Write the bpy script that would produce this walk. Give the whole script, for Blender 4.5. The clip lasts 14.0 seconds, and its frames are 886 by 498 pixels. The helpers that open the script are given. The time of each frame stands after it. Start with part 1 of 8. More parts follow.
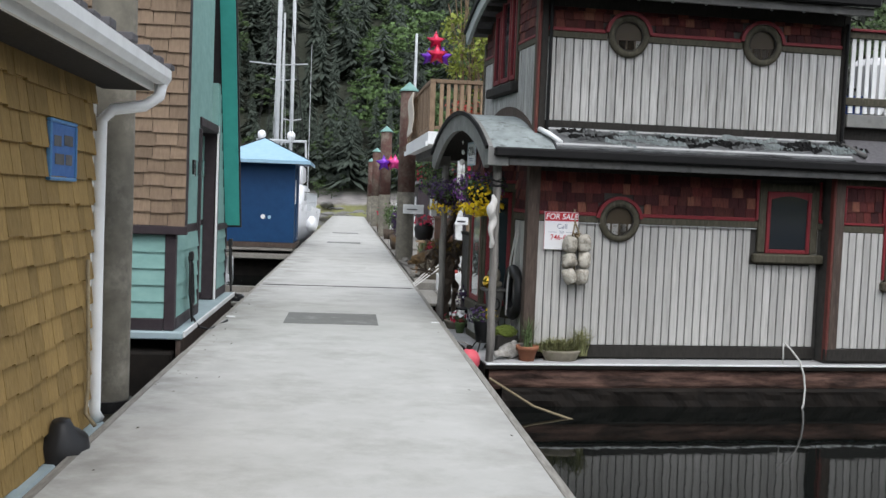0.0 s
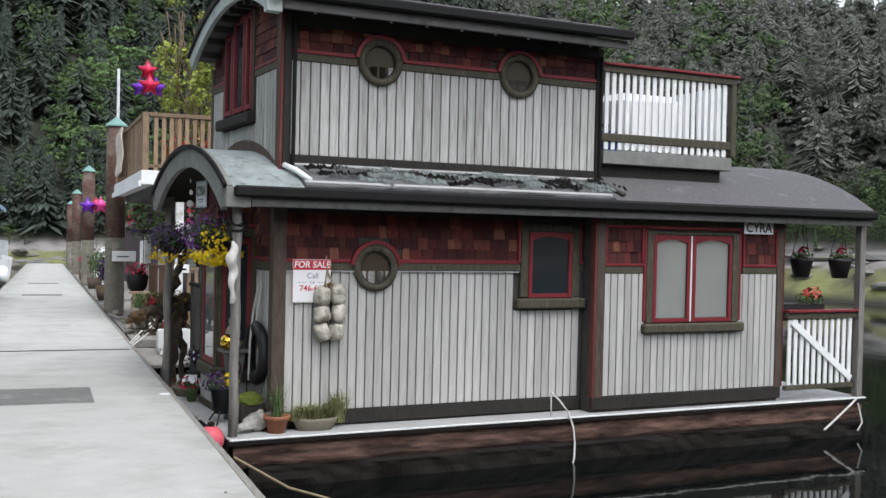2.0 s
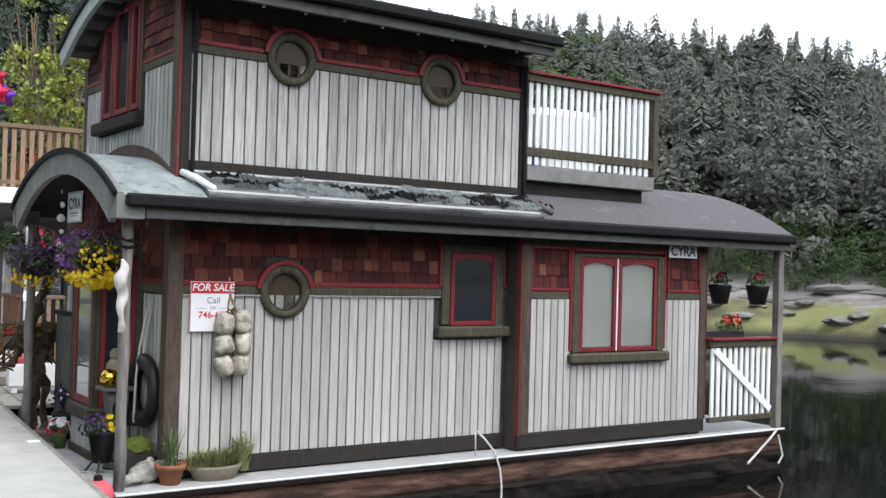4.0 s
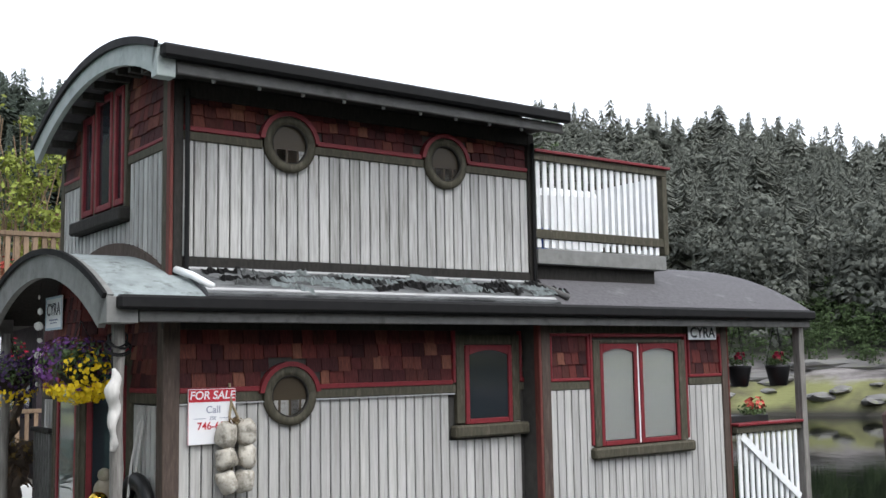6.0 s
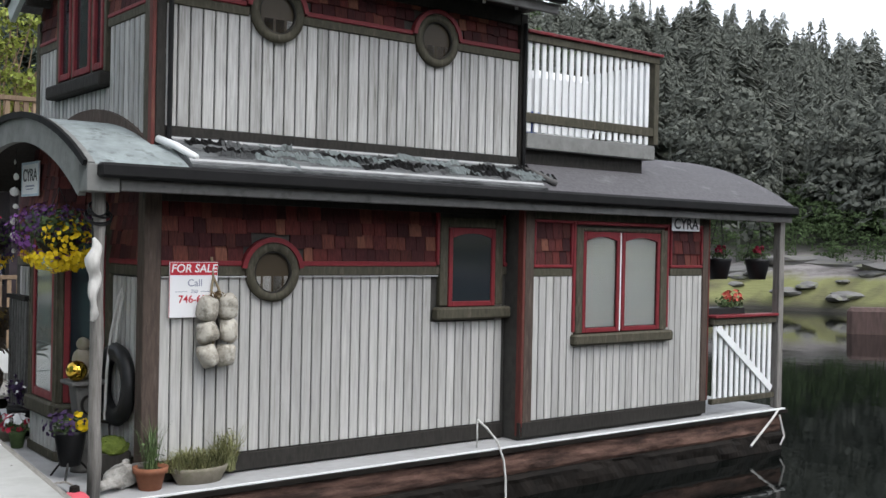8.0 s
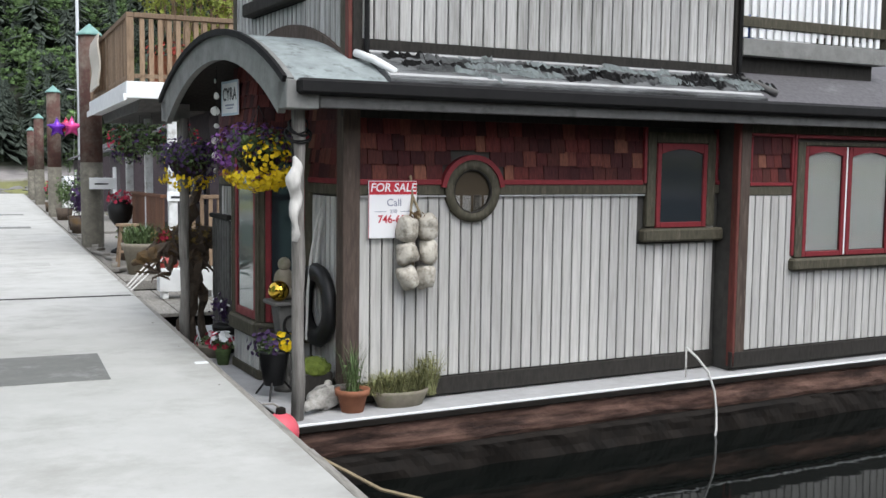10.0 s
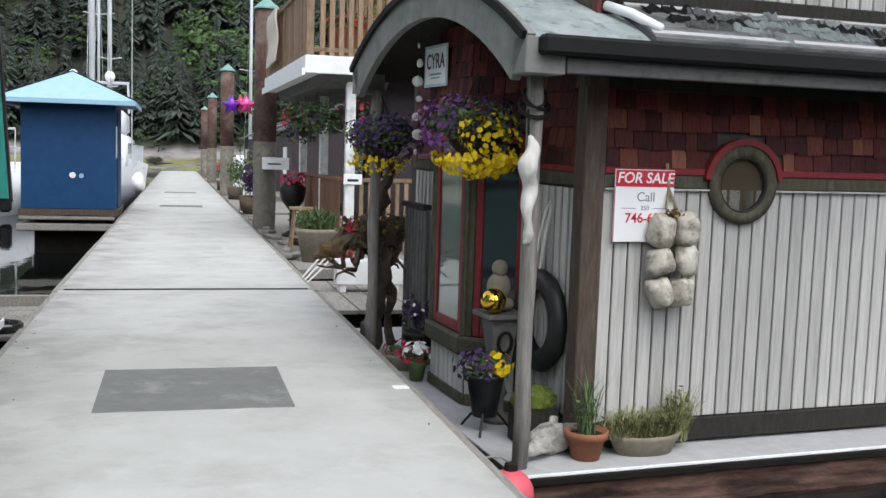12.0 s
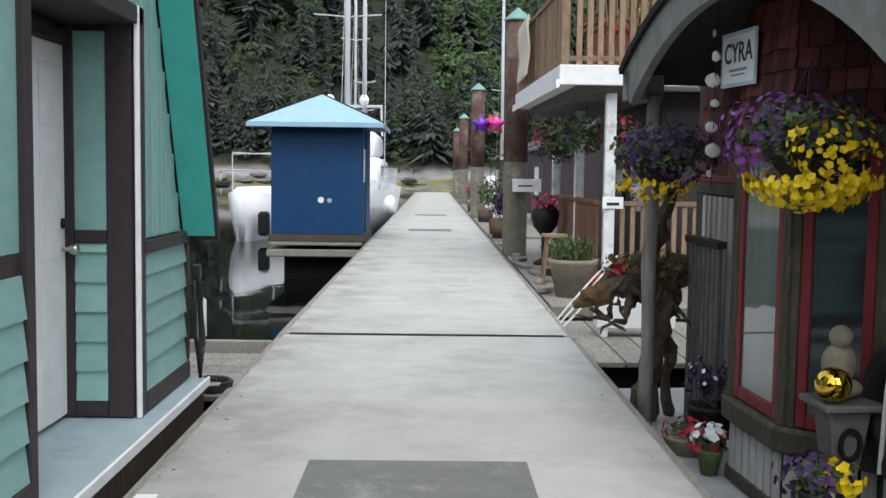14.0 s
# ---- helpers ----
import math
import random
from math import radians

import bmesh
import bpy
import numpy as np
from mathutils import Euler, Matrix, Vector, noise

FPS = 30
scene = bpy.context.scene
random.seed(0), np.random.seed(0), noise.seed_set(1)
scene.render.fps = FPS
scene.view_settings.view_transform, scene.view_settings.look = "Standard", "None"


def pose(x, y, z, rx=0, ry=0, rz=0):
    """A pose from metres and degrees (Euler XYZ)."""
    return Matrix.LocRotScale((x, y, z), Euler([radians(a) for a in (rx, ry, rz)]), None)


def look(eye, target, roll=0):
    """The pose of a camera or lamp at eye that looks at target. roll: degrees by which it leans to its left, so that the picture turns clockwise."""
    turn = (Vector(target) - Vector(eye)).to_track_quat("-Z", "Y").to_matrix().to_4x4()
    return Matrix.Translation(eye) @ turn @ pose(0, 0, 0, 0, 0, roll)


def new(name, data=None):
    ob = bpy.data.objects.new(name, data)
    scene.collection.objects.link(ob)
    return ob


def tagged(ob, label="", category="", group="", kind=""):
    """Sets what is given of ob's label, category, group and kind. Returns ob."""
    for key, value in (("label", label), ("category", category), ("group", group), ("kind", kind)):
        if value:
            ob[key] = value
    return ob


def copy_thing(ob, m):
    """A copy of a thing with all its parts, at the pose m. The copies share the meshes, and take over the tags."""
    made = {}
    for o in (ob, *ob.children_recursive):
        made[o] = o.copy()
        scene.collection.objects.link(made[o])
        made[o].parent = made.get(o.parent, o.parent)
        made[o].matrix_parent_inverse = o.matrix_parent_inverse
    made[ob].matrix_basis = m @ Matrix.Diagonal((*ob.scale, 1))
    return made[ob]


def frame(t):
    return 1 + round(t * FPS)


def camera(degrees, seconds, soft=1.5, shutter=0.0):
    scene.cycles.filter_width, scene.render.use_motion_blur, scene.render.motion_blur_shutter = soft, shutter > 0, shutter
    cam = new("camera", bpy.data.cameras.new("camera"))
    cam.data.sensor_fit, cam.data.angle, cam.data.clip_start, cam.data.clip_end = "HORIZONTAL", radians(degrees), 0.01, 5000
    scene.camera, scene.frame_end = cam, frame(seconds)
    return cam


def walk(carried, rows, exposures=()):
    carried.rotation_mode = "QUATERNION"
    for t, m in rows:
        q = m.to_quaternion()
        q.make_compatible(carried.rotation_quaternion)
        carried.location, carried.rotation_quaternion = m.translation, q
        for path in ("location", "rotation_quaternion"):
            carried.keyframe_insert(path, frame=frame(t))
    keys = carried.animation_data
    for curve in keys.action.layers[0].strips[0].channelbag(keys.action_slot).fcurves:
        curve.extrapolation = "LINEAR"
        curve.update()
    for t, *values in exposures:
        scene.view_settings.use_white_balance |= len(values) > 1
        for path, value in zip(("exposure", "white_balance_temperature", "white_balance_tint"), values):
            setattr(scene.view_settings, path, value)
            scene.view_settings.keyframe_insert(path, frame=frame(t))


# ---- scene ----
cam = camera(46.0, 14.0)
PATH = [
    (0, (0.148, -12.202, 1.457), (0.327, -10.212, 1.368), 2.1),
    (0.5, (-0.001, -11.829, 1.421), (0.27, -9.849, 1.343), 0.1),
    (1, (-0.014, -11.304, 1.421), (0.394, -9.352, 1.271), 0.1),
    (1.1, (-0.02, -11.235, 1.43), (0.445, -9.293, 1.31), 1.9),
    (1.5, (0.036, -10.95, 1.491), (0.685, -9.059, 1.426), 2.7),
    (2, (0.06, -10.619, 1.508), (0.771, -8.749, 1.511), 0.9),
    (2.5, (0.038, -10.227, 1.45), (0.879, -8.413, 1.48), 2.2),
    (2.7, (0.002, -10.088, 1.444), (0.861, -8.282, 1.476), 1.9),
    (4.8, (-0.229, -8.732, 1.378), (0.811, -7.028, 1.495), -0.0),
    (5, (-0.248, -8.632, 1.378), (0.796, -6.931, 1.509), -0.5),
    (5.5, (-0.245, -8.474, 1.39), (0.782, -6.766, 1.553), -1.0),
    (6, (-0.184, -8.34, 1.434), (0.848, -6.644, 1.678), -1.6),
    (6.5, (-0.201, -8.299, 1.499), (0.848, -6.611, 1.723), -0.3),
    (7, (-0.24, -8.211, 1.427), (0.832, -6.538, 1.653), -0.7),
    (7.2, (-0.251, -8.187, 1.414), (0.836, -6.519, 1.596), -0.7),
    (9.5, (-0.109, -7.962, 1.493), (0.797, -6.183, 1.381), 0.0),
    (10, (-0.154, -7.654, 1.427), (0.621, -5.815, 1.289), 0.3),
    (10.5, (-0.228, -7.253, 1.436), (0.488, -5.389, 1.313), 1.3),
    (11, (-0.134, -6.816, 1.44), (0.444, -4.908, 1.279), 0.5),
    (11.5, (-0.131, -6.405, 1.426), (0.371, -4.472, 1.313), 0.9),
    (12, (-0.141, -5.93, 1.418), (0.353, -4.0, 1.248), 1.6),
    (12.5, (-0.104, -5.519, 1.439), (0.223, -3.554, 1.268), 1.2),
    (13, (-0.119, -5.038, 1.398), (0.182, -3.07, 1.211), 2.4),
    (13.5, (-0.038, -4.587, 1.42), (0.203, -2.609, 1.243), 1.8),
    (14, (0.023, -4.138, 1.453), (0.044, -2.143, 1.309), 0.7),
]
EXPOSURES = [(0.0, 1.2), (1.5, 1.25), (2.7, 1.46), (5.0, 1.58), (6.5, 1.37), (7.2, 1.25), (9.5, 1.48), (12.0, 1.38), (14.0, 1.27)]
walk(cam, [(t, look(eye, target, roll)) for t, eye, target, roll in PATH], EXPOSURES)

# ---- light: an overcast sky and a weak, wide sun ----
world = bpy.data.worlds.new("overcast_sky")
scene.world = world
world.use_nodes = True
wn = world.node_tree
sky = wn.nodes.new("ShaderNodeTexSky")
sky.sky_type = "NISHITA"
sky.sun_disc = False
sky.sun_elevation, sky.sun_rotation = radians(55), radians(168)
sky.dust_density, sky.air_density = 1.0, 1.0
grey = wn.nodes.new("ShaderNodeHueSaturation")
grey.inputs["Saturation"].default_value = 0.30
wn.links.new(sky.outputs[0], grey.inputs["Color"])
wn.links.new(grey.outputs[0], wn.nodes["Background"].inputs["Color"])
wn.nodes["Background"].inputs["Strength"].default_value = 0.15
sun = new("sun", bpy.data.lights.new("sun", "SUN"))
sun.data.energy, sun.data.angle, sun.data.color = 0.6, radians(30), (1.0, 1.0, 1.0)
sun.matrix_world = look((0, 0, 30), (-4, 19, 0))


# ---- helpers for meshes ----
def box(bm, x0, y0, z0, x1, y1, z1, bevel=0.0):
    v = bmesh.ops.create_cube(bm, size=1.0)["verts"]
    bmesh.ops.transform(bm, verts=v, matrix=Matrix.Translation(((x0 + x1) / 2, (y0 + y1) / 2, (z0 + z1) / 2)) @ Matrix.Diagonal((x1 - x0, y1 - y0, z1 - z0, 1)))
    if bevel:
        edges = {e for q in v for e in q.link_edges}
        bmesh.ops.bevel(bm, geom=list(edges), offset=bevel, segments=1, affect="EDGES")
    return v


def cyl(bm, p0, p1, r0, r1=None, n=12):
    p0, p1 = Vector(p0), Vector(p1)
    d = p1 - p0
    m = Matrix.Translation((p0 + p1) / 2) @ d.to_track_quat("Z", "Y").to_matrix().to_4x4()
    return bmesh.ops.create_cone(bm, cap_ends=True, segments=n, radius1=r0, radius2=r0 if r1 is None else r1, depth=d.length, matrix=m)["verts"]


def ball(bm, c, r, sx=1.0, sy=1.0, sz=1.0, sub=2):
    v = bmesh.ops.create_icosphere(bm, subdivisions=sub, radius=r)["verts"]
    bmesh.ops.transform(bm, verts=v, matrix=Matrix.Translation(c) @ Matrix.Diagonal((sx, sy, sz, 1)))
    return v


def tube(bm, pts, r, n=6, taper=None):
    """A tube along points; taper: a radius for each point."""
    pts = [Vector(p) for p in pts]
    rings, side = [], None
    for i, p in enumerate(pts):
        d = (pts[min(i + 1, len(pts) - 1)] - pts[max(i - 1, 0)]).normalized()
        side = (d.orthogonal() if side is None else side - d * side.dot(d)).normalized()
        up = d.cross(side)
        rr = taper[i] if taper else r
        rings.append([bm.verts.new(p + rr * (side * math.cos(6.2832 * k / n) + up * math.sin(6.2832 * k / n))) for k in range(n)])
    for a, b in zip(rings, rings[1:]):
        for k in range(n):
            bm.faces.new((a[k], a[(k + 1) % n], b[(k + 1) % n], b[k]))
    bm.faces.new(rings[0][::-1])
    bm.faces.new(rings[-1])


def lathe(bm, profile, n=20, centre=(0, 0, 0)):
    """A turned body from pairs of radius and height."""
    c = Vector(centre)
    rings = [[bm.verts.new(c + Vector((max(r, 1e-4) * math.cos(6.2832 * k / n), max(r, 1e-4) * math.sin(6.2832 * k / n), z))) for k in range(n)] for r, z in profile]
    for a, b in zip(rings, rings[1:]):
        for k in range(n):
            bm.faces.new((a[k], a[(k + 1) % n], b[(k + 1) % n], b[k]))
    bm.faces.new(rings[0][::-1])
    bm.faces.new(rings[-1])


def strip(bm, outer, inner, a, b, axis="x"):
    """A bent plate: two lines of points in a plane, drawn out from a to b along the axis across it."""
    def at(p, s):
        return bm.verts.new((s, p[0], p[1]) if axis == "x" else ((p[0], s, p[1]) if axis == "y" else (p[0], p[1], s)))
    rows = [[at(p, a) for p in outer], [at(p, b) for p in outer], [at(p, b) for p in inner], [at(p, a) for p in inner]]
    n = len(outer)
    for r, s in zip(rows, rows[1:] + rows[:1]):
        for i in range(n - 1):
            bm.faces.new((r[i], r[i + 1], s[i + 1], s[i]))
    for i in (0, n - 1):
        bm.faces.new([r[i] for r in rows])


def prism(bm, poly, a, b, axis="x"):
    """A flat outline drawn out from a to b along an axis."""
    def at(p, s):
        return bm.verts.new((s, p[0], p[1]) if axis == "x" else ((p[0], s, p[1]) if axis == "y" else (p[0], p[1], s)))
    lo, hi = [at(p, a) for p in poly], [at(p, b) for p in poly]
    bm.faces.new(lo)
    bm.faces.new(hi[::-1])
    n = len(poly)
    for i in range(n):
        bm.faces.new((lo[i], lo[(i + 1) % n], hi[(i + 1) % n], hi[i]))


def finish(bm, name, material, smooth=False):
    bmesh.ops.recalc_face_normals(bm, faces=bm.faces)
    mesh = bpy.data.meshes.new(name)
    bm.to_mesh(mesh)
    bm.free()
    for m in material if isinstance(material, (list, tuple)) else [material]:
        mesh.materials.append(m)
    if smooth:
        for p in mesh.polygons:
            p.use_smooth = True
    return mesh


def part(name, bm, material, parent, label="", smooth=False):
    ob = new(name, finish(bm, name, material, smooth))
    ob.parent = parent
    loose = name.endswith("flowers") or name in ("foliage", "canes", "leaves", "herb", "script", "small_print", "blind")
    return tagged(ob, label, kind="stuff" if loose else "")


def piece(name, mesh, parent, m):
    ob = new(name, mesh)
    ob.parent = parent
    ob.matrix_basis = m
    return ob


def thing(name, m, label, category, group="", kind=""):
    ob = new(name)
    ob.empty_display_size = 0.1
    ob.matrix_world = m
    return tagged(ob, label, category, group, kind)


def solid(name, bm, material, m, label, category, group="", kind="", smooth=False):
    ob = new(name, finish(bm, name, material, smooth))
    ob.matrix_world = m
    return tagged(ob, label, category, group, kind)


# the grey houseboat lies a little askew to the dock; u along its long wall, v into it, w up
HM = pose(2.255, 0.018, -0.024) @ pose(0, 0, 0, 0, 0, 5.48) @ pose(0, 0, 0, 0, -0.055, 0) @ pose(0, 0, 0, 1.07, 0, 0) @ pose(-2.2, 0, 0)


# ---- materials ----
def surf(name, colour, second=None, rough=0.7, metal=0.0, grain=12.0, stretch=(1, 1, 1), spread=0.35, bump=0.2, depth=0.004, big=0.8, dirt=None, dirt_amount=0.0, random=0.0, spec=0.3, rough_var=0.12, islands=0.0, dirt_scale=2.3):
    """Colour that drifts at two scales, with grain relief; dirt: blotches of a second colour; random: how far pieces differ."""
    m = bpy.data.materials.new(name)
    m.use_nodes = True
    nt = m.node_tree
    nodes, links = nt.nodes, nt.links
    b = nodes["Principled BSDF"]
    b.inputs["Metallic"].default_value = metal
    b.inputs["Specular IOR Level"].default_value = spec
    co = nodes.new("ShaderNodeTexCoord")
    mp = nodes.new("ShaderNodeMapping")
    mp.inputs["Scale"].default_value = stretch
    links.new(co.outputs["Object"], mp.inputs["Vector"])
    info = nodes.new("ShaderNodeObjectInfo")
    shift = nodes.new("ShaderNodeVectorMath")
    shift.operation = "MULTIPLY_ADD"
    off = nodes.new("ShaderNodeCombineXYZ")
    for s in "XYZ":
        links.new(info.outputs["Random"], off.inputs[s])
    shift.inputs[1].default_value = (37, 53, 71)
    links.new(off.outputs[0], shift.inputs[0])
    links.new(mp.outputs[0], shift.inputs[2])
    fine = nodes.new("ShaderNodeTexNoise")
    fine.inputs["Scale"].default_value, fine.inputs["Detail"].default_value, fine.inputs["Roughness"].default_value = grain, 6, 0.65
    links.new(shift.outputs[0], fine.inputs["Vector"])
    wide = nodes.new("ShaderNodeTexNoise")
    wide.inputs["Scale"].default_value, wide.inputs["Detail"].default_value = big, 3
    links.new(shift.outputs[0], wide.inputs["Vector"])
    second = second or tuple(c * 0.55 for c in colour)
    mix = nodes.new("ShaderNodeMix")
    mix.data_type = "RGBA"
    mix.inputs[6].default_value, mix.inputs[7].default_value = (*colour, 1), (*second, 1)
    fac = nodes.new("ShaderNodeMath")
    fac.operation = "MULTIPLY_ADD"
    fac.inputs[1].default_value, fac.inputs[2].default_value = 2.2, -1.1 + spread
    links.new(fine.outputs["Fac"], fac.inputs[0])
    add = nodes.new("ShaderNodeMath")
    add.operation = "MULTIPLY_ADD"
    add.use_clamp = True
    add.inputs[1].default_value, add.inputs[2].default_value = 1.0, -0.5
    links.new(wide.outputs["Fac"], add.inputs[0])
    total = nodes.new("ShaderNodeMath")
    total.operation, total.use_clamp = "ADD", True
    links.new(fac.outputs[0], total.inputs[0])
    links.new(add.outputs[0], total.inputs[1])
    links.new(total.outputs[0], mix.inputs[0])
    out = mix.outputs[2]
    if dirt:
        dn = nodes.new("ShaderNodeTexNoise")
        dn.inputs["Scale"].default_value, dn.inputs["Detail"].default_value, dn.inputs["Roughness"].default_value = dirt_scale, 8, 0.7
        links.new(shift.outputs[0], dn.inputs["Vector"])
        ramp = nodes.new("ShaderNodeMapRange")
        ramp.inputs["From Min"].default_value, ramp.inputs["From Max"].default_value = 0.62 - 0.3 * dirt_amount, 0.78 - 0.2 * dirt_amount
        ramp.inputs["To Max"].default_value = 0.85
        links.new(dn.outputs["Fac"], ramp.inputs["Value"])
        dm = nodes.new("ShaderNodeMix")
        dm.data_type = "RGBA"
        dm.inputs[7].default_value = (*dirt, 1)
        links.new(ramp.outputs[0], dm.inputs[0])
        links.new(out, dm.inputs[6])
        out = dm.outputs[2]
    if random:
        hs = nodes.new("ShaderNodeHueSaturation")
        rr = nodes.new("ShaderNodeMapRange")
        rr.inputs["To Min"].default_value, rr.inputs["To Max"].default_value = 1 - random, 1 + random
        links.new(info.outputs["Random"], rr.inputs["Value"])
        links.new(rr.outputs[0], hs.inputs["Value"])
        links.new(out, hs.inputs["Color"])
        out = hs.outputs[0]
    if islands:
        hs = nodes.new("ShaderNodeHueSaturation")
        rr = nodes.new("ShaderNodeMapRange")
        rr.inputs["To Min"].default_value, rr.inputs["To Max"].default_value = 1 - islands, 1 + islands
        links.new(nodes.new("ShaderNodeNewGeometry").outputs["Random Per Island"], rr.inputs["Value"])
        links.new(rr.outputs[0], hs.inputs["Value"])
        links.new(out, hs.inputs["Color"])
        out = hs.outputs[0]
    links.new(out, b.inputs["Base Color"])
    rv = nodes.new("ShaderNodeMapRange")
    rv.inputs["To Min"].default_value, rv.inputs["To Max"].default_value = max(0.02, rough - rough_var), min(1, rough + rough_var)
    links.new(fine.outputs["Fac"], rv.inputs["Value"])
    links.new(rv.outputs[0], b.inputs["Roughness"])
    if bump:
        bp = nodes.new("ShaderNodeBump")
        bp.inputs["Strength"].default_value, bp.inputs["Distance"].default_value = bump, depth
        links.new(fine.outputs["Fac"], bp.inputs["Height"])
        links.new(bp.outputs[0], b.inputs["Normal"])
    return m


def plain(name, colour, rough=0.5, metal=0.0, emit=0.0):
    m = bpy.data.materials.new(name)
    m.use_nodes = True
    b = m.node_tree.nodes["Principled BSDF"]
    b.inputs["Base Color"].default_value = (*colour, 1)
    b.inputs["Roughness"].default_value, b.inputs["Metallic"].default_value = rough, metal
    return m


def glassy(name, tint=(0.02, 0.025, 0.03)):
    """Window glass before a dark room."""
    m = plain(name, tint, 0.05)
    m.node_tree.nodes["Principled BSDF"].inputs["Specular IOR Level"].default_value = 0.6
    return m


CONCRETE = surf("broom_finished_concrete", (0.475, 0.472, 0.445), (0.40, 0.397, 0.37), 0.9, grain=2.2, big=0.6, bump=0.2, depth=0.003, dirt=(0.33, 0.325, 0.295), dirt_amount=0.42, random=0.03, dirt_scale=1.3)


def edge_stains(m):
    """Dark blotches of algae and dirt that gather along the dock's two edges, most on its left."""
    nt = m.node_tree
    b = nt.nodes["Principled BSDF"]
    old = b.inputs["Base Color"].links[0].from_socket
    geo = nt.nodes.new("ShaderNodeNewGeometry")
    sep = nt.nodes.new("ShaderNodeSeparateXYZ")
    nt.links.new(geo.outputs["Position"], sep.inputs[0])
    tex = nt.nodes.new("ShaderNodeTexNoise")
    tex.inputs["Scale"].default_value, tex.inputs["Detail"].default_value, tex.inputs["Roughness"].default_value = 1.6, 8, 0.65
    nt.links.new(geo.outputs["Position"], tex.inputs["Vector"])
    for x0, x1, amount in ((-0.55, -1.35, 0.8), (0.95, 1.3, 0.5)):
        near = nt.nodes.new("ShaderNodeMapRange")
        near.inputs["From Min"].default_value, near.inputs["From Max"].default_value, near.inputs["To Max"].default_value = x0, x1, amount
        nt.links.new(sep.outputs["X"], near.inputs["Value"])
        blot = nt.nodes.new("ShaderNodeMapRange")
        blot.inputs["From Min"].default_value, blot.inputs["From Max"].default_value = 0.36, 0.66
        nt.links.new(tex.outputs["Fac"], blot.inputs["Value"])
        f = nt.nodes.new("ShaderNodeMath")
        f.operation, f.use_clamp = "MULTIPLY", True
        nt.links.new(near.outputs[0], f.inputs[0])
        nt.links.new(blot.outputs[0], f.inputs[1])
        mx = nt.nodes.new("ShaderNodeMix")
        mx.data_type = "RGBA"
        mx.inputs[7].default_value = (0.155, 0.148, 0.13, 1)
        nt.links.new(f.outputs[0], mx.inputs[0])
        nt.links.new(old, mx.inputs[6])
        old = mx.outputs[2]
    nt.links.new(old, b.inputs["Base Color"])


edge_stains(CONCRETE)
GROOVE = surf("weathered_siding_groove", (0.075, 0.072, 0.065), (0.045, 0.043, 0.04), 0.9, grain=6, bump=0.2, spec=0.1)
HATCH = surf("worn_steel_hatch", (0.145, 0.147, 0.137), (0.205, 0.205, 0.19), 0.75, grain=7, big=2.0, bump=0.2, dirt=(0.33, 0.33, 0.32), dirt_amount=0.25)
FLAKING = surf("flaking_white_paint", (0.74, 0.75, 0.74), (0.55, 0.56, 0.54), 0.6, grain=6, big=2, bump=0.3, dirt=(0.22, 0.20, 0.17), dirt_amount=0.35, dirt_scale=5)
KERB = surf("weathered_kerb_timber", (0.30, 0.285, 0.255), (0.13, 0.12, 0.10), 0.9, grain=9, stretch=(6, 0.6, 6), bump=0.5, random=0.12)
GREYWOOD = surf("silver_weathered_cedar", (0.49, 0.48, 0.455), (0.315, 0.308, 0.285), 0.85, grain=6, stretch=(8, 8, 0.45), spread=0.32, bump=0.4, depth=0.003, random=0.13, dirt=(0.24, 0.23, 0.20), dirt_amount=0.16, dirt_scale=2.6)
OLDWOOD = surf("rough_silvered_cedar", (0.50, 0.495, 0.475), (0.235, 0.228, 0.21), 0.85, grain=6, stretch=(8, 8, 0.45), spread=0.32, bump=0.5, depth=0.003, random=0.16, dirt=(0.17, 0.165, 0.14), dirt_amount=0.32, dirt_scale=3.2)
OLIVE = surf("olive_painted_trim", (0.082, 0.075, 0.052), (0.040, 0.036, 0.026), 0.7, grain=9, stretch=(4, 4, 1), bump=0.3, dirt=(0.15, 0.13, 0.10), dirt_amount=0.3, dirt_scale=6, spec=0.2)
BOARDBROWN = surf("worn_brown_corner_board", (0.095, 0.070, 0.056), (0.045, 0.034, 0.029), 0.75, grain=8, stretch=(5, 5, 0.7), bump=0.35, dirt=(0.15, 0.12, 0.10), dirt_amount=0.3, dirt_scale=5, spec=0.2)
REDBROWN = surf("worn_red_brown_edge", (0.15, 0.035, 0.028), (0.065, 0.022, 0.018), 0.65, grain=8, stretch=(5, 5, 0.7), bump=0.3, dirt=(0.16, 0.075, 0.05), dirt_amount=0.3, dirt_scale=5)
POSTGREY = surf("grey_peeled_log", (0.24, 0.225, 0.205), (0.085, 0.078, 0.070), 0.85, grain=7, stretch=(6, 6, 0.6), bump=0.5, dirt=(0.30, 0.28, 0.26), dirt_amount=0.3, dirt_scale=5)
PALEFASCIA = surf("pale_grey_arched_board", (0.225, 0.225, 0.213), (0.145, 0.145, 0.136), 0.65, grain=7, big=1.5, bump=0.2, dirt=(0.12, 0.12, 0.11), dirt_amount=0.3, dirt_scale=5)
GREENFASCIA = surf("pale_grey_green_board", (0.40, 0.44, 0.42), (0.29, 0.33, 0.31), 0.6, grain=7, big=1.5, bump=0.15, dirt=(0.16, 0.17, 0.16), dirt_amount=0.25, dirt_scale=5)
# dark trim, taken near black to hold the shade under the eaves too
DARKOLIVE = surf("dark_stained_shaded_trim", (0.036, 0.033, 0.029), (0.018, 0.0165, 0.015), 0.75, grain=10, stretch=(4, 4, 1), bump=0.25, spec=0.15)
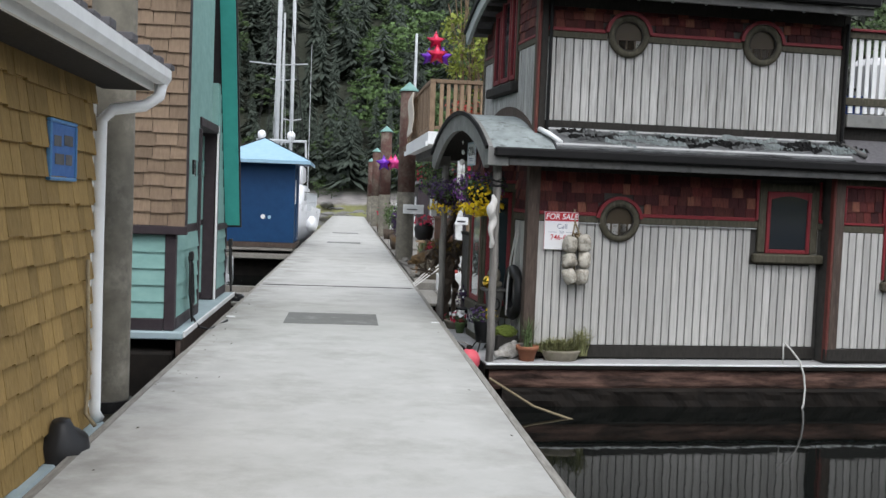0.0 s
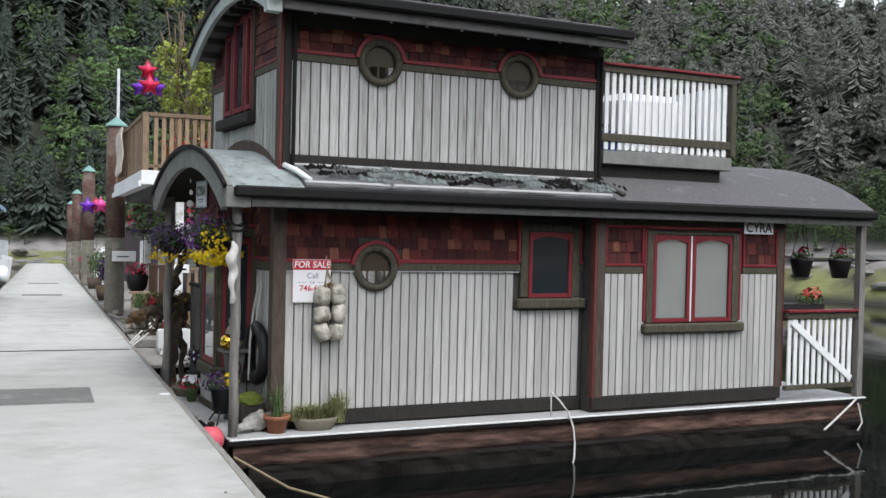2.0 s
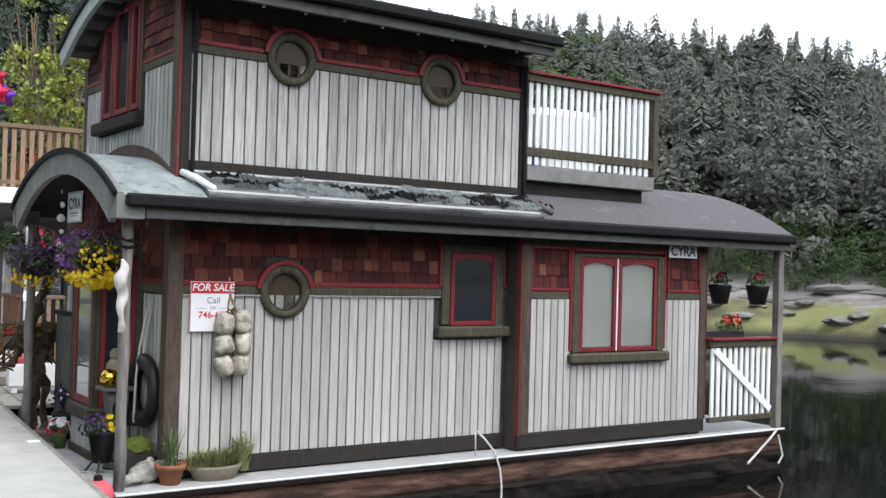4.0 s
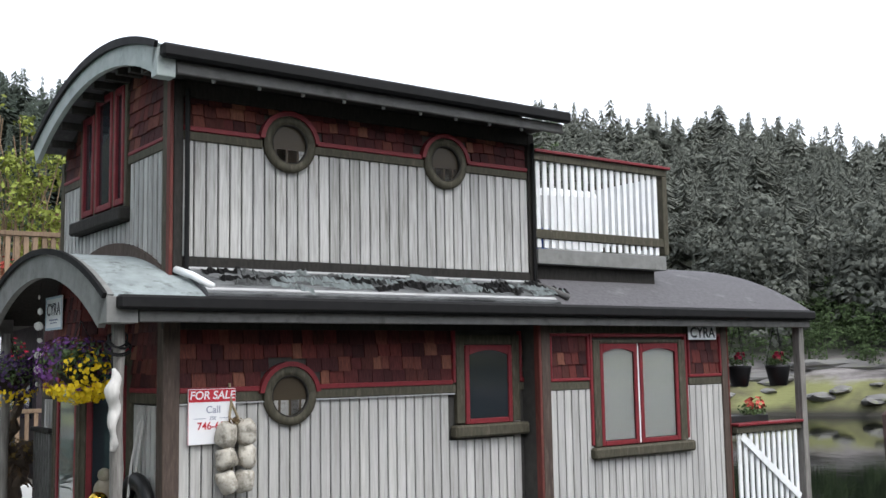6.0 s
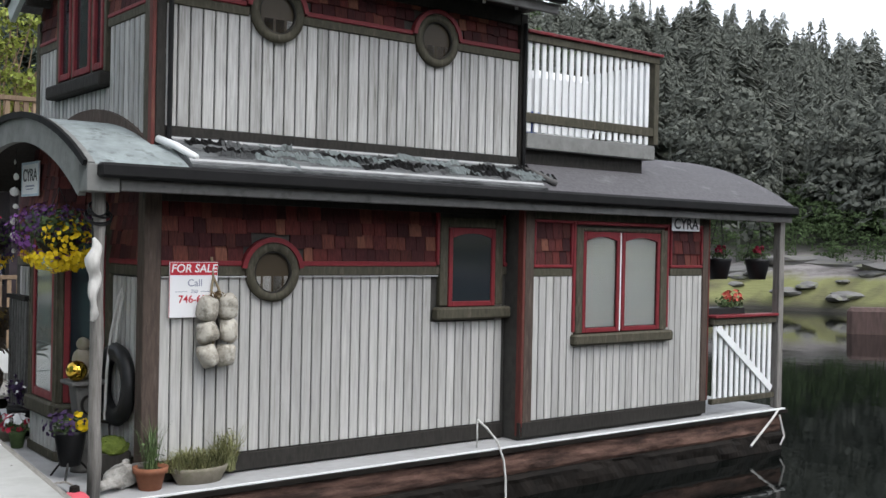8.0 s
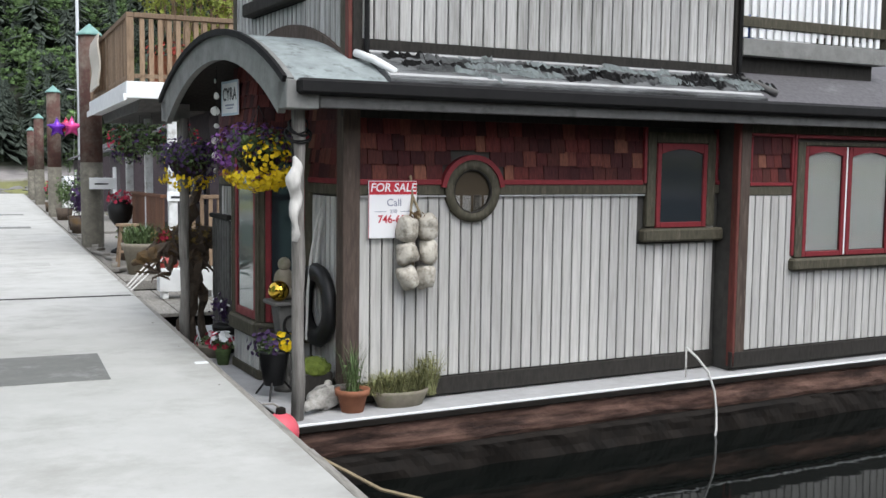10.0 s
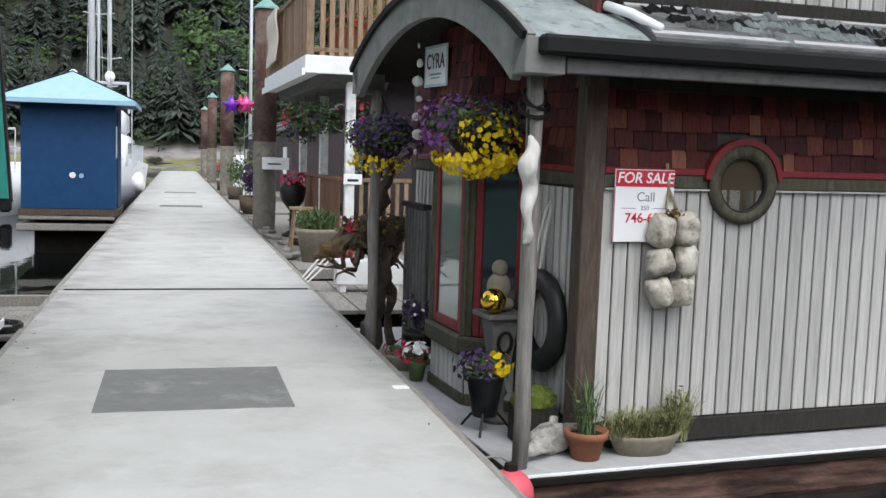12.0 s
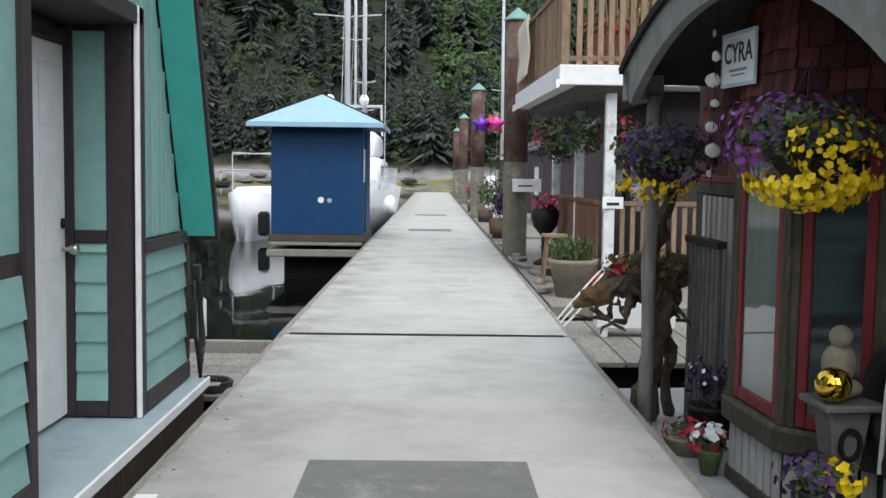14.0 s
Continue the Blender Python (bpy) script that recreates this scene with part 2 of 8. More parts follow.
RED = surf("dark_red_painted_trim", (0.20, 0.022, 0.028), (0.13, 0.016, 0.02), 0.5, grain=14, bump=0.15)
CEDAR = surf("red_cedar_shingle", (0.108, 0.025, 0.021), (0.034, 0.008, 0.009), 0.8, grain=9, stretch=(9, 9, 0.7), bump=0.5, depth=0.003)
FASCIA = surf("grey_fascia_paint", (0.135, 0.131, 0.126), (0.08, 0.078, 0.074), 0.7, grain=8, big=1.5, bump=0.15, dirt=(0.06, 0.058, 0.054), dirt_amount=0.25, dirt_scale=4, spec=0.2)


def tint_pieces(m, stops):
    """Multiply a material's colour by a tint drawn for each piece."""
    nt = m.node_tree
    b = nt.nodes["Principled BSDF"]
    old = b.inputs["Base Color"].links[0].from_socket
    ramp = nt.nodes.new("ShaderNodeValToRGB")
    ramp.color_ramp.interpolation = "CONSTANT"
    while len(ramp.color_ramp.elements) < len(stops):
        ramp.color_ramp.elements.new(0.5)
    for e, (at, c) in zip(ramp.color_ramp.elements, stops):
        e.position, e.color = at, (*c, 1)
    nt.links.new(nt.nodes.new("ShaderNodeObjectInfo").outputs["Random"], ramp.inputs["Fac"])
    mx = nt.nodes.new("ShaderNodeMix")
    mx.data_type, mx.blend_type = "RGBA", "MULTIPLY"
    mx.inputs[0].default_value = 1.0
    nt.links.new(old, mx.inputs[6])
    nt.links.new(ramp.outputs[0], mx.inputs[7])
    nt.links.new(mx.outputs[2], b.inputs["Base Color"])


tint_pieces(CEDAR, [(0.0, (0.45, 0.42, 0.5)), (0.14, (0.95, 0.85, 0.9)), (0.30, (0.62, 0.55, 0.65)), (0.44, (1.25, 1.1, 1.0)), (0.58, (0.8, 0.9, 0.8)), (0.72, (1.5, 1.9, 1.5)), (0.83, (0.6, 0.6, 0.7)), (0.92, (2.2, 3.6, 2.6))])
GUTTER = surf("dark_metal_gutter", (0.014, 0.0135, 0.0135), (0.009, 0.009, 0.009), 0.6, 0.0, grain=8, bump=0.1, spec=0.15)
ROOFING = surf("worn_roofing_felt", (0.115, 0.11, 0.115), (0.072, 0.069, 0.073), 0.8, grain=25, big=1.2, bump=0.4, dirt=(0.20, 0.20, 0.20), dirt_amount=0.15)
LICHEN = surf("lichened_old_felt", (0.31, 0.35, 0.345), (0.17, 0.19, 0.188), 0.8, grain=5, big=1.2, spread=0.35, bump=0.5, depth=0.012, dirt=(0.03, 0.03, 0.028), dirt_amount=0.3, dirt_scale=7)
FELTGREY = surf("crumpled_old_felt", (0.15, 0.155, 0.155), (0.05, 0.052, 0.052), 0.8, grain=6, stretch=(0.6, 2, 2), spread=0.45, bump=0.7, depth=0.02, dirt=(0.02, 0.02, 0.02), dirt_amount=0.4, dirt_scale=6)
DECKGREY = surf("grey_painted_deck", (0.42, 0.42, 0.42), (0.33, 0.33, 0.325), 0.65, grain=6, big=1.2, bump=0.15, dirt=(0.26, 0.25, 0.23), dirt_amount=0.2)
HULL = surf("stained_float_timber", (0.22, 0.13, 0.10), (0.034, 0.018, 0.015), 0.9, grain=3.2, stretch=(0.6, 3, 4), spread=0.42, bump=0.6, depth=0.015, dirt=(0.014, 0.011, 0.010), dirt_amount=0.7, dirt_scale=1.9, spec=0.15)
TARRED = surf("wet_tarred_timber", (0.010, 0.009, 0.008), (0.022, 0.018, 0.015), 0.8, grain=5, bump=0.5, depth=0.01, spec=0.1)
WHITEPAINT = surf("worn_white_paint", (0.82, 0.83, 0.82), (0.70, 0.71, 0.70), 0.5, grain=6, big=2, bump=0.08)
CLEAR = plain("clear_window_glass", (0.9, 0.92, 0.92), 0.02)
CLEAR.node_tree.nodes["Principled BSDF"].inputs["Transmission Weight"].default_value = 1.0
GLASS = glassy("dark_window_glass")
PORTGLASS = plain("brownish_porthole_glass", (0.06, 0.046, 0.030), 0.32)
PORTGLASS.node_tree.nodes["Principled BSDF"].inputs["Specular IOR Level"].default_value = 0.22
BLIND = surf("pale_window_blind", (0.62, 0.62, 0.58), (0.55, 0.55, 0.51), 0.5, grain=60, stretch=(0.02, 1, 1), bump=0.2)
TEALSIDING = surf("sea_green_siding", (0.25, 0.44, 0.40), (0.19, 0.35, 0.32), 0.6, grain=5, stretch=(1, 1, 2), big=1.2, bump=0.15, random=0.06)
TEALBRIGHT = surf("bright_teal_board", (0.07, 0.44, 0.38), (0.055, 0.36, 0.31), 0.5, grain=6, bump=0.1)
PURPLEBROWN = surf("purple_brown_trim", (0.045, 0.034, 0.038), (0.028, 0.021, 0.024), 0.55, grain=8, bump=0.12)
PORCHGREY = surf("pale_blue_grey_porch", (0.36, 0.45, 0.47), (0.30, 0.38, 0.40), 0.55, grain=5, big=2, bump=0.1, dirt=(0.25, 0.27, 0.26), dirt_amount=0.15)
BROWNSHINGLE = surf("tan_brown_shingle", (0.23, 0.165, 0.112), (0.155, 0.11, 0.075), 0.85, grain=9, stretch=(6, 6, 0.8), bump=0.35, random=0.2)
YELLOWSHINGLE = surf("golden_cedar_shingle", (0.31, 0.205, 0.072), (0.19, 0.12, 0.04), 0.8, grain=9, stretch=(7, 7, 0.7), bump=0.4, random=0.2)
PILE = surf("weathered_steel_pile", (0.14, 0.128, 0.10), (0.075, 0.07, 0.058), 0.85, grain=8, big=1.4, bump=0.4, dirt=(0.25, 0.23, 0.19), dirt_amount=0.35)
RUSTPILE = surf("rusty_pile", (0.11, 0.052, 0.042), (0.06, 0.036, 0.03), 0.85, grain=6, big=0.9, bump=0.4, dirt=(0.19, 0.165, 0.13), dirt_amount=0.55, dirt_scale=2.0)
SHEDBLUE = surf("deep_blue_shed_paint", (0.005, 0.048, 0.135), (0.004, 0.038, 0.11), 0.55, grain=5, big=0.8, bump=0.08)
SHEDROOF = surf("pale_blue_metal_roof", (0.32, 0.50, 0.62), (0.27, 0.44, 0.56), 0.45, grain=4, bump=0.05)
BROWNWOOD = surf("brown_stained_timber", (0.17, 0.076, 0.04), (0.10, 0.045, 0.025), 0.7, grain=8, stretch=(6, 6, 0.6), bump=0.3, random=0.2)
PALEWOOD = surf("sun_bleached_timber", (0.30, 0.21, 0.138), (0.155, 0.105, 0.066), 0.8, grain=8, stretch=(5, 5, 0.8), bump=0.3, random=0.25)
BLACK = surf("black_plastic", (0.014, 0.014, 0.015), (0.02, 0.02, 0.02), 0.45, grain=10, bump=0.1)
ROCK = surf("grey_shore_rock", (0.22, 0.215, 0.205), (0.11, 0.105, 0.10), 0.9, grain=1.2, big=0.15, bump=0.7, depth=0.15, dirt=(0.22, 0.24, 0.10), dirt_amount=0.3)
# fir tones lifted and evened out so that haze is in the colour
LEAFDARK = surf("fir_needles", (0.074, 0.090, 0.072), (0.044, 0.056, 0.045), 0.9, grain=0.9, big=0.05, bump=0, spec=0.1, islands=0.2)
LEAFGREEN = surf("broadleaf_green", (0.072, 0.108, 0.044), (0.044, 0.066, 0.030), 0.75, grain=0.5, big=0.08, bump=0, spec=0.15, islands=0.28)
LEAFLIGHT = surf("light_green_leaves", (0.29, 0.33, 0.065), (0.14, 0.18, 0.032), 0.7, grain=3.0, big=0.3, bump=0, spec=0.3, islands=0.45)
LEAFMID = surf("maple_green_leaves", (0.095, 0.15, 0.055), (0.055, 0.095, 0.033), 0.75, grain=1.0, big=0.2, bump=0, spec=0.2, islands=0.35)
FORESTFLOOR = surf("forest_floor", (0.035, 0.042, 0.022), (0.02, 0.024, 0.014), 0.95, grain=0.4, big=0.02, bump=0.5, depth=0.3)
WATER = plain("dark_calm_water", (0.004, 0.005, 0.0045), 0.03)
# needle colour greyed and lightened to carry the haze over the bay
LEAFHAZED = surf("haze_paled_needles", (0.135, 0.142, 0.12), (0.090, 0.097, 0.084), 0.9, grain=0.35, big=0.04, bump=0, spec=0.1, islands=0.18)
# ---- water, shore, hill ----
def water_material():
    nt = WATER.node_tree
    b = nt.nodes["Principled BSDF"]
    co = nt.nodes.new("ShaderNodeTexCoord")
    mp = nt.nodes.new("ShaderNodeMapping")
    mp.inputs["Scale"].default_value = (1.0, 0.45, 1.0)
    n1 = nt.nodes.new("ShaderNodeTexNoise")
    n1.inputs["Scale"].default_value, n1.inputs["Detail"].default_value = 2.4, 4
    bp = nt.nodes.new("ShaderNodeBump")
    bp.inputs["Strength"].default_value, bp.inputs["Distance"].default_value = 0.055, 0.05
    nt.links.new(co.outputs["Object"], mp.inputs["Vector"])
    nt.links.new(mp.outputs[0], n1.inputs["Vector"])
    nt.links.new(n1.outputs["Fac"], bp.inputs["Height"])
    nt.links.new(bp.outputs[0], b.inputs["Normal"])
    b.inputs["IOR"].default_value = 1.33
    b.inputs["Specular IOR Level"].default_value = 0.18


water_material()
WATER_Z = -0.86
bm = bmesh.new()
bmesh.ops.create_grid(bm, x_segments=2, y_segments=2, size=4000)
solid("water", bm, WATER, pose(0, 0, WATER_Z), "dark still sea water of the sheltered bay", "water", kind="structure")

SHORE = [(-180, 80), (-120, 86), (-60, 94), (-35, 103), (-8, 111), (8, 102), (20, 80), (35, 63), (47, 53), (58, 49), (70, 50), (90, 64), (130, 96), (180, 80)]
RIDGE = [(-180, 13.1), (-60, 14.0), (-20, 16.8), (8, 14.7), (25, 13.5), (34, 13.1), (38, 12.9), (42, 12.4), (45, 12.0), (48, 11.5), (51, 10.8), (55, 9.4), (65, 7.2), (100, 11.2), (180, 13.1)]
FOOT = Vector((0, -7))


def along(table, a):
    return float(np.interp(a, [q[0] for q in table], [q[1] for q in table]))


def ground_height(r, az):
    """Height of the land at a distance from FOOT, in a direction right of the dock's."""
    s = along(SHORE, az) + 1.8 * noise.noise((az * 0.25, 3.1, 0))
    e = math.tan(radians(along(RIDGE, az)))
    crest = s + 125
    top = crest * e - 5
    d = r - s
    if d < 0:
        return WATER_Z + max(-4.0, d * 0.35)
    bank = (2.9 if az > 25 else 1.1) * (1 - math.exp(-d / 3.0))
    z = WATER_Z + bank + (top - 1) * min(1.0, max(0.0, (d - 5) / 120)) ** 0.85
    if d > 125:
        z += 0.02 * (d - 125)
    return z + 0.35 * noise.noise((r * 0.3, az * 0.4, 0)) + (1.5 * noise.noise((r * 0.05, az * 0.12, 5)) if d > 12 else 0)


def build_ground():
    azs = [-180 + 360 * i / 300 for i in range(301)]
    ds = [-14, -3, -0.5, 0.3, 1, 2, 3, 4.5, 6, 8, 11, 15, 20, 28, 38, 50, 65, 80, 95, 110, 125, 150, 220, 500, 1500, 4000]
    verts, faces = [], []
    for az in azs:
        s = along(SHORE, az)
        for d in ds:
            r = max(4.0, s + d)
            z = ground_height(r, az) if d < 200 else ground_height(s + 200, az) - (d - 200) * 0.01
            if d <= -14:
                z = -6
            verts.append((FOOT.x + r * math.sin(radians(az)), FOOT.y + r * math.cos(radians(az)), z))
    n = len(ds)
    for i in range(len(azs) - 1):
        for k in range(n - 1):
            faces.append((i * n + k, (i + 1) * n + k, (i + 1) * n + k + 1, i * n + k + 1))
    mesh = bpy.data.meshes.new("ground")
    mesh.from_pydata(verts, [], faces)
    mesh.materials.append(SHORE_MAT)
    for p in mesh.polygons:
        p.use_smooth = True
    tagged(new("ground", mesh), "bare rock shore below a steep wooded hillside", "ground", kind="structure")


def moss_below(nt, stone):
    """Yellow-green moss and weed on the lower shore, ending in a ragged line on the stone."""
    co = nt.nodes.new("ShaderNodeNewGeometry")
    tex = nt.nodes.new("ShaderNodeTexNoise")
    tex.inputs["Scale"].default_value, tex.inputs["Detail"].default_value = 0.45, 8
    nt.links.new(co.outputs["Position"], tex.inputs["Vector"])
    moss = nt.nodes.new("ShaderNodeMix")
    moss.data_type = "RGBA"
    moss.inputs[6].default_value, moss.inputs[7].default_value = (0.10, 0.092, 0.055, 1), (0.20, 0.205, 0.085, 1)
    spread = nt.nodes.new("ShaderNodeMapRange")
    spread.inputs["From Min"].default_value, spread.inputs["From Max"].default_value = 0.36, 0.56
    nt.links.new(tex.outputs["Fac"], spread.inputs["Value"])
    nt.links.new(spread.outputs[0], moss.inputs[0])
    sep = nt.nodes.new("ShaderNodeSeparateXYZ")
    nt.links.new(co.outputs["Position"], sep.inputs[0])
    line = nt.nodes.new("ShaderNodeMath")
    line.operation = "MULTIPLY_ADD"
    line.inputs[1].default_value = 1.6
    nt.links.new(tex.outputs["Fac"], line.inputs[0])
    nt.links.new(sep.outputs["Z"], line.inputs[2])
    edge = nt.nodes.new("ShaderNodeMapRange")
    edge.inputs["From Min"].default_value, edge.inputs["From Max"].default_value = 1.45, 1.75
    nt.links.new(line.outputs[0], edge.inputs["Value"])
    mx = nt.nodes.new("ShaderNodeMix")
    mx.data_type = "RGBA"
    nt.links.new(edge.outputs[0], mx.inputs[0])
    nt.links.new(moss.outputs[2], mx.inputs[6])
    nt.links.new(stone, mx.inputs[7])
    return mx.outputs[2]


def shore_material():
    """Bare rock with moss and dry grass low down, forest floor above."""
    m = surf("shore_and_forest_floor", (0.32, 0.30, 0.29), (0.12, 0.105, 0.10), 0.95, grain=0.5, stretch=(0.5, 0.5, 3.0), big=0.12, bump=0.8, depth=0.2, dirt=(0.05, 0.045, 0.042), dirt_amount=0.35, dirt_scale=0.5)
    nt = m.node_tree
    b = nt.nodes["Principled BSDF"]
    stone = b.inputs["Base Color"].links[0].from_socket
    old = moss_below(nt, stone)
    geo = nt.nodes.new("ShaderNodeNewGeometry")
    sep = nt.nodes.new("ShaderNodeSeparateXYZ")
    nt.links.new(geo.outputs["Position"], sep.inputs[0])
    mr = nt.nodes.new("ShaderNodeMapRange")
    mr.inputs["From Min"].default_value, mr.inputs["From Max"].default_value = 1.5, 2.4
    nt.links.new(sep.outputs["Z"], mr.inputs["Value"])
    wet = nt.nodes.new("ShaderNodeMapRange")
    wet.inputs["From Min"].default_value, wet.inputs["From Max"].default_value = -0.75, -0.3
    nt.links.new(sep.outputs["Z"], wet.inputs["Value"])
    low = nt.nodes.new("ShaderNodeMix")
    low.data_type = "RGBA"
    low.inputs[6].default_value = (0.035, 0.033, 0.026, 1)
    nt.links.new(wet.outputs[0], low.inputs[0])
    nt.links.new(old, low.inputs[7])
    mx = nt.nodes.new("ShaderNodeMix")
    mx.data_type = "RGBA"
    mx.inputs[7].default_value = (0.032, 0.036, 0.024, 1)
    nt.links.new(mr.outputs[0], mx.inputs[0])
    nt.links.new(low.outputs[2], mx.inputs[6])
    nt.links.new(mx.outputs[2], b.inputs["Base Color"])
    return m


SHORE_MAT = shore_material()
build_ground()
rng = np.random.default_rng(7)


def conifer_mesh(seed, tiers=20, arms=10):
    """Unit tree, 1 high: a thin trunk and drooping boughs, each three ragged blades."""
    r = np.random.default_rng(seed)
    v, f = [], []
    for k in range(5):
        a = 6.2832 * k / 5
        v.append((0.018 * math.cos(a), 0.018 * math.sin(a), 0))
    v.append((0, 0, 0.95))
    f += [(k, (k + 1) % 5, 5) for k in range(5)]
    for i in range(tiers):
        h = 0.12 + 0.86 * (i / tiers) ** 0.9
        reach = (0.15 + 0.08 * (seed % 3)) * (1 - h) ** (0.6 + 0.15 * (seed % 4)) * r.uniform(0.55, 1.25) + 0.012
        for k in range(arms):
            if r.random() < 0.12:
                continue
            a = 6.2832 * (k + r.random()) / arms
            rr = reach * r.uniform(0.55, 1.25)
            for s in range(2):
                da = a + r.uniform(-0.5, 0.5)
                hh = h + r.uniform(-0.025, 0.025)
                w = 0.11 + 0.13 * r.random()
                base = len(v)
                v.append((0.1 * rr * math.cos(da), 0.1 * rr * math.sin(da), hh + 0.03))
                v.append((0.62 * rr * math.cos(da - w), 0.62 * rr * math.sin(da - w), hh - 0.15 * rr))
                v.append((rr * math.cos(da), rr * math.sin(da), hh - 0.42 * rr + r.uniform(-0.01, 0.02)))
                v.append((0.62 * rr * math.cos(da + w), 0.62 * rr * math.sin(da + w), hh - 0.15 * rr))
                f += [(base, base + 1, base + 2), (base, base + 2, base + 3)]
    return np.array(v), np.array(f)


def broadleaf_mesh(seed, clumps=24, leaves=26):
    """Unit tree, 1 high: forked trunk, crown of many small leaf blades in clumps."""
    r = np.random.default_rng(seed)
    v, f = [], []
    for k in range(5):
        a = 6.2832 * k / 5
        v.append((0.025 * math.cos(a), 0.025 * math.sin(a), 0))
    v.append((0.02, 0, 0.7))
    f += [(k, (k + 1) % 5, 5) for k in range(5)]
    for c in range(clumps):
        a, h = r.uniform(0, 6.2832), r.uniform(0.28, 0.92)
        R = 0.30 * math.sin(math.pi * min(0.95, max(0.12, (h - 0.1) / 0.95))) ** 0.6
        rad = R * r.uniform(0.3, 1.0)
        cx, cy = rad * math.cos(a), rad * math.sin(a)
        size = r.uniform(0.08, 0.15)
        for k in range(leaves):
            d = r.normal(size=3)
            d /= np.linalg.norm(d)
            d[2] = abs(d[2]) * 0.9 - 0.25
            p = np.array((cx, cy, h)) + d * size * r.uniform(0.6, 1.0)
            t = np.cross(d, r.normal(size=3))
            t /= np.linalg.norm(t)
            b = np.cross(d, t)
            s = size * r.uniform(0.13, 0.27)
            base = len(v)
            v += [p - t * s, p + b * s * 0.8, p + t * s, p - b * s * 0.8 - d * s * 0.5]
            f += [(base, base + 1, base + 2), (base, base + 2, base + 3)]
    return np.array(v, float), np.array(f)


def forest(name, kinds, spots, material, label):
    """One mesh of many trees; spots: x, y, z, height, width factor."""
    vs, fs, n = [], [], 0
    for x, y, z, h, w in spots:
        v, f = kinds[rng.integers(len(kinds))]
        a = rng.uniform(0, 6.2832)
        c, s = math.cos(a), math.sin(a)
        q = np.empty_like(v)
        q[:, 0], q[:, 1], q[:, 2] = (v[:, 0] * c - v[:, 1] * s) * h * w + x, (v[:, 0] * s + v[:, 1] * c) * h * w + y, v[:, 2] * h + z
        vs.append(q)
        fs.append(f + n)
        n += len(v)
    v, f = np.concatenate(vs), np.concatenate(fs)
    mesh = bpy.data.meshes.new(name)
    mesh.from_pydata(v.tolist(), [], f.tolist())
    mesh.materials.append(material)
    return tagged(new(name, mesh), label, "trees", kind="stuff")


def spots(count, az0, az1, d0, d1, h0, h1, w0, w1, power=1.0):
    out = []
    for _ in range(count):
        az, d = rng.uniform(az0, az1), d0 + (d1 - d0) * rng.random() ** power
        r = along(SHORE, az) + d
        out.append((FOOT.x + r * math.sin(radians(az)), FOOT.y + r * math.cos(radians(az)), ground_height(r, az) - 0.3, rng.uniform(h0, h1) * min(1.0, 0.5 + 0.5 * d / 70), rng.uniform(w0, w1)))
    return out


CONIFERS = [conifer_mesh(s) for s in range(12)]
BROADLEAFS = [broadleaf_mesh(s, 20, 24) for s in range(6)]
BUSHES = [broadleaf_mesh(s + 20, 13, 17) for s in range(6)]
FARFIRS = [conifer_mesh(s, 9, 6) for s in range(6)]
# right-hand hillside: distance haze is mixed into the leaf colour
forest("hillside_broadleaf", BROADLEAFS, spots(520, 24, 66, 8, 130, 4, 9, 0.9, 1.5) + spots(14, 49, 60, 5, 14, 9, 13, 1.0, 1.4), LEAFHAZED, "broadleaf trees on the hillside across the bay, paled for haze")
forest("hillside_firs", CONIFERS, spots(900, 22, 66, 9, 130, 4, 11, 0.9, 1.9) + spots(260, 20, 62, 100, 145, 6, 14, 0.75, 1.5), LEAFHAZED, "firs on the hillside across the bay, paled for haze")
forest("fir_forest", CONIFERS, spots(880, -16, 24, 9, 150, 7, 17, 0.8, 1.7) + spots(240, -16, 26, 7.5, 13, 7, 15, 0.9, 1.5), LEAFDARK, "dark fir forest covering the steep hillside")
forest("far_fir_forest", FARFIRS, spots(520, -180, -16, 12, 140, 9, 15, 0.9, 1.4) + spots(450, 66, 180, 12, 140, 9, 15, 0.9, 1.4), LEAFDARK, "dark fir forest behind the harbour")
forest("broadleaf_trees", BROADLEAFS, spots(230, -16, 40, 8, 140, 6, 12, 0.9, 1.5, 1.2), LEAFGREEN, "green broadleaf trees among the firs")
forest("shore_bushes", BUSHES, spots(220, -16, 30, 6.0, 11, 2.0, 5.0, 1.1, 1.9) + spots(420, 30, 64, 4.6, 13, 1.8, 5.0, 1.1, 1.9), LEAFGREEN, "low green bushes along the rocky shore")
forest("light_green_trees", BROADLEAFS, spots(30, 0.5, 6, 8, 45, 8, 14, 1.1, 1.6), LEAFMID, "mid-green maples at the foot of the hill")


def rock_mesh(seed):
    bm = bmesh.new()
    ball(bm, (0, 0, 0), 0.5, sub=2)
    for q in bm.verts:
        q.co *= 1 + 0.45 * noise.noise(q.co * 2.2 + Vector((seed * 7.1, 0, 0)))
        q.co.z *= 0.65
    return finish(bm, "rock", ROCK)


ROCKS = [rock_mesh(s) for s in range(5)]
for i in range(270):
    az = rng.uniform(-12, 16) if i < 240 else rng.uniform(40, 62)
    d = rng.uniform(0.2, 5.5)
    r = along(SHORE, az) + d
    ob = new("shore_rock", ROCKS[i % 5])
    s = rng.uniform(0.6, 1.8) if i < 240 else rng.uniform(0.4, 1.3)
    ob.matrix_world = Matrix.Translation((FOOT.x + r * math.sin(radians(az)), FOOT.y + r * math.cos(radians(az)), ground_height(r, az) - 0.05 * s)) @ pose(0, 0, 0, 0, 0, rng.uniform(0, 360)) @ Matrix.Diagonal((s * 1.5, s, s * 0.6, 1))
    tagged(ob, "grey weathered boulder on the shore", "rock", "shore rocks")

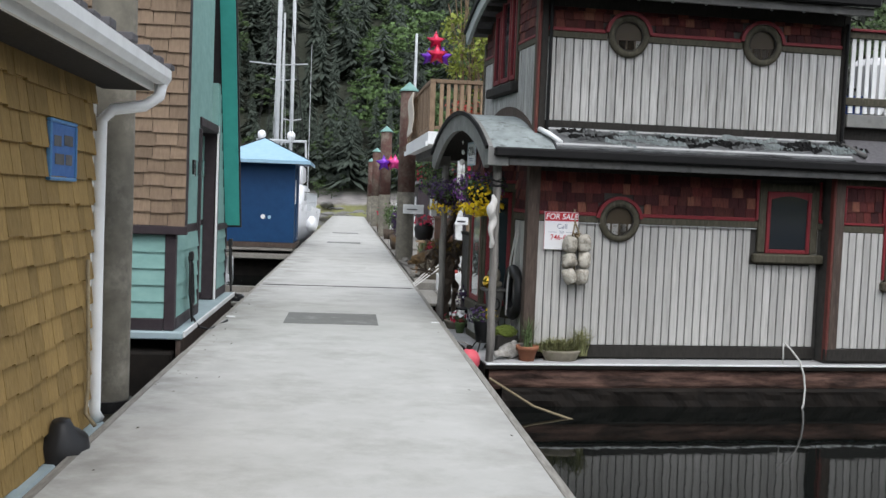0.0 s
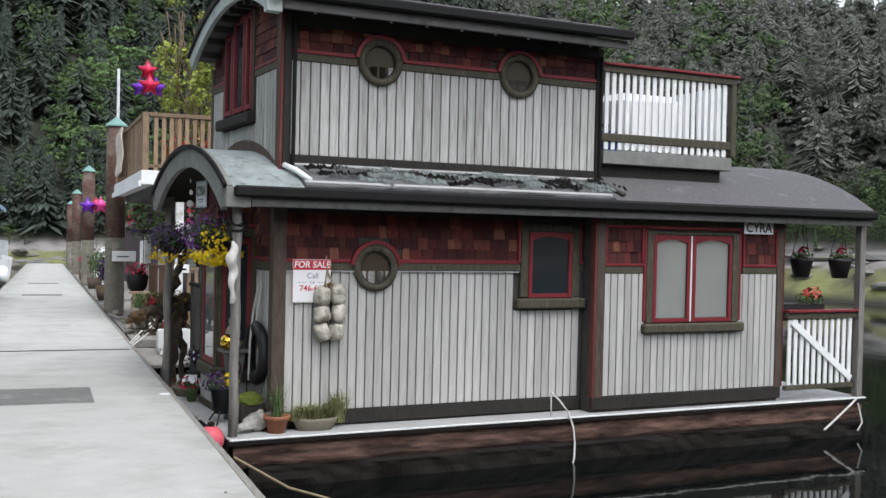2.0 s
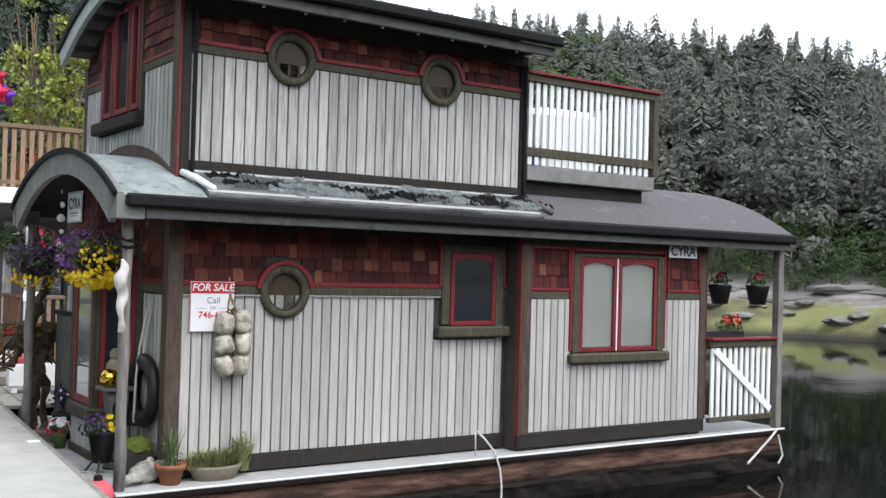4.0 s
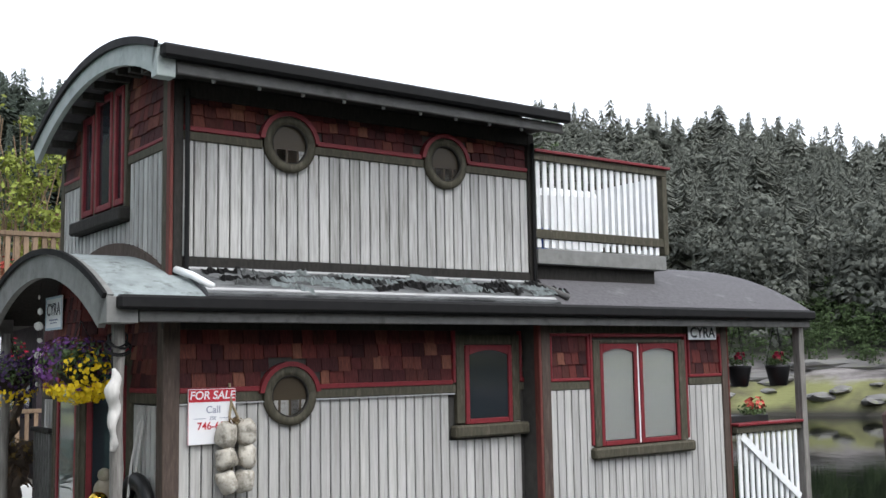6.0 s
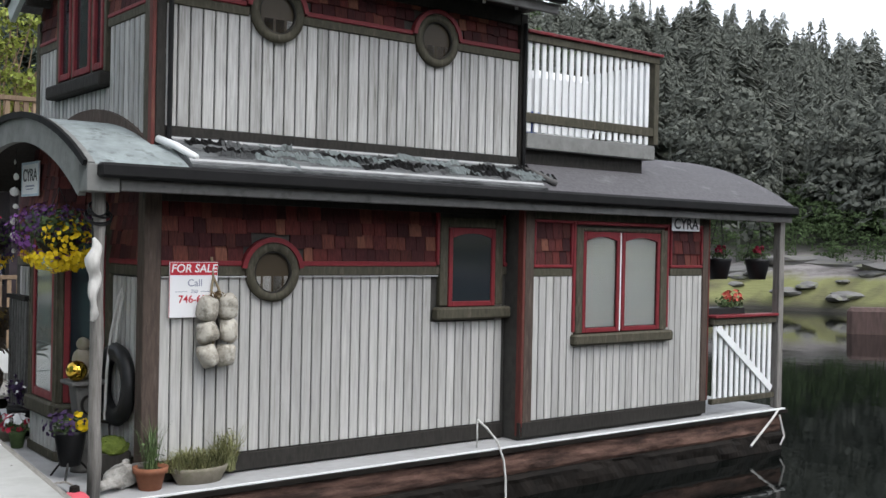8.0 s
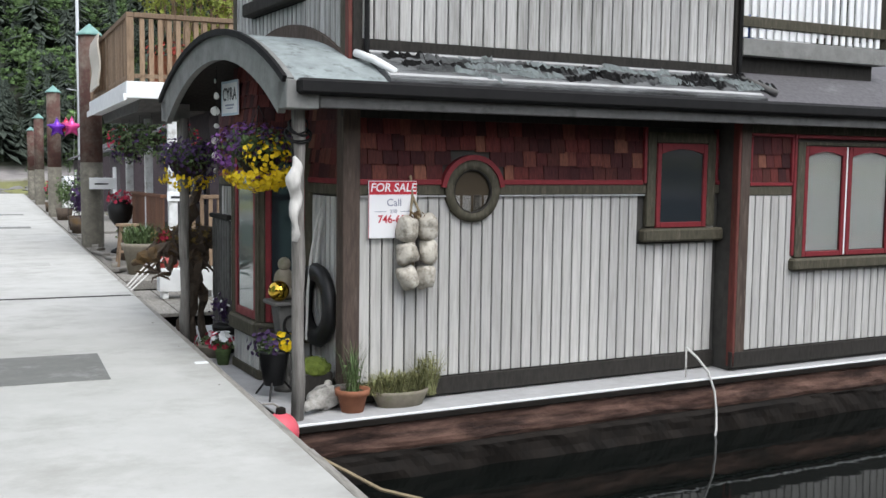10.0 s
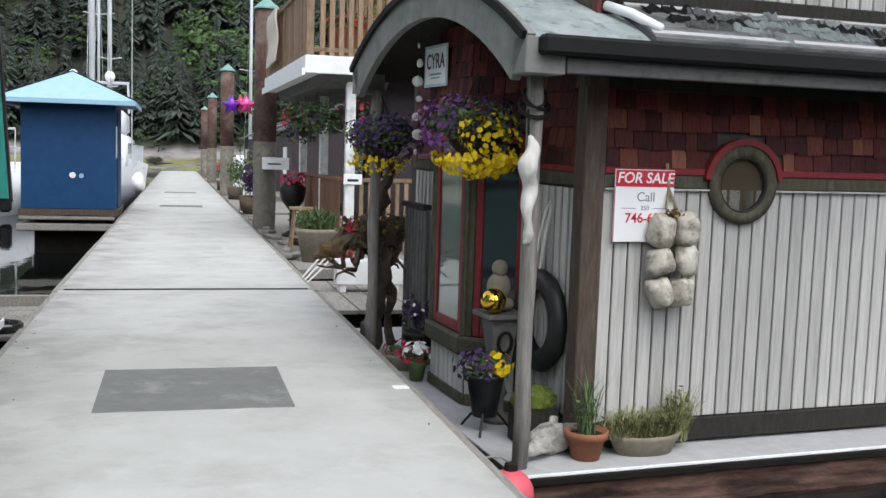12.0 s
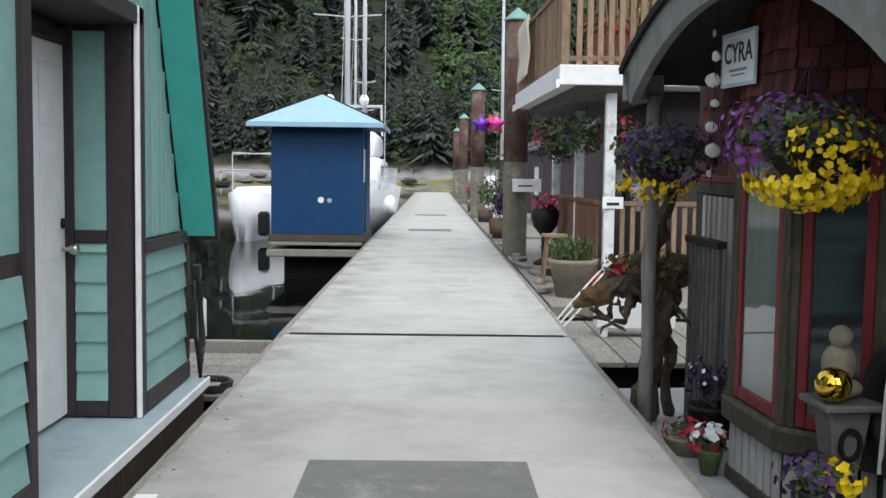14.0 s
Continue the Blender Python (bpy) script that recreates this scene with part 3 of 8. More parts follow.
for i in range(6):
    az = 43 + 3.0 * i + rng.uniform(-0.5, 0.5)
    r = along(SHORE, az) + rng.uniform(3.0, 5.5)
    ob = new("rock_ledge", ROCKS[i % 5])
    ob.matrix_world = Matrix.Translation((FOOT.x + r * math.sin(radians(az)), FOOT.y + r * math.cos(radians(az)), ground_height(r, az) + 0.05)) @ pose(0, 0, 0, 0, rng.uniform(-4, 4), -az + rng.uniform(-15, 15)) @ Matrix.Diagonal((rng.uniform(3, 7), rng.uniform(1.0, 1.8), rng.uniform(0.6, 1.0), 1))
    tagged(ob, "long flat pale rock ledge above the water", "rock", "shore ledges")

bm = bmesh.new()
box(bm, -1.1, -0.5, -1.2, 1.1, 0.5, 0.85, 0.12)
for q in bm.verts:
    q.co += 0.08 * Vector((noise.noise(q.co * 2), noise.noise(q.co * 2 + Vector((4, 0, 0))), 0))
solid("timber_crib", bm, surf("rotten_red_brown_timber", (0.13, 0.085, 0.075), (0.06, 0.042, 0.038), 0.9, grain=3, stretch=(3, 3, 0.5), bump=0.5, depth=0.02), pose(30.1, 12.6, -0.86, 0, 0, -50), "squat rotten brown timber crib standing in the water", "piling")

# ---- the concrete dock ----
DOCK_L, DOCK_R = -1.30, 1.27
SLAB_ENDS = [-17.0, -9.9, 5.20, 17.2, 29.2, 41.2, 53.2, 65.2, 77.2]
JOINT = 5.20
dock = thing("dock", pose(0, 0, 0), "long floating dock of pale concrete slabs with timber kerbs", "dock", kind="structure")
for a, b in zip(SLAB_ENDS, SLAB_ENDS[1:]):
    bm = bmesh.new()
    box(bm, DOCK_L, a + (0.05 if a == JOINT else 0.008), -0.42, DOCK_R, b - (0.05 if b == JOINT else 0.008), 0.0, 0.006)
    part("slab", bm, CONCRETE, dock)
    for side in (-1, 1):
        for j in range(2):
            bm = bmesh.new()
            m = (a + b) / 2
            y0, y1 = (a + 0.01, m - 0.004) if j == 0 else (m + 0.004, b - 0.01)
            x0 = DOCK_R + 0.004 if side > 0 else DOCK_L - 0.074
            box(bm, x0, y0, -0.30, x0 + 0.07, y1, -0.015 - 0.01 * j, 0.012)
            part("kerb_timber", bm, KERB, dock)
    bm = bmesh.new()
    box(bm, DOCK_L + 0.15, a + 0.2, -1.3, DOCK_R - 0.15, b - 0.2, -0.425)
    part("float", bm, TARRED, dock)
for y0, w in ((-0.09, 1.14), (9.8, 0.55), (22.2, 0.95), (32.0, 0.95)):
    bm = bmesh.new()
    box(bm, -0.585, y0, -0.02, 0.515, y0 + w, 0.005, 0.003)
    part("hatch", bm, HATCH if w > 0.6 else CONCRETE, dock, "dark worn access hatch")
for x, y in ((1.215, 0.33), (-1.24, 0.42)):
    bm = bmesh.new()
    box(bm, x - 0.05, y - 0.04, -0.01, x + 0.05, y + 0.04, 0.006, 0.003)
    part("marker_plate", bm, WHITEPAINT, dock, "small white number plate")
for a in SLAB_ENDS[1:-1]:
    bm = bmesh.new()
    box(bm, DOCK_L + 0.05, a - (0.047 if a == JOINT else 0.006), -0.40, DOCK_R - 0.05, a + (0.047 if a == JOINT else 0.006), 0.003 if a == JOINT else -0.012)
    part("joint_rubber", bm, TARRED, dock)
# pink fender hung against the kerb
fender = thing("dock_fender", pose(1.468, -1.12, -0.225), "round faded pink fender hung against the dock kerb", "fender")
bm = bmesh.new()
ball(bm, (0, 0, 0), 0.120, 1, 1, 1.08, 3)
part("bladder", bm, surf("faded_pink_vinyl", (0.62, 0.10, 0.13), (0.52, 0.08, 0.10), 0.45, grain=12, bump=0.05), fender, smooth=True)
bm = bmesh.new()
lathe(bm, [(0, 0.12), (0.035, 0.12), (0.032, 0.155), (0.015, 0.165), (0, 0.166)], 12)
part("neck", bm, TARRED, fender)
bm = bmesh.new()
tube(bm, [(0, 0, 0.155), (-0.05, 0.0, 0.19), (-0.11, 0.01, 0.19), (-0.13, 0.01, 0.185)], 0.007, 6)
part("lanyard", bm, KERB, fender)
# dead leaves and grit along the edges
bm = bmesh.new()
rl = random.Random(17)
for _ in range(70):
    side = rl.choice((-1, -1, 1))
    x = (DOCK_L + abs(rl.gauss(0, 0.16)) + 0.02) if side < 0 else (DOCK_R - abs(rl.gauss(0, 0.10)) - 0.02)
    y, a, q = rl.uniform(-9, 14), rl.uniform(0, 6.28), rl.uniform(0.005, 0.016)
    c, d = math.cos(a) * q, math.sin(a) * q
    bm.faces.new([bm.verts.new(v) for v in ((x - c, y - d, 0.003), (x + d * 0.5, y - c * 0.5, 0.008), (x + c, y + d, 0.004), (x - d * 0.5, y + c * 0.5, 0.009))])
solid("leaf_litter", bm, surf("dead_leaves", (0.09, 0.075, 0.05), (0.05, 0.04, 0.03), 0.9, bump=0), pose(0, 0, 0), "dead leaves and grit along the dock edges", "leaf litter", kind="stuff")
# ---- the grey houseboat ----
def arc(v0, v1, w0, crown, n=24):
    """Points of a round arch from v0 to v1 that springs at w0."""
    half, rise = (v1 - v0) / 2, crown - w0
    R = (half * half + rise * rise) / (2 * rise)
    c, a = (v0 + v1) / 2, math.asin(min(1, half / R))
    return [(c + R * math.sin(-a + 2 * a * i / n), crown - R + R * math.cos(-a + 2 * a * i / n)) for i in range(n + 1)]


def plank_mesh(name, width, height, thick, material):
    bm = bmesh.new()
    box(bm, -width / 2, -thick, 0, width / 2, 0, height, 0.005)
    return finish(bm, name, material)


def shingle_mesh(w, h, material, butt):
    """A split shingle, thicker at its butt."""
    bm = bmesh.new()
    poly = [(0, 0), (-butt, 0), (-0.005, h), (0, h)]
    prism(bm, poly, -w / 2, w / 2, "x")
    return finish(bm, "shingle", material)


def shingle_field(parent, m, material, u0, u1, w0, w1, row, widths, keep=None, seed=1, butt=0.026):
    """Courses of shingles on a wall whose face is m's x-z plane, outward -y."""
    r = random.Random(seed)
    meshes = {}
    w, i = w0, 0
    while w < w1 - 0.03:
        u = u0
        first = True
        while u < u1 - 0.012:
            wd = r.choice(widths) * (0.55 if first and i % 2 else 1.0)
            wd = u1 - u if u1 - u < wd + 0.03 else wd
            first = False
            c, k = u + wd / 2, r.randrange(2)
            if keep is None or keep(c, w + row / 2):
                key = (round(wd, 2), k)
                if key not in meshes:
                    meshes[key] = shingle_mesh(key[0] - 0.006, row * 1.25 + k * 0.012, material, butt)
                piece("shingle", meshes[key], parent, m @ pose(c, -0.004, w - k * 0.012, 0, 0, 0))
            u += wd
        w += row
        i += 1


def round_window(parent, u, v, w, R=0.25):
    """Porthole: wide olive ring, red hood over its upper half, dark inner bead and pane."""
    win = part("window", ring(R, R - 0.072, 0.05), OLIVE, parent, "round olive porthole window", True)
    win.matrix_basis = pose(u, v, w)
    bead = part("bead", ring(R - 0.070, R - 0.084, 0.045), DARKOLIVE, win, "dark bead", True)
    bm = bmesh.new()
    cyl(bm, (0, -0.012, 0), (0, -0.004, 0), R - 0.083, n=32)
    part("pane", bm, PORTGLASS, win)
    bm = bmesh.new()
    out, inn = [((R + 0.045) * math.cos(a), (R + 0.045) * math.sin(a)) for a in np.linspace(0.12, math.pi - 0.12, 22)], [((R + 0.004) * math.cos(a), (R + 0.004) * math.sin(a)) for a in np.linspace(0.12, math.pi - 0.12, 22)]
    strip(bm, out, inn, -0.06, 0.0, "y")
    part("hood", bm, RED, win, "red curved hood moulding")
    return win


def ring(r1, r0, d, n=36):
    bm = bmesh.new()
    a = np.linspace(0, 2 * math.pi, n + 1)
    strip(bm, [(r1 * math.cos(t), r1 * math.sin(t)) for t in a], [(r0 * math.cos(t), r0 * math.sin(t)) for t in a], -d, 0.0, "y")
    bmesh.ops.remove_doubles(bm, verts=bm.verts, dist=1e-5)
    return bm


def bars(parent, name, material, *boxes, label="", bevel=0.006):
    """A part for each box; the boxes of a window's or sash's frame make one part."""
    groups = [boxes] if name in ("window", "sash", "frame") else [[q] for q in boxes]
    made = []
    for g in groups:
        bm = bmesh.new()
        for q in g:
            box(bm, *q, bevel)
        made.append(part(name, bm, material, parent, label))
    return made[0]


house = thing("houseboat", HM, "two-storey grey cedar houseboat with red trim and arched roofs", "houseboat")
DECK_W = -0.335
# float and deck
bars(house, "deck", DECKGREY, (1.66, -0.385, DECK_W - 0.05, 10.27, 4.3, DECK_W))
bars(house, "deck_edge", TARRED, (1.64, -0.42, DECK_W - 0.062, 10.29, -0.398, DECK_W - 0.014))
bars(house, "deck_nosing", WHITEPAINT, (1.66, -0.397, DECK_W - 0.016, 10.27, -0.387, DECK_W + 0.004), bevel=0.003)


def rough_timber(u0, u1, v0, v1, w0, w1, wobble, seed):
    """A long beam whose outer face and lower edge are worn uneven."""
    bm = bmesh.new()
    n = int((u1 - u0) / 0.06)
    prof = [(v1, w1), (v0 + 0.015, w1), (v0, w1 - 0.03)] + [(v0, w1 + (w0 - w1) * k / 6) for k in range(1, 6)] + [(v0 + 0.02, w0), (v1, w0)]
    rows = []
    for i in range(n + 1):
        u = u0 + (u1 - u0) * i / n
        row = []
        for k, (v, w) in enumerate(prof):
            a = noise.noise((u * 1.3, w * 6, seed)) + 0.6 * noise.noise((u * 6, w * 14, seed + 4))
            b = noise.noise((u * 2.1, 3.0, seed + 9)) + 0.5 * noise.noise((u * 9, 1.0, seed + 9))
            row.append(bm.verts.new((u, v + (wobble * a if 2 <= k <= len(prof) - 2 else 0), w + (wobble * b if k >= len(prof) - 4 and k < len(prof) - 1 else 0))))
        rows.append(row)
    for i in range(n):
        for k in range(len(prof) - 1):
            bm.faces.new((rows[i][k], rows[i][k + 1], rows[i + 1][k + 1], rows[i + 1][k]))
    bm.faces.new(rows[0])
    bm.faces.new(list(reversed(rows[-1])))
    return bm


hull = part("hull", rough_timber(1.70, 10.22, -0.375, 4.2, DECK_W - 0.29, DECK_W - 0.066, 0.026, 1), HULL, house, "stained and rotting float timber")
part("lower_log", rough_timber(1.85, 10.2, -0.42, 4.1, DECK_W - 0.70, DECK_W - 0.285, 0.045, 5), TARRED, hull)
U0, U1 = 2.25, 5.97
VB = 3.55


def wall_box(name, u0, v0, w0, u1, v1, w1, label=""):
    return bars(house, name, GROOVE, (u0, v0, w0, u1, v1, w1), label=label, bevel=0)


front = wall_box("front_wall", U0, 0.02, DECK_W + 0.003, U1 + 0.1, 0.12, 2.2, "vertical grey cedar siding over a dark core")
wall_box("back_wall", U0, VB - 0.1, DECK_W + 0.003, 8.85, VB, 2.2)
bay = wall_box("bay_wall", 5.97, -0.22, DECK_W + 0.003, 8.85, -0.12, 2.05, "vertical grey cedar siding on the projecting bay")
wall_box("bay_return", 5.98, -0.118, DECK_W + 0.003, 6.07, 0.018, 2.05)
rear = wall_box("rear_wall", 8.75, -0.118, DECK_W + 0.003, 8.85, VB - 0.102, 2.2)
bm = bmesh.new()
prism(bm, [(0.122, DECK_W + 0.003), (VB - 0.102, DECK_W + 0.003), (VB - 0.102, 2.05), (3.0, 2.05)] + list(reversed(arc(0.122, 3.0, 2.12, 2.50))), U0, U0 + 0.1)
end = part("end_wall", bm, GROOVE, house, "dockside wall of cedar siding and shingles")
PITCH = 0.1005
board = plank_mesh("plank", PITCH - 0.012, 1.47, 0.022, GREYWOOD)
board_short = plank_mesh("plank", PITCH - 0.012, 1.02, 0.022, GREYWOOD)
board_bay = plank_mesh("plank", PITCH - 0.012, 1.44, 0.022, GREYWOOD)
board_low = plank_mesh("plank", PITCH - 0.012, 0.73, 0.022, GREYWOOD)
u = 2.36
while u < 5.93:
    hidden = 5.06 < u < 5.84
    piece("plank", board_short if hidden else board, front, pose(u, 0.016, -0.165))
    u += PITCH
bars(front, "base_board", DARKOLIVE, (2.19, -0.03, -0.315, 5.95, 0.018, -0.17))
bars(front, "band", OLIVE, (2.31, -0.022, 1.305, 3.05, 0.018, 1.385), (3.55, -0.022, 1.305, 5.10, 0.018, 1.385), (5.90, -0.022, 1.305, 5.965, 0.018, 1.385))
bars(front, "red_rail", RED, (2.31, -0.03, 1.387, 3.02, 0.018, 1.43), (3.59, -0.03, 1.387, 5.06, 0.018, 1.43), (5.93, -0.03, 1.387, 5.966, 0.018, 1.43))
bars(front, "corner_board", BOARDBROWN, (2.17, -0.035, -0.318, 2.31, 0.018, 2.03))
# frieze so dark because the eave's shadow is painted into it
bars(front, "frieze", DARKOLIVE, (2.17, -0.03, 1.90, 5.96, 0.016, 2.04))
shingle_field(front, pose(0, 0.018, 0), CEDAR, 2.31, 5.07, 1.43, 1.90, 0.118, (0.085, 0.11, 0.13, 0.15), lambda c, w: math.hypot(c - 3.305, w - 1.335) > 0.34, 3)
shingle_field(front, pose(0, 0.018, 0), CEDAR, 5.925, 5.965, 1.43, 1.90, 0.118, (0.04,), None, 4)
bars(front, "ledge", DECKGREY, (2.315, -0.034, 1.290, 3.08, 0.0, 1.302), (3.53, -0.034, 1.290, 5.08, 0.0, 1.302), bevel=0.002)
round_window(house, 3.305, 0.006, 1.335)


def sash(parent, name, u0, u1, w0, w1, v, pane, arched=True):
    """Casement: red frame with a slightly arched head, and its pane."""
    t = 0.05
    s = bars(parent, name, RED, (u0, v - 0.03, w0, u0 + t, v, w1), (u1 - t, v - 0.03, w0, u1, v, w1), (u0 + t, v - 0.03, w0, u1 - t, v, w0 + t), label="red painted sash")
    bm = bmesh.new()
    n = 10
    xs = np.linspace(u0 + t, u1 - t, n + 1)
    k = (u1 - u0 - 2 * t) / 2
    lower = [(x, w1 - t - (0.045 * ((x - (u0 + u1) / 2) / k) ** 2 if arched else 0)) for x in xs]
    strip(bm, [(x, w1) for x in xs], lower, v - 0.03, v, "y")
    part("head", bm, RED, s)
    bm = bmesh.new()
    box(bm, u0 + t - 0.01, v - 0.014, w0 + t - 0.01, u1 - t + 0.01, v - 0.010, w1 - 0.01)
    part("pane", bm, pane, s)
    return s


w1 = bars(house, "window", OLIVE, (5.10, -0.035, 1.01, 5.20, 0.018, 1.86), (5.80, -0.035, 1.01, 5.90, 0.018, 1.86), (5.20, -0.035, 1.765, 5.80, 0.018, 1.86), label="narrow window with red sash and olive casing")
sash(w1, "sash", 5.205, 5.795, 1.00, 1.76, -0.012, GLASS)
bars(w1, "sill", OLIVE, (5.04, -0.10, 0.875, 5.97, 0.015, 0.995), bevel=0.02)
bars(w1, "red_bead", RED, (5.062, -0.036, 1.40, 5.096, 0.012, 1.90), (5.904, -0.036, 1.40, 5.93, 0.012, 1.90))
# the bay
u = 6.15
while u < 8.78:
    if 6.72 < u < 8.13:
        piece("plank", board_low, bay, pose(u, -0.226, -0.145))
    else:
        piece("plank", board_bay, bay, pose(u, -0.226, -0.145))
    u += PITCH
bars(bay, "base_board", DARKOLIVE, (5.95, -0.272, -0.30, 8.87, -0.222, -0.15))
bars(bay, "corner_board", BOARDBROWN, (5.99, -0.268, -0.30, 6.11, -0.222, 2.0), (8.77, -0.268, -0.30, 8.87, -0.222, 2.0), label="olive corner boards")
bars(bay, "red_edge", REDBROWN, (5.955, -0.272, -0.29, 5.988, -0.19, 2.0), (8.872, -0.272, -0.15, 8.892, -0.20, 2.0))
bars(bay, "frieze", OLIVE, (6.11, -0.262, 1.87, 8.77, -0.222, 2.0))
for a, b in ((6.112, 6.66), (8.20, 8.768)):
    bars(bay, "band", OLIVE, (a, -0.255, 1.295, b, -0.222, 1.38))
    bars(bay, "red_frame", RED, (a, -0.265, 1.382, b, -0.222, 1.415), (a, -0.265, 1.84, b, -0.222, 1.868), (a, -0.265, 1.417, a + 0.025, -0.222, 1.838), (b - 0.025, -0.265, 1.417, b, -0.222, 1.838))
    shingle_field(bay, pose(0, -0.222, 0), CEDAR, a + 0.03, b - 0.03, 1.418, 1.83, 0.135, (0.10, 0.125, 0.14), None, int(a * 7))
w2 = bars(house, "window", OLIVE, (6.70, -0.275, 0.70, 6.80, -0.222, 1.80), (8.02, -0.275, 0.70, 8.13, -0.222, 1.80), (6.80, -0.275, 1.765, 8.02, -0.222, 1.80), label="double casement window with red sashes and drawn blinds")
bars(w2, "red_casing", RED, (6.662, -0.27, 0.72, 6.698, -0.222, 1.868), (8.132, -0.27, 0.72, 8.168, -0.222, 1.868), (6.70, -0.27, 1.83, 8.13, -0.222, 1.868))
for a, b in ((6.803, 7.365), (7.40, 8.017)):
    sash(w2, "sash", a, b, 0.705, 1.76, -0.24, CLEAR)
bars(w2, "mullion", WHITEPAINT, (7.369, -0.262, 0.71, 7.396, -0.23, 1.76), label="white edge of the open sash")
bars(w2, "sill", OLIVE, (6.65, -0.33, 0.58, 8.20, -0.225, 0.695), bevel=0.02)
for a, b in ((6.85, 7.32), (7.45, 7.97)):
    bm = bmesh.new()
    for k in range(32):
        z = 0.76 + k * 0.031
        box(bm, a, -0.2345, z, b, -0.2305, z + 0.030)
    part("blind", bm, BLIND, w2, "pale slatted blind, closed")

# lower roofs: the porch arch at the dock and the long vault
VA, VZ = -0.45, 3.15
bm = bmesh.new()
strip(bm, arc(VA, VZ, 2.13, 2.60), arc(VA + 0.03, VZ - 0.03, 2.08, 2.55), 1.62, 2.36)
part("porch_roof", bm, LICHEN, house, "lichen-covered arched porch roof")
bm = bmesh.new()
strip(bm, arc(VA - 0.02, VZ + 0.02, 2.14, 2.615), arc(VA + 0.17, VZ - 0.17, 1.90, 2.39), 1.56, 1.615)
fascia = part("porch_fascia", bm, PALEFASCIA, house, "grey arched fascia board")
bm = bmesh.new()
strip(bm, arc(VA - 0.03, VZ + 0.03, 2.15, 2.635), arc(VA, VZ, 2.11, 2.585), 1.53, 1.56)
part("fascia_moulding", bm, GUTTER, fascia, "dark folded roof edge")
bars(fascia, "fascia_foot", PALEFASCIA, (1.56, VA - 0.02, 1.93, 1.80, VA + 0.155, 2.13), (1.56, VZ - 0.155, 1.93, 1.80, VZ + 0.02, 2.13))
# ceiling sheet added dark, so the porch's shade is in its colour
bm = bmesh.new()
strip(bm, arc(VA + 0.04, VZ - 0.04, 2.06, 2.535), arc(VA + 0.05, VZ - 0.05, 2.04, 2.515), 1.64, 2.24)
part("porch_ceiling", bm, DARKOLIVE, house, "boarded porch ceiling, darkened for the shade under the arch")
bm = bmesh.new()
strip(bm, arc(VA, 3.95, 2.15, 2.80), arc(VA + 0.03, 3.92, 2.09, 2.74), 2.363, 10.27)
part("main_roof", bm, ROOFING, house, "grey felted barrel roof")
bm = bmesh.new()
strip(bm, arc(VA + 0.02, 3.93, 2.085, 2.735), arc(VA + 0.09, 3.86, 1.98, 2.64), 10.20, 10.262)
part("rear_fascia", bm, DARKOLIVE, house)
# worn felt strip between the upper wall and the gutter
full = arc(VA, 3.95, 2.15, 2.80, 120)
near = [q for q in full if q[0] < 0.0]
bm = bmesh.new()
strip(bm, [(v - 0.002, w + 0.022) for v, w in near], [(v, w + 0.003) for v, w in near], 2.364, 6.10)
part("old_felt", bm, FELTGREY, house, "peeling crumpled roof strip")
for lo_v, hi_v in ((-0.445, -0.355), (-0.085, -0.02)):
    edge = [q for q in full if lo_v < q[0] < hi_v]
    bm = bmesh.new()
    strip(bm, [(v - 0.002, w + 0.030) for v, w in edge], [(v, w + 0.023) for v, w in edge], 2.366, 6.08)
    part("felt_edge", bm, DECKGREY, house, "pale lichened edge of the roof strip")
gut = bars(house, "gutter", GUTTER, (1.63, -0.55, 2.03, 10.25, -0.452, 2.14), label="dark metal gutter", bevel=0.02)
bars(house, "eave_board", FASCIA, (1.81, -0.47, 1.94, 10.22, -0.42, 2.028))
# soffit colour already includes the shade under the roof edge
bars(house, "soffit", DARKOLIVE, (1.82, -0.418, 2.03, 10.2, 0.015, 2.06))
# ragged laths on the worn strip, and two short white pipes at its ends
rr = random.Random(5)


def roof_w(v):
    return float(np.interp(v, [q[0] for q in full], [q[1] for q in full]))


for row, (mid, mats) in enumerate(((-0.14, (GUTTER, FELTGREY, LICHEN)), (-0.22, (FELTGREY, GUTTER, LICHEN)), (-0.30, (GUTTER, LICHEN, FELTGREY)))):
    u = 2.45 + 0.1 * row
    while u < 6.0:
        L = rr.uniform(0.12, 0.50)
        bm = bmesh.new()
        n = max(4, int(L / 0.025))
        c = mid + rr.uniform(-0.04, 0.04)
        tilt = rr.uniform(-0.16, 0.10)
        lo, hi = [], []
        for k in range(n + 1):
            x = u + L * k / n
            t = tilt * (k / n - 0.5)
            a, b = c + t - rr.uniform(0.008, 0.040), c + t + rr.uniform(0.008, 0.040)
            lo.append(bm.verts.new((x + rr.uniform(-0.012, 0.012), a, roof_w(a) + 0.027)))
            hi.append(bm.verts.new((x + rr.uniform(-0.012, 0.012), b, roof_w(b) + 0.028 + rr.uniform(0.0, 0.035))))
        for k in range(n):
            bm.faces.new((lo[k], lo[k + 1], hi[k + 1], hi[k]))
        bmesh.ops.solidify(bm, geom=bm.faces, thickness=0.005)
        part("torn_felt", bm, rr.choice(mats), house)
        u += L * rr.uniform(0.6, 1.1)
for u in (2.32, 6.16):
    bm = bmesh.new()
    tube(bm, [(u - 0.05, -0.02, 2.385), (u + 0.02, -0.2, 2.325), (u + 0.1, -0.40, 2.225)], 0.03, 10)
    part("downpipe_stub", bm, WHITEPAINT if u < 3 else FASCIA, house, "short pipe on the roof", True)

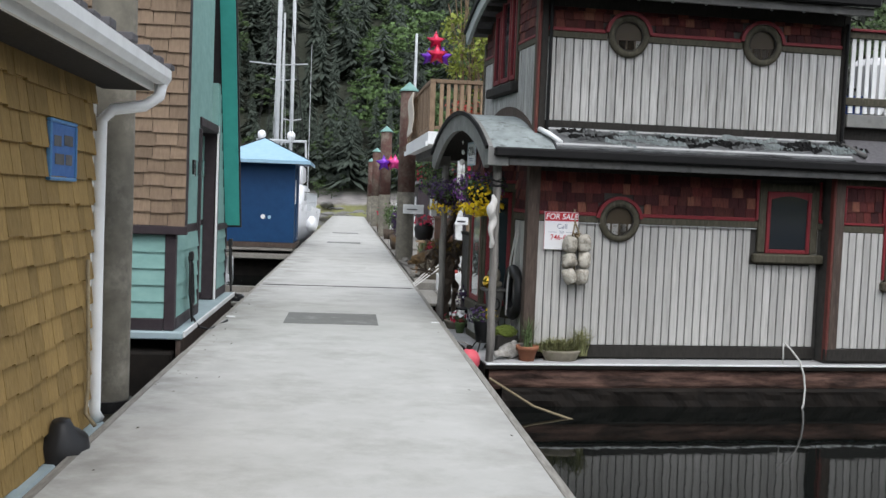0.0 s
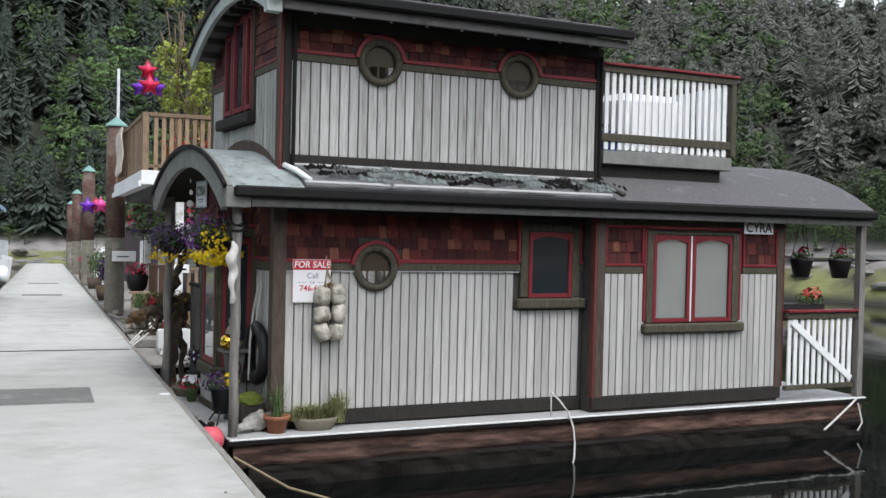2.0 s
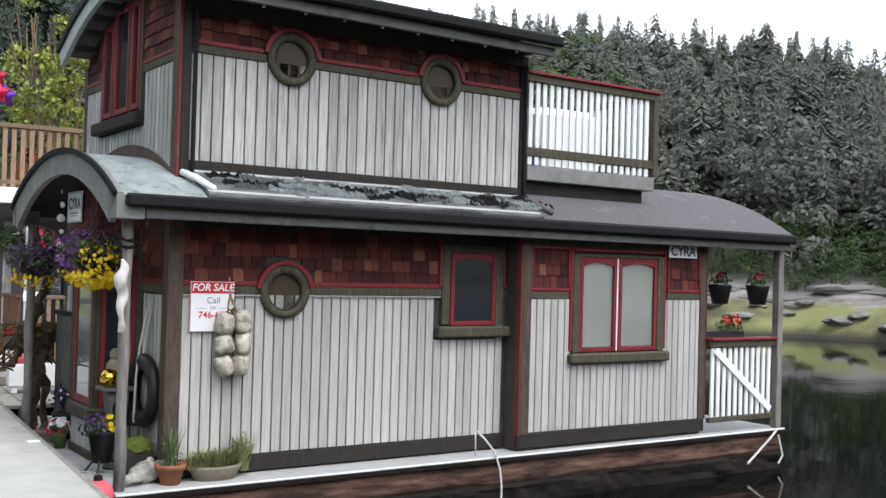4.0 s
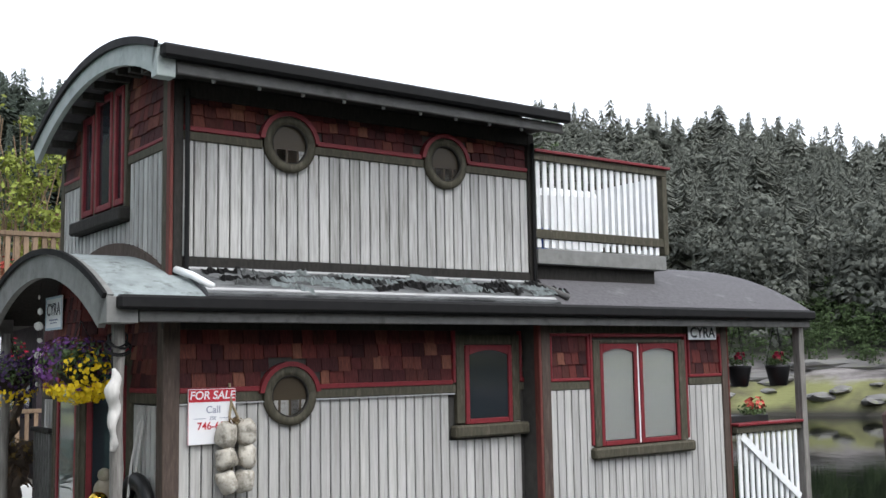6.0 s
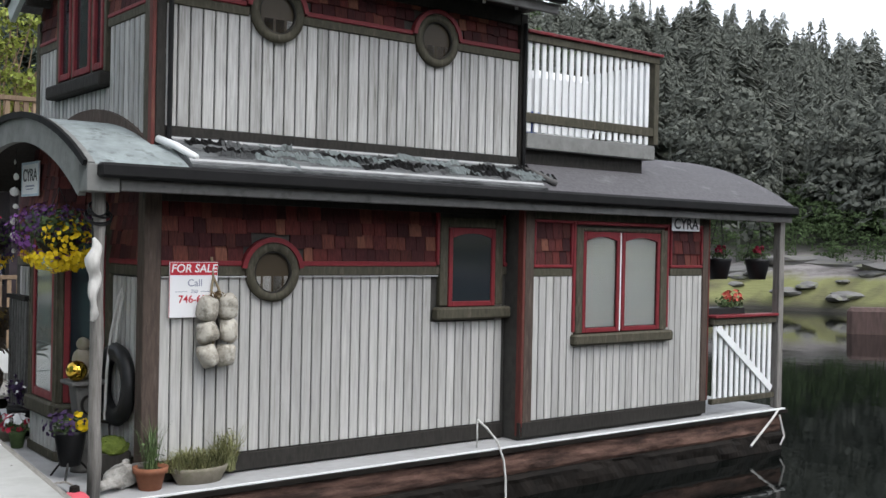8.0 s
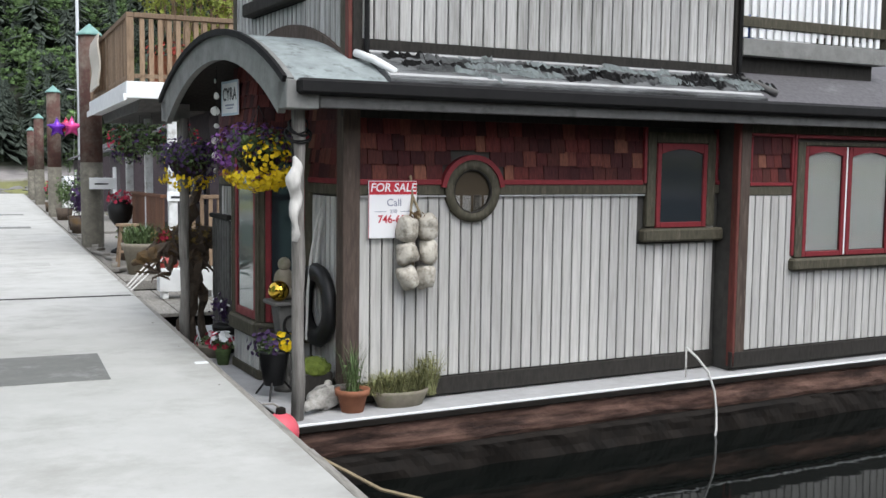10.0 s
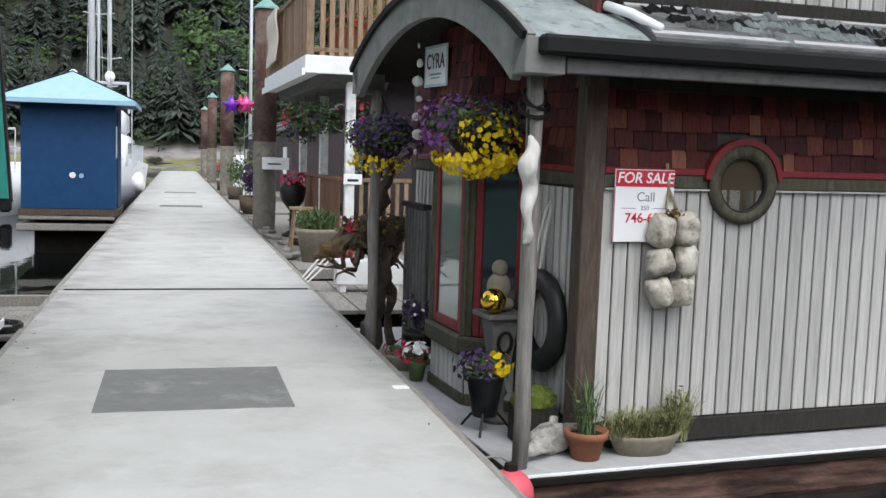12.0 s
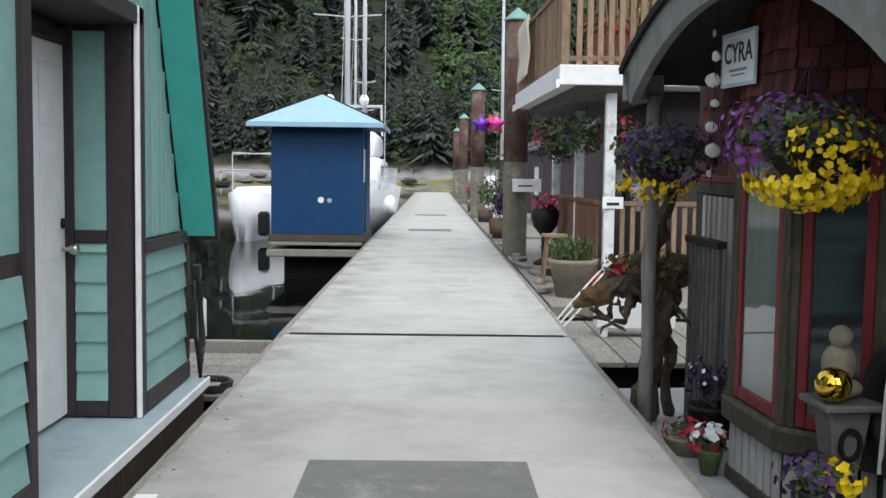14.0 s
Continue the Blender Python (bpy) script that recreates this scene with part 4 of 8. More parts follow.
# upper storey
UL, UR, VU = 2.24, 6.19, 2.92
RA, RZ = -0.40, 2.97


def bowed(v0, v1, w0, crown, n=24):
    """The upper roof's arch, which sinks a little towards its far eave."""
    return [(v, w - 0.068 * (v - RA)) for v, w in arc(v0, v1, w0, crown, n)]


def gable(v0, v1):
    """The top of an end wall, just under the arch."""
    line = bowed(RA, RZ, 4.03, 4.41, 60)
    return [(v, float(np.interp(v, [q[0] for q in line], [q[1] for q in line]))) for v in np.linspace(v0, v1, 25)]


upper = wall_box("upper_wall", UL + 0.02, 0.045, 2.20, UR - 0.02, 0.13, 4.0, "upper storey of vertical grey cedar siding")
bm = bmesh.new()
prism(bm, [(0.132, 2.3), (VU, 2.3)] + list(reversed(gable(0.132, VU))), UL + 0.02, UL + 0.12)
uend = part("upper_end_wall", bm, GROOVE, house, "arched end wall of the upper storey")
bm = bmesh.new()
prism(bm, [(0.132, 2.3), (VU, 2.3)] + list(reversed(gable(0.132, VU))), UR - 0.12, UR - 0.022)
part("upper_rear_wall", bm, DARKOLIVE, house)
wall_box("upper_back_wall", UL + 0.122, VU - 0.1, 2.3, UR - 0.122, VU - 0.002, 3.7)
ub = plank_mesh("plank", 0.095, 0.99, 0.022, OLDWOOD)
u = 2.385
while u < 6.07:
    piece("plank", ub, upper, pose(u, 0.04, 2.50))
    u += 0.108
bars(upper, "base_board", DARKOLIVE, (2.29, -0.005, 2.36, 6.16, 0.043, 2.50))
bars(upper, "band", OLIVE, (2.33, 0.0, 3.47, 3.06, 0.043, 3.545), (3.57, 0.0, 3.47, 4.78, 0.043, 3.545), (5.29, 0.0, 3.47, 6.10, 0.043, 3.545))
bars(upper, "red_rail", RED, (2.33, -0.008, 3.548, 3.03, 0.043, 3.59), (3.60, -0.008, 3.548, 4.75, 0.043, 3.59), (5.32, -0.008, 3.548, 6.10, 0.043, 3.59))
bars(upper, "corner_board", DARKOLIVE, (2.25, -0.015, 2.30, 2.33, 0.043, 3.95), (6.10, -0.015, 2.30, 6.19, 0.043, 3.95))
bars(upper, "red_edge", REDBROWN, (2.215, -0.012, 2.30, 2.248, 0.06, 3.95))
bars(upper, "downpipe", GUTTER, (2.335, -0.06, 2.36, 2.375, -0.018, 3.90), (6.125, -0.06, 2.36, 6.165, -0.018, 3.86), bevel=0.015)
# dark strip for the upper eave's shadow on the wall
bars(upper, "frieze", DARKOLIVE, (2.33, -0.01, 3.83, 6.10, 0.043, 3.97))
shingle_field(upper, pose(0, 0.043, 0), CEDAR, 2.34, 6.09, 3.592, 3.83, 0.10, (0.085, 0.11, 0.13), lambda c, w: min(math.hypot(c - 3.32, w - 3.53), math.hypot(c - 5.035, w - 3.53)) > 0.335, 8)
round_window(house, 3.32, 0.03, 3.53)
round_window(house, 5.035, 0.03, 3.53)
# end wall facing the dock: siding below, shingles above, a triple window
ue_full = plank_mesh("plank", 0.075, 0.97, 0.022, OLDWOOD)
ue_low = plank_mesh("plank", 0.075, 0.46, 0.022, OLDWOOD)
v = 0.25
while v < VU - 0.06:
    piece("plank", ue_low if 0.92 < v < 2.40 else ue_full, uend, pose(UL + 0.016, v, 2.43, 0, 0, -90))
    v += 0.108
bars(uend, "corner_board", OLIVE, (UL - 0.02, 0.062, 2.32, UL + 0.018, 0.16, 4.0), (UL - 0.02, VU - 0.09, 2.32, UL + 0.018, VU, 3.72))
for a, b in ((0.162, 0.98), (2.30, VU - 0.092)):
    bars(uend, "band", OLIVE, (UL - 0.016, a, 3.40, UL + 0.018, b, 3.475))
    bars(uend, "red_rail", RED, (UL - 0.022, a, 3.478, UL + 0.018, b, 3.51))
crown = gable(0.132, VU)


def under_arch(v, w):
    return w < float(np.interp(v, [q[0] for q in crown], [q[1] for q in crown])) - 0.10


for k, (a, b) in enumerate(((0.17, 0.99), (2.30, VU - 0.10))):
    shingle_field(uend, pose(UL + 0.018, 0, 0, 0, 0, -90), CEDAR, -b, -a, 3.513, 4.3, 0.115, (0.10, 0.125, 0.15), lambda c, w: under_arch(-c, w), 12 + k)
tw = bars(house, "window", OLIVE, (UL - 0.03, 0.99, 3.03, UL + 0.017, 1.045, 4.17), (UL - 0.03, 2.20, 3.03, UL + 0.017, 2.28, 4.05), (UL - 0.03, 1.30, 3.03, UL + 0.017, 1.355, 4.19), (UL - 0.03, 1.815, 3.03, UL + 0.017, 1.865, 4.16), label="triple window with red sashes in the arched gable")
for a, b, top in ((1.05, 1.296, 4.15), (1.36, 1.81, 4.16), (1.87, 2.195, 4.04)):
    s = bars(tw, "sash", RED, (UL - 0.04, a, 3.06, UL + 0.01, a + 0.05, top), (UL - 0.04, b - 0.05, 3.06, UL + 0.01, b, top), (UL - 0.04, a + 0.05, 3.06, UL + 0.01, b - 0.05, 3.12), (UL - 0.04, a + 0.05, top - 0.06, UL + 0.01, b - 0.05, top), label="red painted sash")
    bars(s, "pane", GLASS, (UL - 0.012, a + 0.045, 3.11, UL - 0.006, b - 0.045, top - 0.055), bevel=0)
bars(tw, "sill", DARKOLIVE, (UL - 0.10, 0.95, 2.90, UL + 0.015, 2.38, 3.025), bevel=0.015)
bm = bmesh.new()
strip(bm, arc(0.0, 2.9, 2.33, 2.73), arc(0.0, 2.9, 2.20, 2.58), UL - 0.03, UL + 0.016)
part("roof_flashing", bm, BOARDBROWN, uend, "dark curved board where the porch roof meets the wall")
# upper roof
bm = bmesh.new()
strip(bm, bowed(RA, RZ, 4.10, 4.47), bowed(RA + 0.03, RZ - 0.03, 4.05, 4.42), 1.995, 6.27)
part("upper_roof", bm, ROOFING, house, "grey felted arched upper roof")
bm = bmesh.new()
strip(bm, bowed(RA - 0.01, RZ + 0.01, 4.11, 4.49), bowed(RA + 0.12, RZ - 0.10, 3.92, 4.30), 1.945, 1.993)
uf = part("upper_fascia", bm, GREENFASCIA, house, "pale grey-green arched fascia")
bm = bmesh.new()
strip(bm, bowed(RA - 0.03, RZ + 0.03, 4.125, 4.51), bowed(RA, RZ, 4.08, 4.44), 1.915, 1.945)
part("fascia_moulding", bm, GUTTER, uf, "dark folded roof edge")
bars(uf, "fascia_foot", GREENFASCIA, (1.945, RA, 3.86, 2.10, RA + 0.12, 4.09))
bars(house, "upper_gutter", GUTTER, (1.96, RA - 0.095, 4.0, 6.29, RA - 0.002, 4.11), bevel=0.02, label="dark metal gutter")
bars(house, "upper_eave_board", FASCIA, (2.11, RA, 3.90, 6.25, RA + 0.04, 3.998))
# upper soffit, with its shade in the colour
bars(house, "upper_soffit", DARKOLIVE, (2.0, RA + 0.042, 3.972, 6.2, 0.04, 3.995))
for i in range(9):
    u = 2.5 + 0.42 * i
    bars(house, "rafter_peg", WHITEPAINT, (u, RA + 0.20, 3.925, u + 0.025, RA + 0.225, 3.97), bevel=0.003)
for i in range(9):
    q = bowed(RA + 0.16, RZ - 0.16, 3.94, 4.31, 10)[i + 1]
    bars(uf, "bracket", DARKOLIVE, (1.995, q[0] - 0.03, q[1] - 0.06, 2.22, q[0] + 0.03, q[1] + 0.01), bevel=0.004)
# ---- dockside bay window of the houseboat ----
# pale cloth colour standing in for what the dockside pane reflects
REFLECTCURTAIN = surf("reflection_green_curtain", (0.36, 0.43, 0.41), (0.22, 0.28, 0.27), 0.8, grain=3, stretch=(14, 14, 0.3), bump=0.4, depth=0.01)


def facet(p0, p1, pale=False):
    """One face of the bay: x runs from p0 to p1, outward is -y."""
    a = math.degrees(math.atan2(p1[1] - p0[1], p1[0] - p0[0]))
    L = math.hypot(p1[0] - p0[0], p1[1] - p0[1])
    m = pose(p0[0], p0[1], 0, 0, 0, a)

    def put(name, material, *boxes, label="", bevel=0.006):
        bm = bmesh.new()
        for q in boxes:
            box(bm, *q, bevel)
        ob = part(name, bm, material, baywin, label)
        ob.matrix_basis = m
        return ob

    n = max(2, round(L / 0.1))
    short = plank_mesh("plank", L / n - 0.02, 0.30, 0.02, GREYWOOD)
    for i in range(n):
        piece("plank", short, baywin, m @ pose((i + 0.5) * L / n, 0.0, -0.27))
    put("skirt_board", OLIVE, (-0.01, -0.035, -0.33, L + 0.01, 0.0, -0.25))
    put("sill", OLIVE, (-0.02, -0.07, 0.03, L + 0.02, 0.0, 0.17), bevel=0.02)
    put("corner_post", OLIVE, (-0.035, -0.03, 0.17, 0.06, 0.0, 1.72))
    put("corner_post", OLIVE, (L - 0.06, -0.03, 0.17, L + 0.035, 0.0, 1.72))
    put("sash", RED, (0.062, -0.025, 0.175, 0.12, 0.0, 1.62), (L - 0.12, -0.025, 0.175, L - 0.062, 0.0, 1.62), (0.12, -0.025, 0.175, L - 0.12, 0.0, 0.25), (0.12, -0.025, 1.55, L - 0.12, 0.0, 1.62), label="red painted sash")
    put("pane", CLEAR if pale else GLASS, (0.115, -0.012, 0.245, L - 0.115, -0.004, 1.555), bevel=0)
    # added sheet behind clear glass, giving the pane its pale reflection
    if pale:
        put("curtain", REFLECTCURTAIN, (0.115, -0.003, 0.245, L - 0.115, -0.001, 1.555), label="pale green-grey curtain added for the pane's reflection", bevel=0)
    put("head_board", OLIVE, (0.0, -0.028, 1.63, L, 0.0, 1.73))
    put("red_rail", RED, (-0.02, -0.045, 1.735, L + 0.02, 0.0, 1.775))
    shingle_field(baywin, m, CEDAR, 0.0, L, 1.78, 2.28, 0.115, (0.09, 0.11, 0.13), None, int(abs(a)) + 3)


bm = bmesh.new()
B = [(2.26, 0.84), (1.93, 1.22), (1.93, 1.92), (2.26, 2.30)]
prism(bm, [(u + 0.012, v) for u, v in B], DECK_W + 0.003, 2.40, "z")
baywin = part("bay_window", bm, DARKOLIVE, house, "angled bay window with red sashes facing the dock")
for p, q in ((B[1], B[0]), (B[2], B[1]), (B[3], B[2])):
    facet(p, q, q == B[1])
# siding and shingles beside it
low = plank_mesh("plank", 0.066, 1.45, 0.022, GREYWOOD)
for v in list(np.arange(0.12, 0.80, 0.1)) + list(np.arange(2.42, 3.4, 0.1)):
    piece("plank", low, end, pose(U0 - 0.004, float(v), -0.165, 0, 0, -90))
for v0, v1 in ((0.02, 0.84), (2.33, 3.44)):
    bars(end, "base_board", OLIVE, (U0 - 0.04, v0 + 0.02, -0.32, U0 - 0.002, v1, -0.17))
    bars(end, "band", OLIVE, (U0 - 0.03, v0 + 0.02, 1.30, U0 - 0.002, v1, 1.385))
    bars(end, "red_rail", RED, (U0 - 0.036, v0 + 0.02, 1.387, U0 - 0.002, v1, 1.43))
    shingle_field(end, pose(U0, 0, 0, 0, 0, -90), CEDAR, -v1, -v0 - 0.03, 1.432, 2.2, 0.118, (0.085, 0.11, 0.13), lambda c, w: w < 2.02 or 0.55 < -c < 2.6, int(v0 * 10) + 21)
bars(end, "corner_board", BOARDBROWN, (U0 - 0.075, -0.03, -0.318, U0 - 0.082 + 0.005, 0.10, 2.03), (U0 - 0.038, 0.0, -0.318, U0 - 0.003, 0.10, 2.03))
# porch posts
for v, top in ((-0.24, 2.02), (2.98, 1.96)):
    bm = bmesh.new()
    pts = [(1.73 + 0.006 * math.sin(k * 2.1 + v), v + 0.005 * math.cos(k * 1.7), DECK_W + (top - DECK_W) * k / 8) for k in range(9)]
    tube(bm, pts, 0.05, 12, [0.047 + 0.004 * math.sin(k * 1.9) for k in range(9)])
    part("porch_post", bm, POSTGREY, house, "peeled grey log post", True)
bars(house, "post_head", FASCIA, (1.66, -0.30, 1.93, 1.80, -0.18, 2.06))
bm = bmesh.new()
rw = random.Random(21)
for k in range(5):
    a0, rx, rz = rw.uniform(0, 6.28), rw.uniform(0.09, 0.13), rw.uniform(0.03, 0.06)
    tilt = rw.uniform(-0.4, 0.5)
    pts = []
    for i in range(25):
        a = a0 + 6.2832 * i / 24
        x, z = rx * math.cos(a), rz * math.sin(a)
        pts.append((1.73 + x, -0.24 + 0.085 * math.sin(a + 0.8), 1.74 + 0.02 * k + z + tilt * x))
    tube(bm, pts, 0.007, 6)
tube(bm, [(1.66, -0.31, 1.74), (1.655, -0.33, 1.66), (1.66, -0.33, 1.58)], 0.007, 6)
solid("wire_coil", bm, GUTTER, HM, "dark coil of wire looped round the porch post", "wire", smooth=True)
bars(house, "threshold_rail", TARRED, (1.635, -0.36, DECK_W - 0.30, 1.66, 4.3, DECK_W - 0.005))

# upper sun deck with its rail
UD = bars(house, "sun_deck", PALEFASCIA, (6.22, 0.0, 2.60, 8.20, 3.2, 2.76), label="pale timber edge of the upper sun deck")
bars(UD, "deck_base", DARKOLIVE, (6.22, 0.10, 2.38, 8.10, 3.1, 2.598))
rail = bars(house, "railing", OLIVE, (6.21, 0.02, 3.70, 8.28, 0.10, 3.78), label="olive rail with white balusters and red cap")
bars(rail, "red_cap", RED, (6.21, -0.01, 3.782, 8.32, 0.13, 3.815))
bars(rail, "lower_rail", OLIVE, (6.21, 0.03, 2.87, 8.22, 0.09, 2.97))
bars(rail, "corner_post", OLIVE, (8.20, 0.02, 2.78, 8.28, 0.10, 3.698))
bal = bmesh.new()
box(bal, -0.029, -0.012, 0, 0.029, 0.012, 0.94, 0.004)
balm = finish(bal, "baluster", WHITEPAINT)
for i in range(19):
    piece("baluster", balm, rail, pose(6.29 + 0.101 * i, 0.06, 2.775))
side = bars(house, "side_railing", OLIVE, (8.20, 0.105, 3.70, 8.28, 3.2, 3.78))
for i in range(28):
    piece("baluster", balm, side, pose(8.24, 0.2 + 0.105 * i, 2.775, 0, 0, 90))
bars(side, "lower_rail", OLIVE, (8.21, 0.105, 2.87, 8.27, 3.2, 2.97))
# things on the sun deck
bm = bmesh.new()
box(bm, 7.05, 0.75, 2.765, 8.02, 1.45, 3.62, 0.1)
for q in bm.verts:
    q.co += 0.05 * Vector((noise.noise(q.co * 3), noise.noise(q.co * 3 + Vector((9, 0, 0))), 0.6 * noise.noise(q.co * 3 + Vector((0, 9, 0)))))
solid("covered_grill", bm, plain("white_tarpaulin", (0.8, 0.8, 0.8), 0.6), HM, "white tarpaulin cover over deck furniture", "grill cover")
bm = bmesh.new()
lathe(bm, [(0.0, 0), (0.17, 0), (0.20, 0.22), (0.205, 0.24), (0.18, 0.24), (0.16, 0.03)], 16)
solid("storage_tub", bm, plain("blue_plastic", (0.03, 0.10, 0.42), 0.4), HM @ pose(6.45, 0.35, 2.765), "small round blue plastic tub on the sun deck", "tub")
chair = thing("deck_chair", HM @ pose(6.75, 1.2, 2.765), "dark folding deck chair behind the railing", "chair")
bm = bmesh.new()
box(bm, -0.25, -0.22, 0.40, 0.25, 0.22, 0.44, 0.01)
part("seat", bm, BLACK, chair)
bm = bmesh.new()
box(bm, -0.25, 0.20, 0.46, 0.25, 0.24, 0.95, 0.01)
part("backrest", bm, BLACK, chair)
for x in (-0.23, 0.23):
    for y in (-0.2, 0.2):
        bm = bmesh.new()
        cyl(bm, (x, y, 0), (x, y, 0.40), 0.014, n=6)
        part("leg", bm, BLACK, chair)

# rear porch
post = bars(house, "rear_post", POSTGREY, (10.14, -0.36, DECK_W + 0.002, 10.24, -0.26, 2.02), label="grey timber post")
gate = bars(house, "rear_railing", OLIVE, (8.90, -0.34, 0.72, 10.13, -0.27, 0.80), label="white slatted rail with a diagonal brace")
bars(gate, "red_cap", RED, (8.895, -0.37, 0.803, 10.14, -0.22, 0.835))
bars(gate, "lower_rail", OLIVE, (8.90, -0.33, -0.20, 10.13, -0.27, -0.14))
sl = bmesh.new()
box(sl, -0.03, -0.012, 0, 0.03, 0.012, 0.85, 0.004)
slm = finish(sl, "slat", WHITEPAINT)
for i in range(11):
    piece("slat", slm, gate, pose(8.97 + 0.107 * i, -0.30, -0.135))
bm = bmesh.new()
box(bm, -0.66, -0.02, -0.045, 0.66, 0.0, 0.045, 0.005)
ob = part("brace", bm, WHITEPAINT, gate)
ob.matrix_basis = pose(9.52, -0.318, 0.30, 0, 36, 0)


# ---- plants ----
def tufts(bm, centre, radius, height, count, blade, seed, lean=0.5, droop=0.0):
    """Many thin blades that rise from a patch."""
    r = random.Random(seed)
    for _ in range(count):
        a, d = r.uniform(0, 6.283), radius * math.sqrt(r.random())
        x, y = centre[0] + d * math.cos(a), centre[1] + d * math.sin(a)
        h = height * r.uniform(0.5, 1.1)
        la = r.uniform(0, 6.283)
        dx, dy = lean * h * math.cos(la), lean * h * math.sin(la)
        w = blade * r.uniform(0.6, 1.3)
        px, py = -math.sin(la) * w, math.cos(la) * w
        z = centre[2]
        v = [bm.verts.new(q) for q in ((x - px, y - py, z), (x + px, y + py, z), (x + dx * 0.4 + px, y + dy * 0.4 + py, z + h * 0.65), (x + dx * 0.4 - px, y + dy * 0.4 - py, z + h * 0.65), (x + dx, y + dy, z + h * (1 - droop)))]
        bm.faces.new((v[0], v[1], v[2], v[3]))
        bm.faces.new((v[3], v[2], v[4]))


def leaves(bm, centre, rx, ry, rz, count, size, seed, shell=0.5):
    r = random.Random(seed)
    for _ in range(count):
        d = Vector((r.gauss(0, 1), r.gauss(0, 1), r.gauss(0, 1))).normalized() * (shell + (1 - shell) * r.random())
        p = Vector(centre) + Vector((d.x * rx, d.y * ry, d.z * rz))
        n = (d + Vector((r.gauss(0, 0.6), r.gauss(0, 0.6), r.gauss(0, 0.6)))).normalized()
        t = n.orthogonal().normalized()
        t.rotate(Matrix.Rotation(r.uniform(0, 6.283), 3, n))
        b = n.cross(t)
        s = size * r.uniform(0.6, 1.3)
        bm.faces.new([bm.verts.new(q) for q in (p - t * s, p - b * s * 0.55 + n * s * 0.1, p + t * s, p + b * s * 0.55 + n * s * 0.1)])


def blooms(bm, centre, rx, ry, rz, count, size, seed, down=False, petals=5):
    """Small open flowers, five petals each, on the outside of a clump."""
    r = random.Random(seed)
    for _ in range(count):
        d = Vector((r.gauss(0, 1), r.gauss(0, 1), r.gauss(0, 0.8))).normalized()
        if down:
            d.z = -abs(d.z)
        p = Vector(centre) + Vector((d.x * rx, d.y * ry, d.z * rz)) * r.uniform(0.85, 1.08)
        n = (d + Vector((r.gauss(0, 0.3), r.gauss(0, 0.3), 0.25 + r.gauss(0, 0.3)))).normalized()
        t = n.orthogonal().normalized()
        b = n.cross(t)
        s = size * r.uniform(0.7, 1.2)
        mid = bm.verts.new(p)
        a0 = r.uniform(0, 6.283)
        rim = []
        for k in range(petals * 2):
            a = a0 + 3.14159 * k / petals
            q = s * (1.0 if k % 2 == 0 else 0.78)
            rim.append(bm.verts.new(p + (t * math.cos(a) + b * math.sin(a)) * q + n * s * 0.22))
        for k in range(petals * 2):
            bm.faces.new((mid, rim[k], rim[(k + 1) % (petals * 2)]))


YELLOW = surf("yellow_petals", (0.75, 0.55, 0.01), (0.62, 0.40, 0.008), 0.6, grain=30, bump=0)
PURPLE = surf("purple_petals", (0.24, 0.085, 0.32), (0.14, 0.04, 0.20), 0.6, grain=30, bump=0)
DARKPURPLE = surf("dark_violet_petals", (0.06, 0.028, 0.09), (0.03, 0.015, 0.05), 0.6, grain=30, bump=0)
PINK = surf("pink_red_petals", (0.50, 0.03, 0.07), (0.35, 0.02, 0.05), 0.6, grain=30, bump=0)
ORANGE = surf("coral_petals", (0.62, 0.11, 0.08), (0.45, 0.07, 0.05), 0.6, grain=30, bump=0)
PLANT = surf("potted_foliage", (0.105, 0.155, 0.06), (0.05, 0.08, 0.03), 0.65, grain=14, bump=0, islands=0.45)
DRYGRASS = surf("sage_and_dry_grass", (0.27, 0.26, 0.12), (0.13, 0.15, 0.065), 0.75, grain=14, bump=0, islands=0.5)
MOSS = surf("bright_moss", (0.10, 0.13, 0.02), (0.05, 0.07, 0.012), 0.9, grain=30, bump=0.6, depth=0.02)
TERRA = surf("terracotta", (0.30, 0.12, 0.065), (0.22, 0.09, 0.05), 0.8, grain=14, big=6, bump=0.15, dirt=(0.36, 0.25, 0.19), dirt_amount=0.15)
STONEPOT = surf("mossy_stoneware", (0.26, 0.23, 0.18), (0.18, 0.16, 0.12), 0.85, grain=14, big=6, bump=0.25, dirt=(0.12, 0.13, 0.06), dirt_amount=0.3)
SOIL = surf("potting_soil", (0.03, 0.022, 0.016), None, 0.95, grain=40, bump=0.6)
DRIFT = surf("bleached_driftwood", (0.60, 0.585, 0.55), (0.45, 0.43, 0.40), 0.8, grain=10, stretch=(4, 4, 0.8), bump=0.3)
DRIFTBROWN = surf("brown_driftwood", (0.10, 0.075, 0.055), (0.045, 0.034, 0.028), 0.85, grain=12, bump=0.5, dirt=(0.15, 0.085, 0.02), dirt_amount=0.3)
FOAM = surf("weathered_net_float", (0.56, 0.53, 0.46), (0.36, 0.32, 0.26), 0.9, grain=14, big=6, bump=0.6, depth=0.01, dirt=(0.09, 0.075, 0.055), dirt_amount=0.55, dirt_scale=12)
ROPE = surf("tan_rope", (0.30, 0.24, 0.15), (0.2, 0.16, 0.10), 0.9, grain=60, bump=0.5)
WHITEROPE = surf("white_mooring_rope", (0.62, 0.61, 0.58), (0.45, 0.44, 0.41), 0.85, grain=60, bump=0.4)
GOLD = plain("gold_mirror_glass", (0.65, 0.42, 0.06), 0.08, 1.0)
